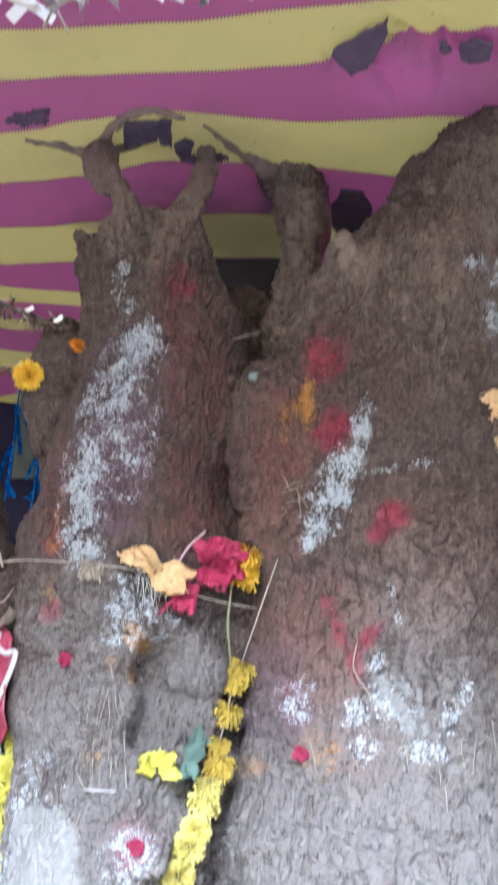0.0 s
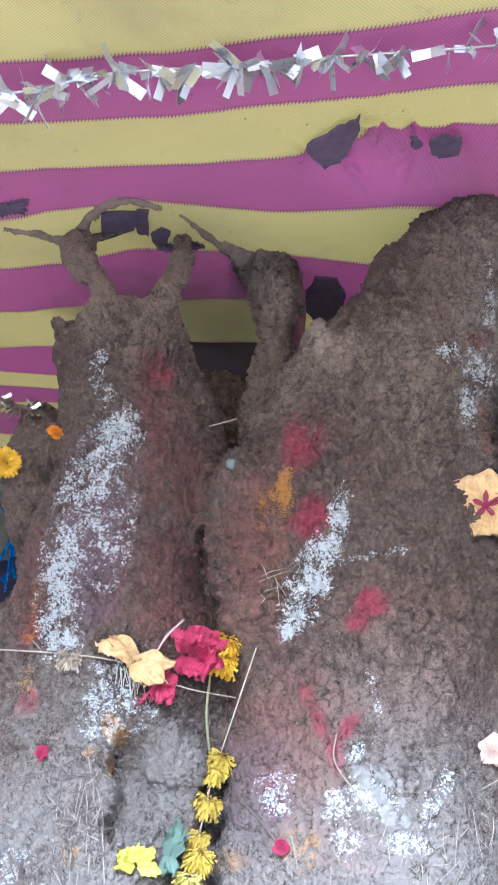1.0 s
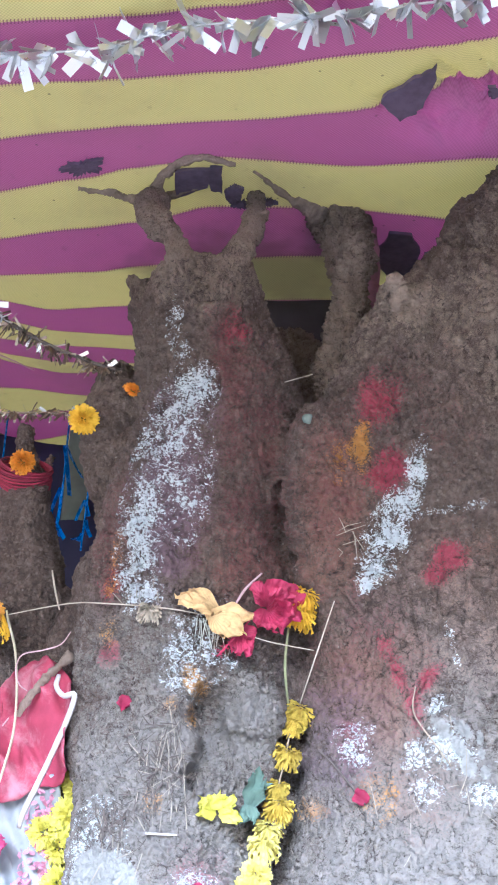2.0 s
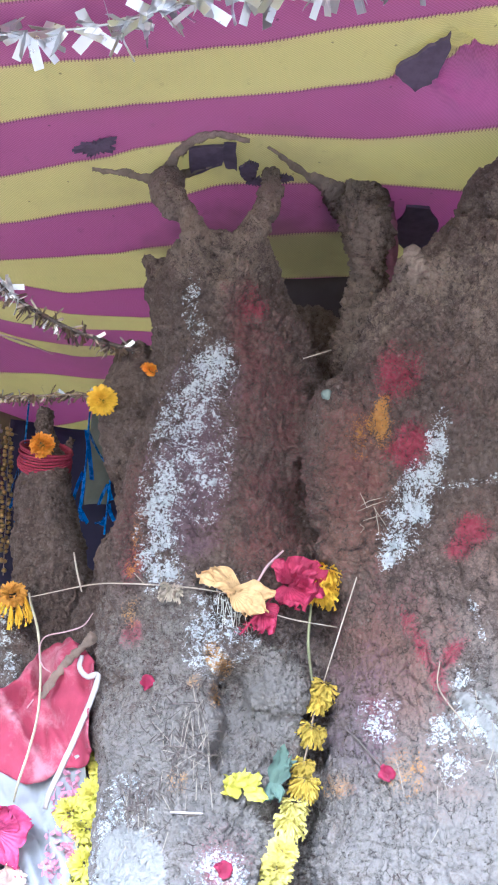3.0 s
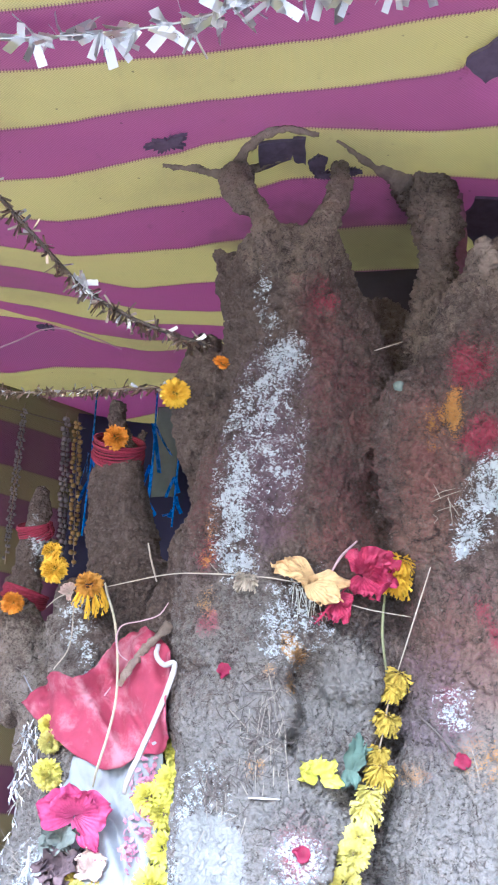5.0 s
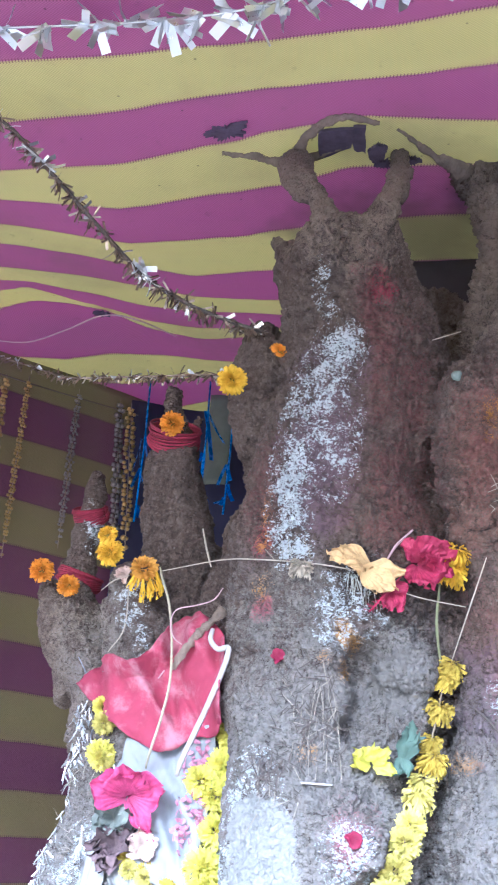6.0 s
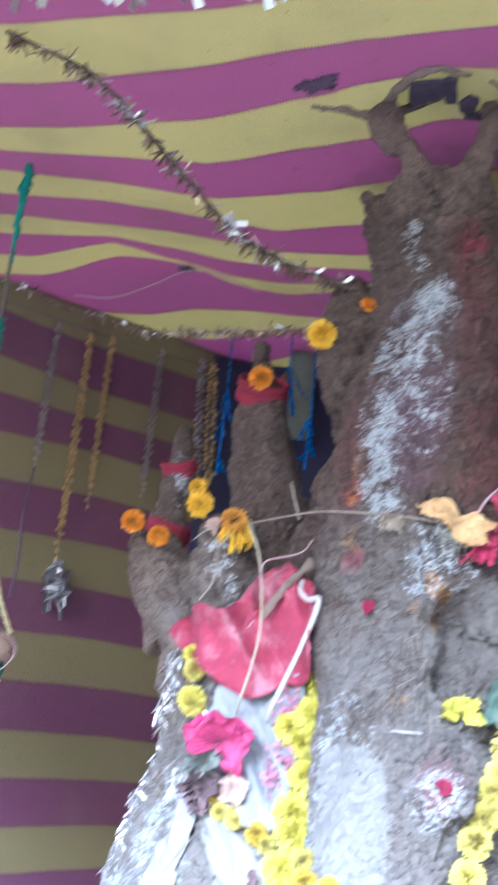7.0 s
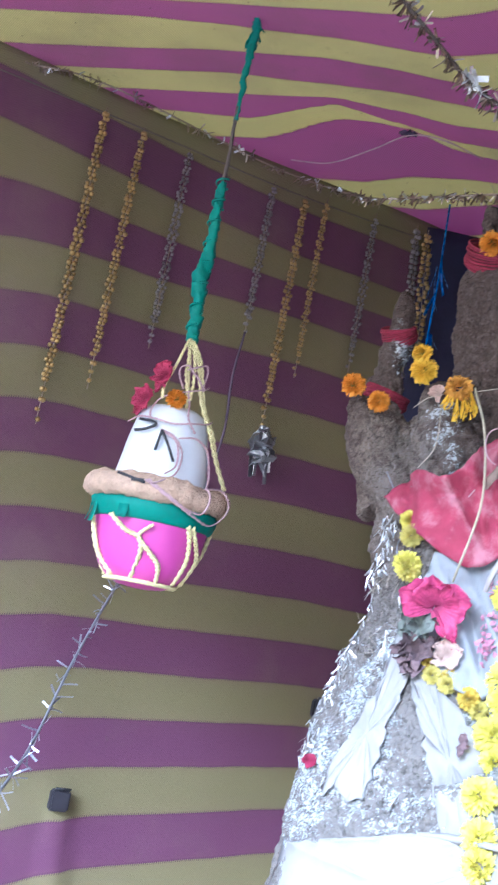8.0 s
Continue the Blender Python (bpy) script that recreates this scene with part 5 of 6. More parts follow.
silver = thing("foil_bell", "small crumpled silver foil bell hanging on the wall", "ornament")
c = wall_point(0.918, 1.920, 0.06)
bm = bmesh.new()
tube(bm, smooth_line([(c.x, c.y, c.z + 0.070, 0.004), (c.x, c.y, c.z + 0.055, 0.022), (c.x, c.y, c.z + 0.030, 0.034), (c.x, c.y, c.z + 0.01, 0.028), (c.x + 0.004, c.y, c.z - 0.012, 0.034), (c.x + 0.006, c.y, c.z - 0.040, 0.018)], 3), 15, 0.7, 0.25)
for v in bm.verts:
    v.co += 0.014 * noise.noise_vector(v.co * 42) + 0.007 * noise.noise_vector(v.co * 95)
part("crown", bm, DULL_FOIL, silver, smooth=False)
for k in range(9):
    bm = bmesh.new()
    m = Matrix.Translation(c + Vector((random.uniform(-0.026, 0.026), random.uniform(-0.015, 0.01), random.uniform(-0.03, 0.03)))) @ Matrix.Rotation(radians(90 + random.uniform(-30, 30)), 4, "Y") @ Matrix.Rotation(random.uniform(0, 3), 4, "X")
    slab(bm, m, random.uniform(0.035, 0.085), 0.016, 0.0006, random.uniform(-0.012, 0.012), 3)
    part("foil_strip", bm, DULL_FOIL if k % 3 else SILVER, silver, "crinkled silver foil strip", smooth=False)

def streamer(strips, label):
    """Blue foil strips on a thread that hangs from the ceiling."""
    x0 = np.mean([q[0] for q in strips])
    ob = thing("blue_streamer", label, "streamer", (x0, 3.2, CEIL), "blue streamers")
    bm = bmesh.new()
    low = min(q[1] for q in strips) - CEIL - 0.05
    tube(bm, [(0, 0, 0.01, 0.003), (0.004, 0, low * 0.5, 0.003), (0, 0, low, 0.003)], 6)
    part("thread", bm, BLUE_FOIL, ob)
    for x, z, h in strips:
        for k in range(2):
            bm = bmesh.new()
            m = Matrix.Translation((0.3 * (x - x0) + random.uniform(-0.004, 0.004), 0, z - CEIL)) @ Matrix.Rotation(math.atan2(x - x0, -h) + random.uniform(-0.5, 0.5) - math.pi / 2, 4, "Y") @ Matrix.Rotation(random.uniform(-0.8, 0.8), 4, "X")
            slab(bm, m, max(h, abs(x - x0)) * random.uniform(0.7, 1.1), 0.017, 0.0006, random.uniform(-0.02, 0.02), 3)
            part("foil_strip", bm, BLUE_FOIL, ob, smooth=False)
    return ob


streamer([(-0.622, 2.56, 0.12), (-0.600, 2.58, 0.10), (-0.615, 2.47, 0.06), (-0.590, 2.36, 0.05)], "shiny blue foil streamer hanging in the dark corner")
streamer([(-0.358, 2.50, 0.06), (-0.348, 2.44, 0.05), (-0.356, 2.40, 0.03)], "shiny blue foil streamer hanging behind the clay")

BLACK_CLIP = plain("black_plastic", (0.03, 0.028, 0.036), 0.5, vary=0.2, scale=30)
for s, z in ((0.574, 0.945), (1.284, 1.269)):
    clip = thing("cloth_clip", "black clip pinching the striped wall cloth", "clip", group="cloth clips")
    clip.matrix_basis = Matrix.Translation(wall_point(s, z, 0.018)) @ Matrix.Rotation(math.atan2(WALL_WAY.y, WALL_WAY.x), 4, "Z")
    bm = bmesh.new()
    bmesh.ops.create_cube(bm, size=1, matrix=Matrix.Diagonal((0.052, 0.022, 0.052, 1)))
    bmesh.ops.bevel(bm, geom=bm.edges[:], offset=0.005, segments=2, affect="EDGES")
    part("jaw", bm, BLACK_CLIP, clip, smooth=False)
    bm = bmesh.new()
    tube(bm, [(-0.02, -0.014, 0.03, 0.003), (0.02, -0.014, 0.03, 0.003)], 6)
    part("pin", bm, BLACK_PAINT, clip)

streamer([(-0.432, 2.66, 0.14), (-0.428, 2.53, 0.12), (-0.424, 2.42, 0.05)], "shiny blue foil streamer in the dark corner behind the spire")
grey_rag = sheet("grey_cloth", lambda x, z: (x, 3.28 + 0.012 * math.sin(40 * x + 3 * z), z, x, z), np.arange(-0.430, -0.352, 0.008).tolist(), np.arange(2.46, 2.76, 0.02).tolist(), plain("grey_green_cloth", (0.12, 0.14, 0.115), 0.9, vary=0.3, scale=20), 0.003)
tagged(grey_rag, "grey-green cloth rag hanging in the dark corner", "hanging cloth")
# ---- the hanging pot ----
AX, AY = -0.965, 2.250
pot = thing("hanging_pot", "netted white pot over a magenta bowl, hung from the ceiling", "hanging pot", (AX, AY, 1.49))


def spun(profile, sides=40, thick=None):
    """A shape turned on the pot's axis from rows of (radius, height above the bowl's foot)."""
    bm = bmesh.new()
    tube(bm, [(0, 0, z, max(0.001, r)) for r, z in profile], sides)
    return bm


part("bowl", spun([(0.020, -0.014), (0.048, -0.010), (0.072, 0.002), (0.092, 0.024), (0.105, 0.052), (0.112, 0.085), (0.117, 0.125), (0.117, 0.140)]), MAGENTA_POT, pot, "glossy magenta bowl")
band = bmesh.new()
tube(band, [(0, 0, z, r * (1 + 0.02 * math.sin(z * 300))) for r, z in [(0.119, 0.116), (0.125, 0.120), (0.128, 0.135), (0.130, 0.150), (0.126, 0.160)]], 40, 1, 0.015)
tails = []
for a, w in ((205, 0.034), (222, 0.040), (262, 0.026)):
    tail = bmesh.new()
    tails.append(tail)
    m = Matrix.Rotation(radians(a), 4, "Z") @ Matrix.Translation((0.128, 0, 0.14)) @ Matrix.Rotation(radians(100), 4, "Y")
    slab(tail, m, w, 0.022, 0.002, 0.012)
band_part = part("band", band, TEAL, pot, "teal cloth band knotted round the rim")
for tail in tails:
    part("tail", tail, TEAL, band_part)
ring = bmesh.new()
loop = []
for k in range(97):
    a = 2 * math.pi * k / 96
    q = Vector((math.cos(a), math.sin(a), 0))
    rad = 0.127 + 0.006 * noise.noise(q * 2.5)
    loop.append((rad * math.cos(a), rad * math.sin(a), 0.180 + 0.007 * noise.noise(q * 3.1 + Vector((4, 0, 0))), 0.025 + 0.005 * noise.noise(q * 6)))
tube(ring, loop, 18, 1, 0.05)
for vert in ring.verts:
    vert.co += 0.005 * noise.noise_vector(vert.co * 42) + 0.0025 * noise.noise_vector(vert.co * 130)
part("ring", ring, TAN_CLOTH, pot, "twisted tan cloth ring")
part("white_pot", spun([(0.108, 0.170), (0.098, 0.200), (0.093, 0.230), (0.084, 0.290), (0.074, 0.335), (0.066, 0.352), (0.050, 0.362), (0.001, 0.364)]), WHITE_POT, pot, "white-painted upturned pot")


def rope(rows, radius, material, name, strands=2, label=""):
    """A twisted rope as one part of the pot."""
    bm = bmesh.new()
    line = smooth_line(rows, 12)
    for s in range(strands):
        bent = []
        for i, p in enumerate(line):
            a = i * 0.9 + 2 * math.pi * s / strands
            if strands == 1:
                bent.append((*p[:3], radius * 0.8))
                continue
            bent.append((p[0] + radius * 0.6 * math.cos(a), p[1] + radius * 0.6 * math.sin(a), p[2] + radius * 0.4 * math.cos(a), radius * 0.75))
        tube(bm, bent, 6)
    return part(name, bm, material, pot, label)


def round_pot(a, r, z):
    return (r * math.cos(radians(a)), r * math.sin(radians(a)), z)


for path in ([(248, 0.125, 0.118), (266, 0.121, 0.091), (280, 0.119, 0.081), (284, 0.112, 0.054), (272, 0.070, -0.002)], [(290, 0.124, 0.108), (280, 0.119, 0.083), (293, 0.113, 0.056), (306, 0.101, 0.033), (314, 0.075, 0.002)],
             [(219, 0.124, 0.106), (224, 0.116, 0.069), (228, 0.103, 0.036), (237, 0.076, 0.003)], [(325, 0.125, 0.120), (332, 0.120, 0.088), (337, 0.110, 0.048), (346, 0.078, 0.004)],
             [(330, 0.126, 0.120), (342, 0.120, 0.087), (354, 0.112, 0.054), (9, 0.082, 0.006)], [(30, 0.125, 0.12), (36, 0.116, 0.07), (28, 0.078, 0.004)], [(80, 0.125, 0.12), (86, 0.116, 0.07), (78, 0.078, 0.004)], [(140, 0.125, 0.12), (136, 0.116, 0.07), (140, 0.078, 0.004)], [(185, 0.125, 0.12), (180, 0.116, 0.07), (184, 0.078, 0.004)]):
    rope([round_pot(*p) for p in path], 0.0040, YELLOW_ROPE, "net_rope")
rope([round_pot(a, 0.072, -0.002) for a in range(0, 361, 15)], 0.0042, YELLOW_ROPE, "net_rope")
for path in ([(331, 0.010, 0.515), (325, 0.048, 0.461), (338, 0.064, 0.385), (352, 0.088, 0.323), (4, 0.104, 0.273), (10, 0.132, 0.215)], [(331, 0.012, 0.515), (335, 0.048, 0.461), (352, 0.066, 0.373), (2, 0.090, 0.323), (10, 0.106, 0.273), (14, 0.134, 0.215)],
             [(283, 0.010, 0.515), (275, 0.044, 0.469), (271, 0.055, 0.443), (258, 0.060, 0.400), (262, 0.066, 0.372)],
             [(298, 0.010, 0.515), (298, 0.044, 0.460), (297, 0.054, 0.432), (306, 0.062, 0.390)], [(316, 0.010, 0.515), (315, 0.044, 0.465), (316, 0.056, 0.421), (313, 0.063, 0.378)], [(90, 0.010, 0.515), (90, 0.075, 0.37), (90, 0.14, 0.205)]):
    rope([round_pot(*p) for p in path], 0.0030, YELLOW_ROPE, "sling_rope")
for path in ([(10, 0.060, 0.420), (340, 0.062, 0.408), (314, 0.063, 0.398), (281, 0.064, 0.384), (257, 0.064, 0.371), (254, 0.082, 0.344), (257, 0.088, 0.327)], [(202, 0.090, 0.320), (240, 0.088, 0.326), (266, 0.089, 0.323), (291, 0.089, 0.319), (316, 0.088, 0.328), (345, 0.086, 0.338), (4, 0.082, 0.348)],
             [(277, 0.093, 0.303), (294, 0.095, 0.293), (307, 0.099, 0.266), (307, 0.104, 0.235), (300, 0.122, 0.212), (288, 0.157, 0.190), (282, 0.158, 0.184)], [(279, 0.092, 0.300), (297, 0.096, 0.286), (303, 0.100, 0.260), (302, 0.106, 0.232), (292, 0.125, 0.212)],
             [(301, 0.096, 0.291), (322, 0.094, 0.299), (342, 0.096, 0.288), (350, 0.099, 0.268), (348, 0.110, 0.232), (325, 0.157, 0.197)], [(297, 0.060, 0.399), (285, 0.060, 0.423), (284, 0.058, 0.442), (299, 0.057, 0.449), (313, 0.058, 0.436), (328, 0.060, 0.424), (340, 0.062, 0.405)],
             [(298, 0.058, 0.440), (324, 0.055, 0.453), (350, 0.053, 0.462), (355, 0.056, 0.446), (342, 0.060, 0.417), (345, 0.062, 0.408)], [(306, 0.063, 0.396), (313, 0.064, 0.371), (310, 0.086, 0.336), (321, 0.093, 0.309)],
             [(283, 0.158, 0.185), (298, 0.158, 0.166), (312, 0.152, 0.150), (326, 0.150, 0.147), (329, 0.159, 0.165), (330, 0.157, 0.186), (326, 0.157, 0.199)], [(279, 0.157, 0.190), (302, 0.157, 0.158), (321, 0.146, 0.140), (345, 0.138, 0.132), (352, 0.159, 0.160), (354, 0.158, 0.186), (345, 0.150, 0.205), (324, 0.157, 0.197)],
             [(281, 0.157, 0.192), (300, 0.157, 0.164), (318, 0.150, 0.144)]):
    rope([round_pot(*p) for p in path], 0.0019, PINK_ROPE, "tie_cord", 2)
for path in ([(241, 0.096, 0.295), (257, 0.095, 0.299), (269, 0.093, 0.310), (264, 0.091, 0.317), (242, 0.090, 0.320)], [(276, 0.100, 0.258), (279, 0.094, 0.301)], [(279, 0.094, 0.301), (289, 0.098, 0.275), (299, 0.103, 0.242)],
             [(257, 0.157, 0.196), (268, 0.157, 0.190), (279, 0.158, 0.184)], [(269, 0.158, 0.186), (278, 0.158, 0.188)]):
    rope([round_pot(*p) for p in path], 0.0038, BLACK_PAINT, "black_cord", 1)
wrap = bmesh.new()
tube(wrap, smooth_line([(0.006, 0, 0.505, 0.010), (0.004, 0, 0.53, 0.013), (0.0, 0.004, 0.60, 0.014), (-0.005, 0, 0.66, 0.018), (0.004, -0.003, 0.73, 0.012), (0, 0, 0.80, 0.011), (0, 0, 0.87, 0.007)], 14), 14, 1, 0.12)
for vert in wrap.verts:
    vert.co += 0.006 * noise.noise_vector(vert.co * 55) + 0.003 * noise.noise_vector(vert.co * 120)
for z0 in np.arange(0.53, 0.86, 0.047):
    tube(wrap, [(0.0135 * math.cos(a), 0.0135 * math.sin(a), z0 + 0.0035 * a, 0.0026) for a in np.linspace(0, 6.28, 14)], 5, 1, 0.25)
part("wrap", wrap, TEAL, pot, "teal cloth wound round the rope")
line = bmesh.new()
tube(line, smooth_line([(0, 0, 0.86, 0.005), (0.002, 0.002, 0.93, 0.0042), (-0.001, 0.002, 1.0, 0.0040), (0, 0, 1.05, 0.0045)], 6), 8, 1, 0.2)
part("rope", line, DARK_STEM, pot, "thin dark brown rope")
tie = bmesh.new()
tube(tie, smooth_line([(0, 0, 1.02, 0.0045), (0.002, 0, 1.08, 0.006), (-0.002, 0.002, 1.13, 0.0085), (0.003, 0, 1.165, 0.0065), (0, 0.003, 1.20, 0.012), (0.005, 0, 1.235, 0.010), (0.002, 0, 1.262, 0.008)], 8), 10, 0.8, 0.25)
for vert in tie.verts:
    vert.co += 0.005 * noise.noise_vector(vert.co * 60)
tie_part = part("knot", tie, TEAL, pot, "teal cloth knot at the ceiling")
for a, z0, lean, long in ((190, 1.225, 60, 0.036), (215, 1.20, 75, 0.030), (350, 1.245, 20, 0.030), (280, 1.19, 85, 0.028), (30, 1.235, 40, 0.03)):
    tie = bmesh.new()
    m = Matrix.Translation((0, 0, z0)) @ Matrix.Rotation(radians(a), 4, "Z") @ Matrix.Rotation(radians(lean), 4, "Y")
    slab(tie, m, long, 0.013, 0.002, -0.008, 4)
    for vert in tie.verts:
        vert.co += 0.004 * noise.noise_vector(vert.co * 70)
    part("tail", tie, TEAL, tie_part)
for (dx, dy, dz), seed, label in (((-0.012, -0.062, 0.420), 3, "crumpled red flower tucked into the pot's net"), ((-0.050, -0.048, 0.368), 5, "crumpled red flower hanging over the pot's rim")):
    wilted("red_flower", (AX + dx, AY + dy, 1.49 + dz), (-0.35, -0.9, 0.1), 0.036, CRIMSON, label,
           [(20, -20, 0.8, 0.4, (0, 0, 0)), (80, -25, 0.9, 0.4, (0, 0, 0)), (140, -20, 0.8, 0.4, (0, 0, 0.1)), (200, -10, 0.9, 0.4, (0, 0, 0)), (-60, -15, 0.9, 0.4, (0, 0, 0.1)), (-110, -5, 1.0, 0.35, (0, -0.1, 0))], seed=seed, tuft=((0, 0, 0.1), (-0.5, -0.9, 0.2)) if seed == 5 else None)
marigold((AX + 0.018, AY - 0.058, 1.864), (0.1, -0.8, 0.5), 0.022, "orange marigold lying on the upturned pot", seed=4)

# ---- cloths on the mound ----
draped("red_cloth", [(-0.463, 1.704), (-0.434, 1.736), (-0.406, 1.752), (-0.378, 1.738), (-0.350, 1.740), (-0.325, 1.770), (-0.305, 1.812), (-0.262, 1.832), (-0.235, 1.815), (-0.205, 1.775), (-0.203, 1.70), (-0.200, 1.632), (-0.240, 1.620), (-0.293, 1.598), (-0.340, 1.614), (-0.395, 1.648), (-0.430, 1.675)], RED_CLOTH,
       "folded red cloth tied over the clay knobs, dusted with powder", "cloth", 0.020, 0.022, 18, seed=1.5, sharp=11)
draped("bluish_cloth", [(-0.352, 1.615), (-0.285, 1.615), (-0.215, 1.640), (-0.205, 1.560), (-0.212, 1.480), (-0.225, 1.405), (-0.270, 1.400), (-0.325, 1.425), (-0.345, 1.500), (-0.362, 1.560)], BLUISH_CLOTH, "crumpled bluish white cloth below the red cloth", "cloth", 0.004, 0.017, 18, seed=4.0, sharp=19)
scarf = draped("white_scarf", [(-0.392, 1.475), (-0.362, 1.455), (-0.366, 1.390), (-0.380, 1.320), (-0.388, 1.255), (-0.400, 1.212), (-0.424, 1.200), (-0.446, 1.214), (-0.468, 1.196), (-0.462, 1.250), (-0.428, 1.330), (-0.402, 1.400)], WHITE_CLOTH,
               "white scarf end hanging down the foot of the mound", "scarf", 0.003, 0.005, seed=2.0, sharp=16, ragged=0.014)
draped("white_scarf", [(-0.384, 1.460), (-0.340, 1.440), (-0.295, 1.390), (-0.235, 1.340), (-0.205, 1.250), (-0.160, 1.180), (-0.185, 1.100), (-0.240, 1.150), (-0.280, 1.230), (-0.315, 1.310), (-0.345, 1.380)], WHITE_CLOTH,
       "broad white scarf end hanging down the foot of the mound", "scarf", 0.003, 0.004, seed=5.0, sharp=14, ragged=0.010)
wrap_edge = [(-0.530, 1.105), (-0.440, 1.135), (-0.350, 1.165), (-0.270, 1.190), (-0.150, 1.205), (-0.05, 1.21)]
white_wrap = thing("white_wrap", "white cloth wrapped round the foot of the mound", "cloth")
cloth = draped("wrap_cloth", wrap_edge + [(-0.05, 0.98), (-0.30, 0.95), (-0.530, 0.98)], WHITE_CLOTH, "", "", 0.006, 0.010, seed=7.0, sharp=10, ragged=0.010)
cloth.parent = white_wrap
hem = bmesh.new()
tube(hem, smooth_line([(x, on_clay(x, z)[0].y - 0.007, z - 0.002, 0.0055) for x, z in wrap_edge], 8), 8, 1, 0.22)
part("hem", hem, WHITE_CLOTH, white_wrap, "rolled upper hem")

# ---- flower garlands ----
def flower_garland(name, places, sizes, petals, key, label, seed=1, off=0.018, front=None, limp=False):
    ob = thing(name, label, "flower garland")
    pts = []
    for k, ((x, z), r) in enumerate(zip(places, sizes)):
        p, nrm = on_clay(x, z)
        p = Vector((x, p.y - off, z)) if nrm.y > -0.25 else p + nrm * off
        if front:
            p = Vector((x, front[0] + (front[1] - front[0]) * k / (len(places) - 1), z))
        pts.append((*p, 0.0014))
        way = Vector((random.uniform(-0.5, 0.5), -1, random.uniform(-0.35, 0.35)))
        if limp and k < 7:
            data = shared(f"skirt_{petals[k].name}_{k % 3}", lambda bm: skirt(bm, 1.0, k % 3 + 2), petals[k])
            piece("flower_head", data, ob, turned(p, (random.uniform(-0.25, 0.25) + 0.15, -0.35, 1), k * 77, r * 1.05))
        else:
            head(ob, p, way, r, petals[k % len(petals)], f"{key}{k % len(petals)}", seed + k)
    bm = bmesh.new()
    tube(bm, smooth_line(pts, 5), 5)
    part("thread", bm, CORD, ob)
    return ob


flower_garland("marigold_garland", [(0.146, 1.740), (0.136, 1.722), (0.128, 1.675), (0.118, 1.628), (0.120, 1.598), (0.104, 1.566), (0.100, 1.545), (0.090, 1.512), (0.082, 1.490), (0.070, 1.452), (0.058, 1.42), (0.05, 1.375), (0.04, 1.33)],
               [0.024, 0.020, 0.023, 0.018, 0.024, 0.022, 0.024, 0.024, 0.025, 0.025, 0.025, 0.025, 0.025], [OLD_YELLOW] * 5 + [PALE_YELLOW] * 8, "dry", "garland of wilted yellow marigolds hanging in the cleft", 2, 0.02, (1.785, 1.665), True)
flower_garland("marigold_garland", [(-0.196, 1.618), (-0.204, 1.588), (-0.208, 1.555), (-0.206, 1.522), (-0.205, 1.492), (-0.200, 1.440), (-0.205, 1.400), (-0.215, 1.355), (-0.215, 1.310), (-0.212, 1.265), (-0.200, 1.215), (-0.19, 1.17)],
               [0.028, 0.029, 0.028, 0.030, 0.030, 0.033, 0.030, 0.031, 0.030, 0.030, 0.030, 0.030], [LEMON], "fresh", "garland of bright yellow marigolds beside the white cloth", 5, 0.022)
flower_garland("small_garland", [(-0.402, 1.655), (-0.394, 1.630), (-0.388, 1.600), (-0.380, 1.585)], [0.019, 0.020, 0.025, 0.022], [LEMON, PALE_YELLOW], "short", "short yellow marigold string below the red cloth", 8)
flower_garland("small_garland", [(-0.334, 1.428), (-0.322, 1.418), (-0.306, 1.408), (-0.287, 1.404), (-0.264, 1.396), (-0.245, 1.386)], [0.017, 0.016, 0.018, 0.016, 0.019, 0.017], [OLD_YELLOW, PALE_YELLOW], "swag", "withered swag of small yellow flowers over the scarf", 3)
flower_garland("small_garland", [(-0.172, 1.352), (-0.160, 1.343), (-0.146, 1.336), (-0.134, 1.322), (-0.120, 1.312), (-0.106, 1.304), (-0.090, 1.302), (-0.072, 1.306), (-0.052, 1.312)], [0.019, 0.020, 0.022, 0.020, 0.022, 0.021, 0.022, 0.020, 0.020], [PALE_YELLOW, OLD_YELLOW], "side", "swag of dull yellow flowers on the whitened clay", 6)
wilted("dried_leaf", on_clay(-0.254, 1.308, 0.022)[0], (0, -1, 0), 0.02, BROWN_FLOWER, "small grey dried leaf stuck on the scarf", [(80, -20, 1.0, 0.4, (0, 0, 0)), (-100, -25, 1.1, 0.4, (0, 0, 0)), (20, -30, 0.7, 0.3, (0, 0, 0.1))], seed=33, crumple=0.3)
bm = bmesh.new()
for k in range(130):
    z = random.uniform(1.46, 1.615)
    p, nrm = on_clay(-0.222 + random.uniform(-0.008, 0.008) - 0.06 * (1.6 - z), z, random.uniform(0.022, 0.036))
    petal_sheet(bm, turned(p, nrm + Vector((random.uniform(-1, 1), 0, random.uniform(-1, 1))), random.uniform(0, 360)), 0.011, 0.0045, 0.3, -0.4, 0.004, 2, 2)
tagged(new("petal_string", mesh_of("petal_string", bm, plain("faded_pink_petal", (0.55, 0.26, 0.36), 0.7, vary=0.5, scale=150, see_through=0.2))), "string of small faded pink petals beside the yellow garland", "petals", kind="stuff")

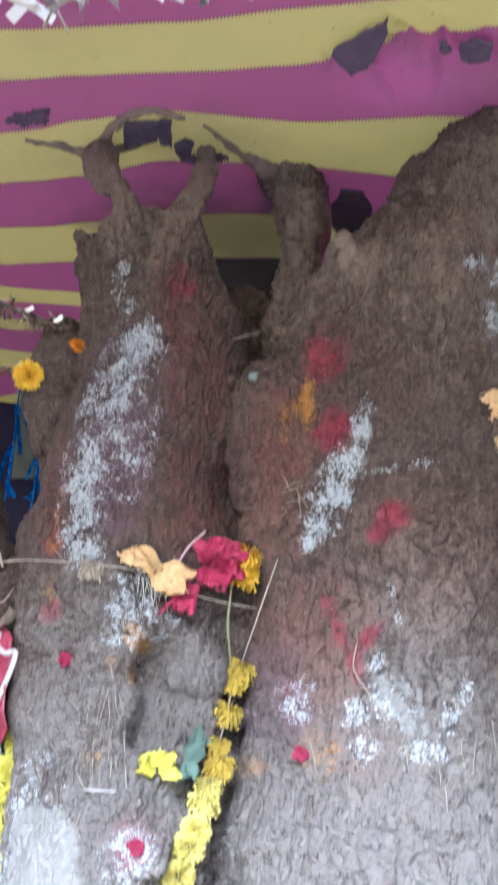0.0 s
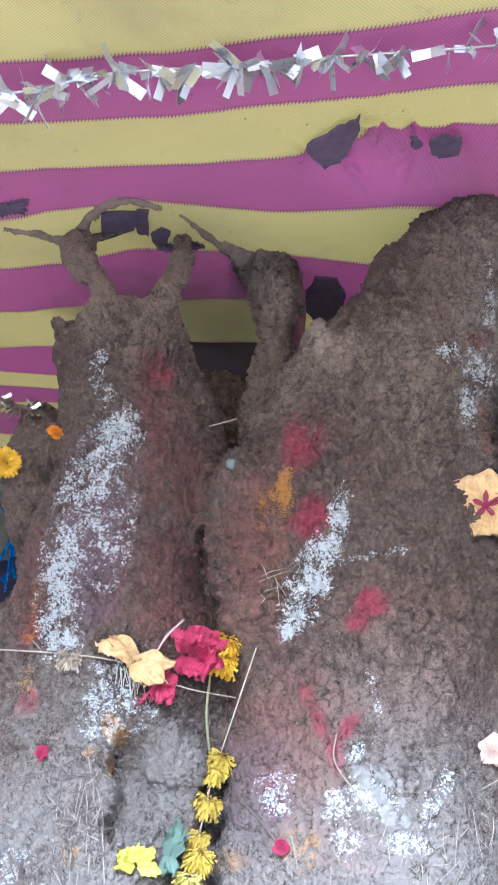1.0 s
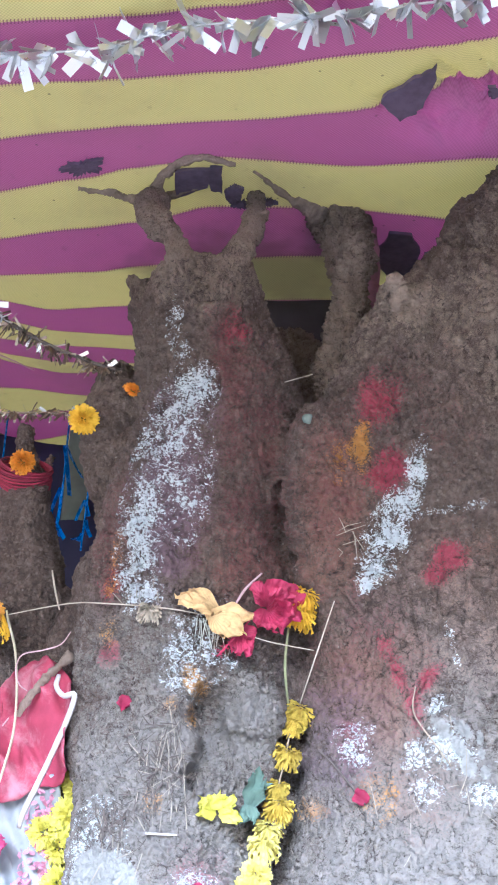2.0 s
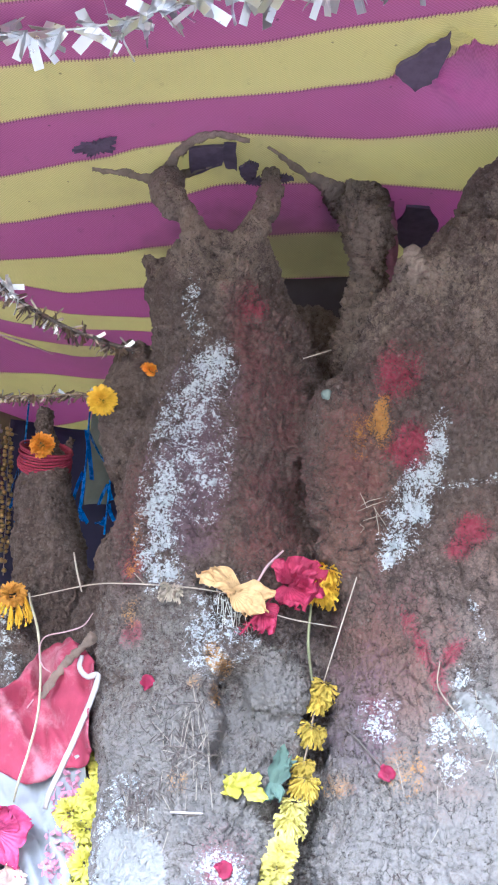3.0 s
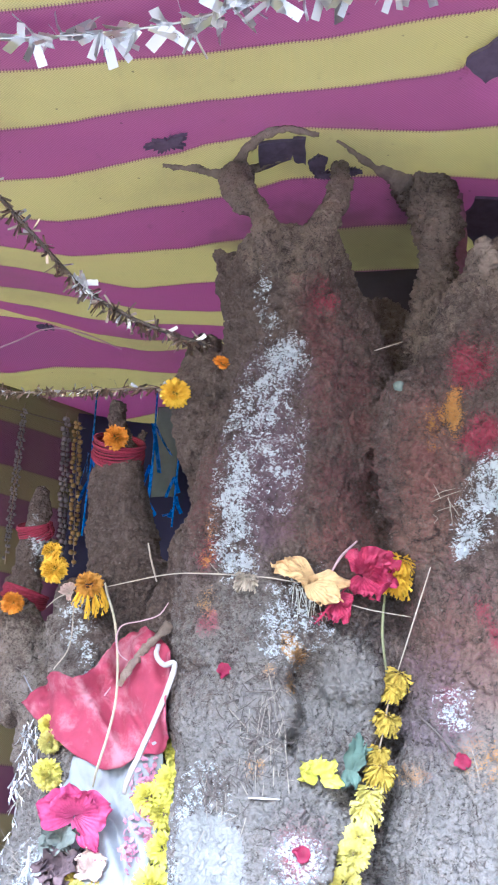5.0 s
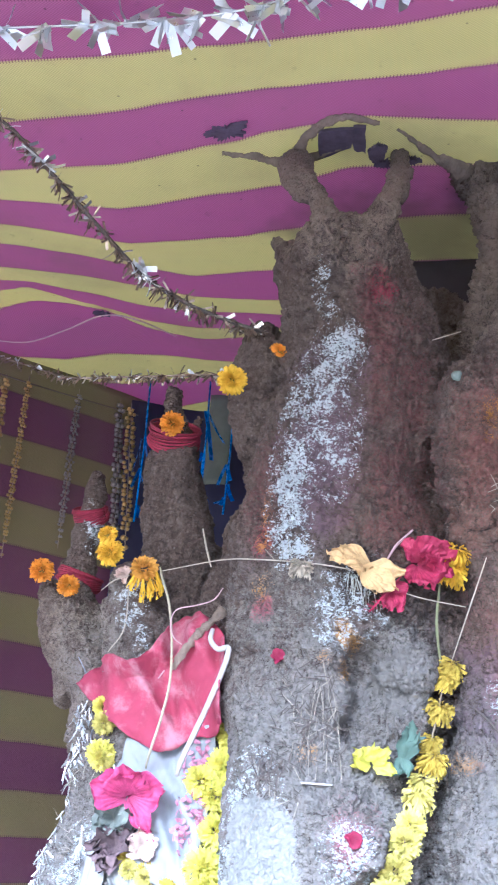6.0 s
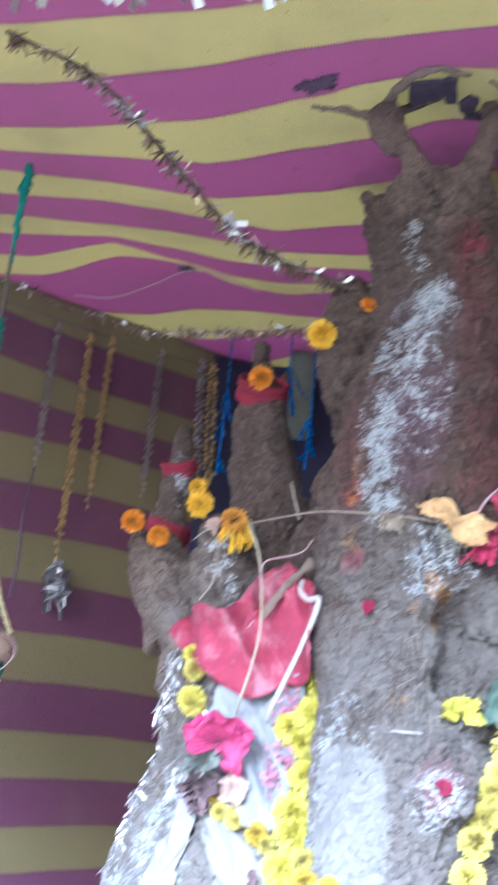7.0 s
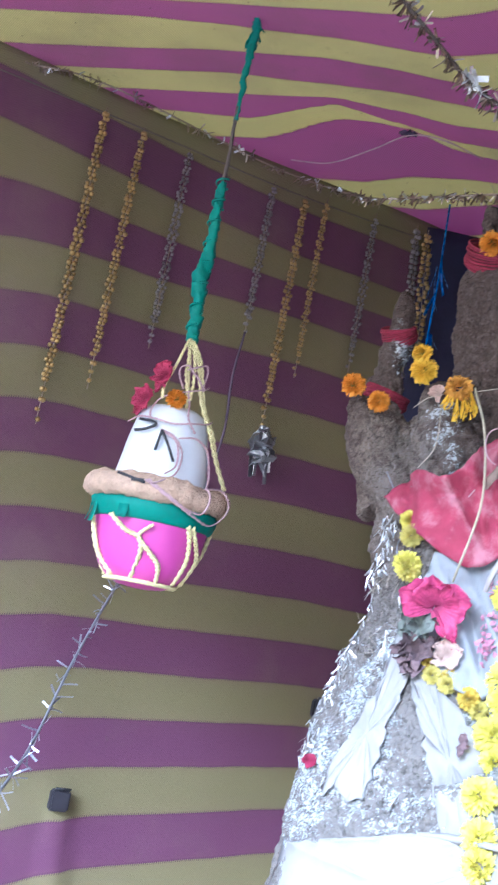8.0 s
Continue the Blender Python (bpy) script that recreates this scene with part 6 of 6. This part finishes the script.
# ---- loose flowers ----
for (x, y, z), way, r, label, seed in [
        ((-0.236, 1.890, 2.236), (0.1, -1, -0.1), 0.027, "full orange-yellow marigold stuck on the clay shoulder", 1),
        ((-0.353, 2.024, 2.196), (0.1, -1, 0.15), 0.024, "orange marigold under the red thread of a spire", 3),
        ((-0.428, 1.970, 1.930), (-0.2, -1, 0.2), 0.025, "golden marigold on the tip of a clay knob", 5),
        ((-0.436, 1.972, 1.962), (-0.3, -1, 0.5), 0.018, "small golden marigold above another on a clay knob", 11),
        ((-0.558, 2.025, 1.902), (-0.1, -1, 0.1), 0.023, "orange marigold on the outer clay knob", 7),
        ((-0.509, 2.035, 1.880), (0.1, -1, 0.0), 0.021, "orange marigold lying on the outer clay knob", 9)]:
    marigold((x, y, z), way, r, label, seed=seed, petals=GOLDEN if seed in (1, 5, 11) else MARIGOLD)
bald = thing("marigold", "half-bald drooping marigold with long hanging petals", "flower", group="loose flowers")
set_pose(bald, Matrix.Translation((-0.361, 1.952, 1.897)))
bm = bmesh.new()
for k in range(34):
    ang = radians(random.uniform(-150, 35))
    base = Vector((0.020 * math.cos(ang), random.uniform(-0.016, 0.004), 0.016 * math.sin(ang)))
    way = Vector((0.55 * math.cos(ang) + random.uniform(-0.2, 0.2), random.uniform(-0.35, 0.1), -0.9))
    m = Matrix.Translation(base) @ way.to_track_quat("X", "Z").to_matrix().to_4x4() @ Matrix.Rotation(random.uniform(-0.9, 0.9), 4, "X")
    petal_sheet(bm, m, random.uniform(0.018, 0.034) * (1.3 if math.cos(ang) > 0 else 0.8), random.uniform(0.0018, 0.0030), 0.0, -0.5, 0.010, 2, 5, 0.0)
part("petals", bm, GOLDEN, bald, "long limp yellow petals")
bm = bmesh.new()
pompon(bm, 0.025, 6, 0.2, 8)
bmesh.ops.transform(bm, verts=bm.verts, matrix=turned((0, -0.004, 0.004), (-0.1, -0.8, 0.55)))
part("disc", bm, plain("browned_petal", (0.52, 0.27, 0.03), 0.75, vary=0.4, scale=90), bald, "brownish bald dome")
wilted("faded_flower", (-0.395, 1.962, 1.892), (-0.2, -0.95, 0.2), 0.022, CREAM, "crumpled faded pink flower beside the drooping marigold",
       [(150, -20, 0.8, 0.4, (0, 0, 0)), (210, -25, 0.9, 0.36, (0, 0, 0)), (270, -15, 0.9, 0.34, (0.1, 0, 0.1)), (80, -20, 0.7, 0.4, (0, 0, 0))], seed=41, crumple=0.28)
torn = marigold((-0.156, on_clay(-0.156, 2.300)[0].y - 0.006, 2.300), (0.2, -0.8, 0.3), 0.017, "torn half of an orange marigold on the clay", seed=15, name="torn_marigold")
torn.scale = (0.62, 1.2, 1.0)

wilted("hibiscus", (0.086, 1.735, 1.892), (0.1, -0.95, 0.15), 0.05, CRIMSON, "wilting crimson hibiscus caught on a twine across the clay",
       [(10, -20, 1.15, 0.50, (0, 0.15, 0)), (50, -35, 0.9, 0.45, (0.1, 0.1, 0)), (-25, -15, 1.05, 0.5, (0.05, -0.05, 0.1)), (-70, -10, 0.85, 0.45, (0.15, -0.05, 0.05)), (150, -25, 0.75, 0.4, (0.1, 0.15, 0.05)), (-110, 5, 0.6, 0.4, (0.0, -0.1, 0.1)), (95, -50, 0.6, 0.4, (0.4, 0.1, 0.1)), (40, -60, 0.6, 0.4, (0.45, -0.2, 0.15)), (200, -40, 0.5, 0.35, (0.5, 0.0, 0.2))], seed=2, crumple=0.30)
wilted("fallen_petal", (0.050, 1.722, 1.853), (0.1, -0.95, -0.1), 0.045, CRIMSON, "limp crimson petals with a stamen tuft hanging from the twine",
       [(-72, -10, 0.85, 0.34, (0.05, 0, 0)), (-98, -20, 0.8, 0.30, (-0.05, -0.1, 0)), (-50, -15, 0.5, 0.28, (0.1, 0.1, 0.1))], seed=6, tuft=((0.35, 0.45, 0.2), (-0.75, -0.95, 0.25)))
p, nrm = on_clay(-0.004, 1.884, 0.020)
wilted("dried_flower", p, (0.0, -0.9, 0.35), 0.048, TAN_PETAL, "folded dried tan flower lying on the clay above the twig",
       [(172, -10, 1.35, 0.32, (0, 0.05, 0)), (157, -18, 1.05, 0.34, (0.05, 0.05, 0.05)), (185, -14, 0.8, 0.30, (0.1, -0.05, 0.08)), (-95, -15, 0.40, 0.30, (-0.1, 0.0, 0.1))], seed=7, crumple=0.15)
wilted("dried_flower", (0.004, p.y - 0.010, 1.870), (0.05, -0.95, 0.1), 0.048, TAN_PETAL, "dried tan flower with ruffled petals hanging beside the hibiscus",
       [(-4, -10, 1.35, 0.34, (0, 0.05, 0)), (-32, -8, 1.25, 0.42, (0, 0, 0.06)), (-56, -10, 0.95, 0.30, (0.0, 0.0, 0.10))], seed=8, crumple=0.13)
cord("pistil_stalk", [(0.040, 1.745, 1.895), (0.055, 1.735, 1.920), (0.078, 1.735, 1.945)], 0.0020, PINK_ROPE, "fallen pink hibiscus pistil lying on the clay", "pistil")
droopy = thing("marigold", "limp orange marigold in two tiers behind the hibiscus", "flower", group="loose flowers")
set_pose(droopy, turned((0.140, 1.742, 1.896), (0.25, -0.25, 1), 30))
for dz, size, mat in ((0.012, 0.026, GOLDEN), (-0.016, 0.029, GOLDEN)):
    bm = bmesh.new()
    skirt(bm, size, int(size * 1000))
    bmesh.ops.translate(bm, verts=bm.verts, vec=(0, 0, dz))
    part("petals", bm, mat, droopy)
p, nrm = on_clay(-0.336, 1.524)
wilted("hibiscus", (-0.336, p.y - 0.050, 1.526), (0.15, -0.9, -0.15), 0.060, MAGENTA, "limp magenta hibiscus hanging below the red cloth",
       [(18, -12, 1.05, 0.52, (0, 0, 0)), (62, -38, 0.85, 0.50, (0, 0.05, -0.05)), (112, -24, 0.95, 0.52, (0, 0, 0.08)), (165, -10, 1.05, 0.52, (0, 0, 0)), (-48, -8, 1.05, 0.26, (0, -0.1, 0.1))], seed=9, tuft=((0.0, -0.05, 0.2), (0.65, -0.95, 0.15)), crumple=0.10)
p, nrm = on_clay(0.546, 2.160, 0.014)
hibiscus("faded_hibiscus", p, (-0.1, -1, -0.1), 0.060, TAN_PETAL, "faded peach hibiscus with a dark heart on the clay", roll=90, heart=DEEP_HEART, seed=4, droop=0.4)
p, nrm = on_clay(0.533, 1.757, 0.012)
hibiscus("faded_flower", p, (0, -1, 0.1), 0.026, CREAM, "small cream flower on the clay", roll=20, seed=14)
p, nrm = on_clay(0.028, 1.597, 0.012)
wilted("yellow_flower", p, (-0.1, -1, 0.2), 0.038, LEMON_PETAL, "folded bright yellow flower in the cleft",
       [(198, -24, 0.75, 0.30, (0, 0.05, 0)), (158, -34, 0.80, 0.36, (0, 0.1, 0)), (118, -42, 0.72, 0.36, (0, 0.1, 0.05)), (76, -36, 0.70, 0.36, (0.1, 0.1, 0)), (34, -26, 0.80, 0.34, (0.1, 0.05, 0.05)), (-22, -16, 0.92, 0.30, (0.15, 0, 0.05)), (100, -20, 0.5, 0.3, (0.05, 0.1, 0.15))], seed=12, crumple=0.26)
p, nrm = on_clay(0.074, 1.620)
wilted("dried_leaf", (0.074, p.y - 0.035, 1.605), (0.1, -1, 0.1), 0.042, GREY_LEAF, "withered grey-green leaf beside the yellow flower",
       [(75, -10, 1.2, 0.30, (0, 0, 0)), (60, -20, 1.0, 0.24, (0.1, -0.1, 0.08)), (-100, -15, 0.7, 0.26, (0, 0, 0)), (-75, -5, 0.6, 0.2, (0.1, 0, 0.1))], seed=22, crumple=0.24)
for x, z, n, mat, label in ((-0.356, 1.488, 8, DARK_LEAF, "folded grey-green leaves under the magenta hibiscus"), (-0.352, 1.448, 16, BROWN_FLOWER, "bunch of brown dried flowers on the scarf")):
    p = on_clay(x, z)[0] - Vector((0, 0.034 if mat is DARK_LEAF else 0.02, 0))
    bm = bmesh.new()
    for k in range(n):
        petal_sheet(bm, Matrix.Rotation(random.uniform(0, 6.3), 4, "Z") @ Matrix.Rotation(random.uniform(-0.9, -0.1), 4, "Y"), random.uniform(0.03, 0.05), random.uniform(0.010, 0.018), 0.3, -0.8, 0.016, 6, 8, 0.12, 0.28)
    leaf = new("dried_leaf", mesh_of("dried_leaf", bm, mat, True))
    set_pose(leaf, turned(p, (0, -1, 0.2)))
    tagged(leaf, label, "leaf")
p, nrm = on_clay(-0.305, 1.455)
wilted("faded_flower", (-0.305, p.y - 0.03, 1.455), (0.1, -1, 0.1), 0.032, CREAM, "crumpled cream flower on the scarf",
       [(20, -20, 0.8, 0.4, (0, 0, 0)), (90, -25, 0.9, 0.4, (0, 0, 0)), (160, -20, 0.8, 0.4, (0, 0, 0.1)), (230, -10, 0.9, 0.4, (0, 0, 0)), (-60, -15, 0.9, 0.4, (0, 0, 0.1))], seed=17, crumple=0.26)
for x, z in ((-0.113, 1.731), (0.227, 1.617), (0.003, 1.487), (-0.50, 1.245)):
    p, nrm = on_clay(x, z, 0.010)
    bm = bmesh.new()
    petal_sheet(bm, Matrix.Translation((-0.010, 0, 0)), 0.023, 0.012, 0.1, 0.5, 0.007, 6, 6, 0.2, 0.25)
    leaf = new("rose_petal", mesh_of("rose_petal", bm, CRIMSON, True))
    set_pose(leaf, turned(p, (0.1, -1, 0.1), random.uniform(0, 360)))
    leaf.modifiers.new("thickness", "SOLIDIFY").thickness = 0.0012
    tagged(leaf, "single crimson petal stuck to the clay", "petal", group="rose petals")

# ---- threads, twine, twigs ----
def thread_band(at, way, radius, turns, height, label):
    ob = thing("red_thread", label, "thread", group="red threads")
    set_pose(ob, turned(at, way))
    for k in range(turns * 2):
        bm = bmesh.new()
        z = height * (k / (turns * 2 - 1) - 0.5)
        r = radius * random.uniform(0.96, 1.05)
        tube(bm, [(r * math.cos(a), r * math.sin(a), z + 0.005 * math.sin(a + 0.4 * k), 0.0025) for a in np.linspace(0, 2 * math.pi, 33)], 5, 1, 0.15)
        part("winding", bm, RED_THREAD, ob)
    return ob


thread_band((-0.354, 2.078, 2.192), (0.12, -0.62, 0.75), 0.047, 5, 0.034, "red thread wound round the tip of a clay spire")
thread_band((-0.524, 2.222, 2.062), (-0.25, -0.5, 0.8), 0.033, 5, 0.028, "red thread wound round a thin clay spire")
thread_band((-0.523, 2.190, 1.925), (0.25, -0.2, 1), 0.042, 6, 0.022, "red thread wound between two clay knobs")

cord("twine", [Vector((-0.328, 1.935, 1.897)), Vector((-0.225, 1.855, 1.904))] + laid([(-0.155, 1.894), (-0.066, 1.881), (-0.006, 1.878)], 0.008), 0.0011, TWIG, "pale straw twig laid across the clay", "twig")
cord("twine", laid([(0.052, 1.846)], 0.01) + [Vector((0.10, 1.75, 1.843)), Vector((0.165, 1.765, 1.838))], 0.0010, TWIG, "pale twig bridging the cleft", "twig")
cord("twig", [Vector((0.188, 1.715, 1.905)), Vector((0.168, 1.730, 1.835)), Vector((0.146, 1.760, 1.755))], 0.0011, TWIG, "pale dry twig leaning in the cleft", "twig")
cord("flower_stem", [Vector((0.124, 1.755, 1.870)), Vector((0.122, 1.765, 1.81)), Vector((0.132, 1.785, 1.750))], 0.0023, GREEN_STEM, "green flower stem hanging in the cleft", "stem")
cord("twig", [Vector((0.090, 1.84, 2.306)), Vector((0.152, 1.82, 2.322))], 0.0012, TWIG, "short pale twig stuck between the spires", "twig")
cord("stem", [(-0.334, 1.945, 1.905), (-0.326, 1.93, 1.883), (-0.307, 1.91, 1.836), (-0.293, 1.89, 1.768), (-0.288, 1.875, 1.702), (-0.295, 1.87, 1.647), (-0.306, 1.87, 1.598), (-0.315, 1.90, 1.57)], 0.0022, PALE_STEM, "long pale flower stem hanging over the red cloth", "stem")
cord("stem", laid([(-0.385, 1.87), (-0.392, 1.80), (-0.402, 1.755)], 0.010), 0.0012, TWIG, "thin pale stem on the clay knob", "stem")
cord("cord", [(-0.215, 1.86, 1.86), (-0.229, 1.86, 1.839), (-0.257, 1.87, 1.83), (-0.290, 1.88, 1.822), (-0.297, 1.88, 1.798), (-0.289, 1.88, 1.776), (-0.276, 1.885, 1.767)], 0.0011, PINK_ROPE, "thin pink cord looped over the red cloth", "cord")
cord("cord", laid([(-0.285, 1.760), (-0.300, 1.735), (-0.335, 1.715)], 0.030), 0.0012, PINK_ROPE, "thin pink cord end on the red cloth", "cord")
cord("white_tape", [(-0.223, 1.834, 1.788), (-0.224, 1.824, 1.768), (-0.21, 1.814, 1.753), (-0.193, 1.804, 1.754), (-0.199, 1.804, 1.72), (-0.218, 1.814, 1.667), (-0.237, 1.824, 1.619), (-0.252, 1.834, 1.584), (-0.26, 1.859, 1.56)], 0.0046, WHITE_TAPE, "white tape hanging beside the red cloth", "tape", flat=0.28)
tunnel("clay_ridge", [(-0.21, 1.89, 1.83, 0.009), (-0.224, 1.888, 1.817, 0.008), (-0.250, 1.886, 1.788, 0.006), (-0.274, 1.888, 1.754, 0.005), (-0.290, 1.90, 1.728, 0.004)], "ridge of clay over the red cloth")
cord("twine", [Vector((-0.436, 1.975, 1.864)), Vector((-0.412, 1.958, 1.880)), Vector((-0.386, 1.950, 1.888))], 0.0010, TWIG, "thin thread between two clay knobs", "twine")
cord("tinsel_thread", laid([(-0.468, 1.745), (-0.445, 1.72), (-0.425, 1.68), (-0.415, 1.63), (-0.410, 1.59)], 0.014), 0.0014, GREY_TINSEL, "silvery thread hanging by the red cloth", "thread")
cord("ceiling_thread", [(-1.033, 2.955, 2.742), (-0.915, 2.938, 2.735), (-0.783, 2.840, 2.738), (-0.675, 2.750, 2.742), (-0.587, 2.765, 2.742), (-0.493, 2.863, 2.744)], 0.0022, PINK_ROPE, "thin pale thread across the ceiling cloth", "thread")
bm = bmesh.new()
bmesh.ops.create_icosphere(bm, subdivisions=3, radius=0.0095)
for v in bm.verts:
    v.co = Vector((v.co.x, v.co.y * 0.8, v.co.z * 1.1)) + 0.004 * noise.noise_vector(v.co * 60)
pebble = new("pebble", mesh_of("pebble", bm, PALE_STONE, True))
pebble.location = on_clay(0.138, 2.204, 0.004)[0]
tagged(pebble, "small pale greenish stone lodged in the cleft", "stone")

cord("twig", [(-0.272, 1.99, 1.990), (-0.262, 1.975, 1.955), (-0.248, 1.955, 1.915)], 0.0019, TWIG, "grey dry twig standing between two spires", "twig")
cord("twig", [on_clay(-0.044, 1.572, 0.016)[0] + Vector((k, 0, 0.001 * k)) for k in (-0.022, 0.0, 0.022)], 0.0018, WHITE_TAPE, "short white stick lying on the clay", "twig")
cord("root", laid([(0.165, 1.705), (0.195, 1.665), (0.235, 1.610)], 0.004), 0.0019, DARK_STEM, "thin brown root on the clay", "root")
cord("root", laid([(0.300, 1.775), (0.298, 1.735), (0.318, 1.700), (0.345, 1.668)], 0.004), 0.0011, CORD, "thin brownish root on the clay", "root")
p, nrm = on_clay(-0.093, 1.868, 0.008)
bm = bmesh.new()
skirt(bm, 0.020, 31)
tuft = new("dried_tuft", mesh_of("dried_tuft", bm, plain("dry_brown_petal", (0.50, 0.43, 0.33), 0.9, vary=0.4, scale=90), True))
set_pose(tuft, turned(p, (0.1, -0.3, 1)))
tagged(tuft, "small dried flower tuft hanging below the twig", "flower")
bm = bmesh.new()
for k in range(13):
    a = on_clay(0.012, 1.868, 0.016)[0] + Vector((0.0028 * (k - 6), 0, random.uniform(-0.004, 0.004)))
    c_ = a + Vector((random.uniform(-0.006, 0.014), random.uniform(-0.002, 0.006), -random.uniform(0.028, 0.050)))
    tube(bm, smooth_line([(*a, 0.0007), (*((a + c_) / 2 + Vector((random.uniform(-0.003, 0.003), -0.003, 0))), 0.0007), (*c_, 0.0004)], 4), 4)
tagged(new("grass_fringe", mesh_of("grass_fringe", bm, plain("pale_dry_grass", (0.52, 0.53, 0.47), 0.8, scale=80), True)), "fringe of pale dry grass hanging from the dried flower", "grass", kind="stuff")

# straw and crumbs
bm = bmesh.new()
for cx, cz, sx, sz, n in [(-0.05, 1.65, 0.045, 0.06, 36), (-0.12, 1.55, 0.05, 0.05, 24), (-0.01, 1.62, 0.04, 0.04, 14), (0.20, 2.0, 0.03, 0.02, 6), (0.35, 1.66, 0.04, 0.06, 22), (0.42, 1.62, 0.05, 0.05, 26), (0.53, 1.66, 0.03, 0.06, 22), (-0.45, 1.50, 0.03, 0.10, 40),
                          (-0.40, 1.30, 0.06, 0.06, 16), (-0.10, 1.90, 0.03, 0.02, 12), (0.02, 1.83, 0.02, 0.02, 10), (0.27, 1.62, 0.05, 0.05, 10)]:
    for k in range(n // 2):
        x, z = random.gauss(cx, sx * 0.6), random.gauss(cz, sz * 0.6)
        p, nrm = on_clay(x, z, 0.004)
        way = Vector((random.gauss(0, 0.35), random.gauss(0, 0.15), random.gauss(0, 1.0))).normalized() * random.uniform(0.006, 0.024)
        r = random.uniform(0.0003, 0.0007)
        tube(bm, [(*(p - way), r), (*(p + Vector((0, -0.003, 0))), r * 1.2), (*(p + way), r * 0.7)], 4)
for x0, z0, x1, z1 in ((-0.050, 1.705, -0.064, 1.612), (-0.045, 1.690, -0.052, 1.640), (-0.034, 1.700, -0.030, 1.655), (-0.026, 1.690, -0.030, 1.640), (-0.036, 1.650, -0.040, 1.595), (-0.030, 1.710, -0.060, 1.690), (-0.045, 1.69, -0.036, 1.64),
                       (0.185, 2.000, 0.232, 2.018), (0.190, 2.006, 0.225, 2.022), (0.196, 1.990, 0.228, 1.996), (0.205, 2.012, 0.210, 1.985), (0.186, 1.980, 0.190, 1.965), (0.46, 1.66, 0.455, 1.60), (0.49, 1.68, 0.50, 1.61), (0.44, 1.65, 0.445, 1.615)):
    a, b_ = on_clay(x0, z0, 0.006)[0], on_clay(x1, z1, 0.006)[0]
    tube(bm, [(*a, 0.0004), (*((a + b_) / 2 + Vector((random.uniform(-0.006, 0.006), -0.004, 0))), 0.0006), (*b_, 0.0004)], 5)
tagged(new("dry_straw", mesh_of("dry_straw", bm, STRAW)), "scattered bits of dry straw on the clay", "straw", kind="stuff")
bm = bmesh.new()
for k in range(170):
    p, nrm = on_clay(random.gauss(-0.058, 0.026), random.gauss(1.655, 0.034), 0.003) if k < 110 else on_clay(random.gauss(-0.113, 0.016), random.gauss(1.572, 0.014), 0.003)
    way = Vector((random.gauss(0, 0.6), random.gauss(0, 0.3), random.gauss(0, 0.9))).normalized() * random.uniform(0.005, 0.018)
    r = random.uniform(0.0004, 0.0010)
    tube(bm, [(*(p - way), r), (*(p + Vector((random.uniform(-0.004, 0.004), -0.005, 0))), r * 1.2), (*(p + way), r * 0.7)], 4)
tagged(new("dry_roots", mesh_of("dry_roots", bm, DARK_STEM)), "tangle of dark dry rootlets on the ashy clay", "roots", kind="stuff")
bm = bmesh.new()
for k in range(260):
    z = random.uniform(1.24, 1.68)
    x = -0.455 - 0.20 * max(0, 1.60 - z) + random.uniform(-0.012, 0.015)
    p, nrm = on_clay(x, z, 0.006)
    m = Matrix.Translation(p) @ Matrix.Rotation(random.uniform(0.6, 2.2), 4, "Y") @ Matrix.Rotation(random.uniform(0, 6), 4, "X")
    slab(bm, m, random.uniform(0.008, 0.026), random.uniform(0.0012, 0.0030), 0.0004, 0.004)
tagged(new("tinsel_scraps", mesh_of("tinsel_scraps", bm, SILVER)), "scraps of silver tinsel clinging to the clay", "tinsel", kind="stuff")
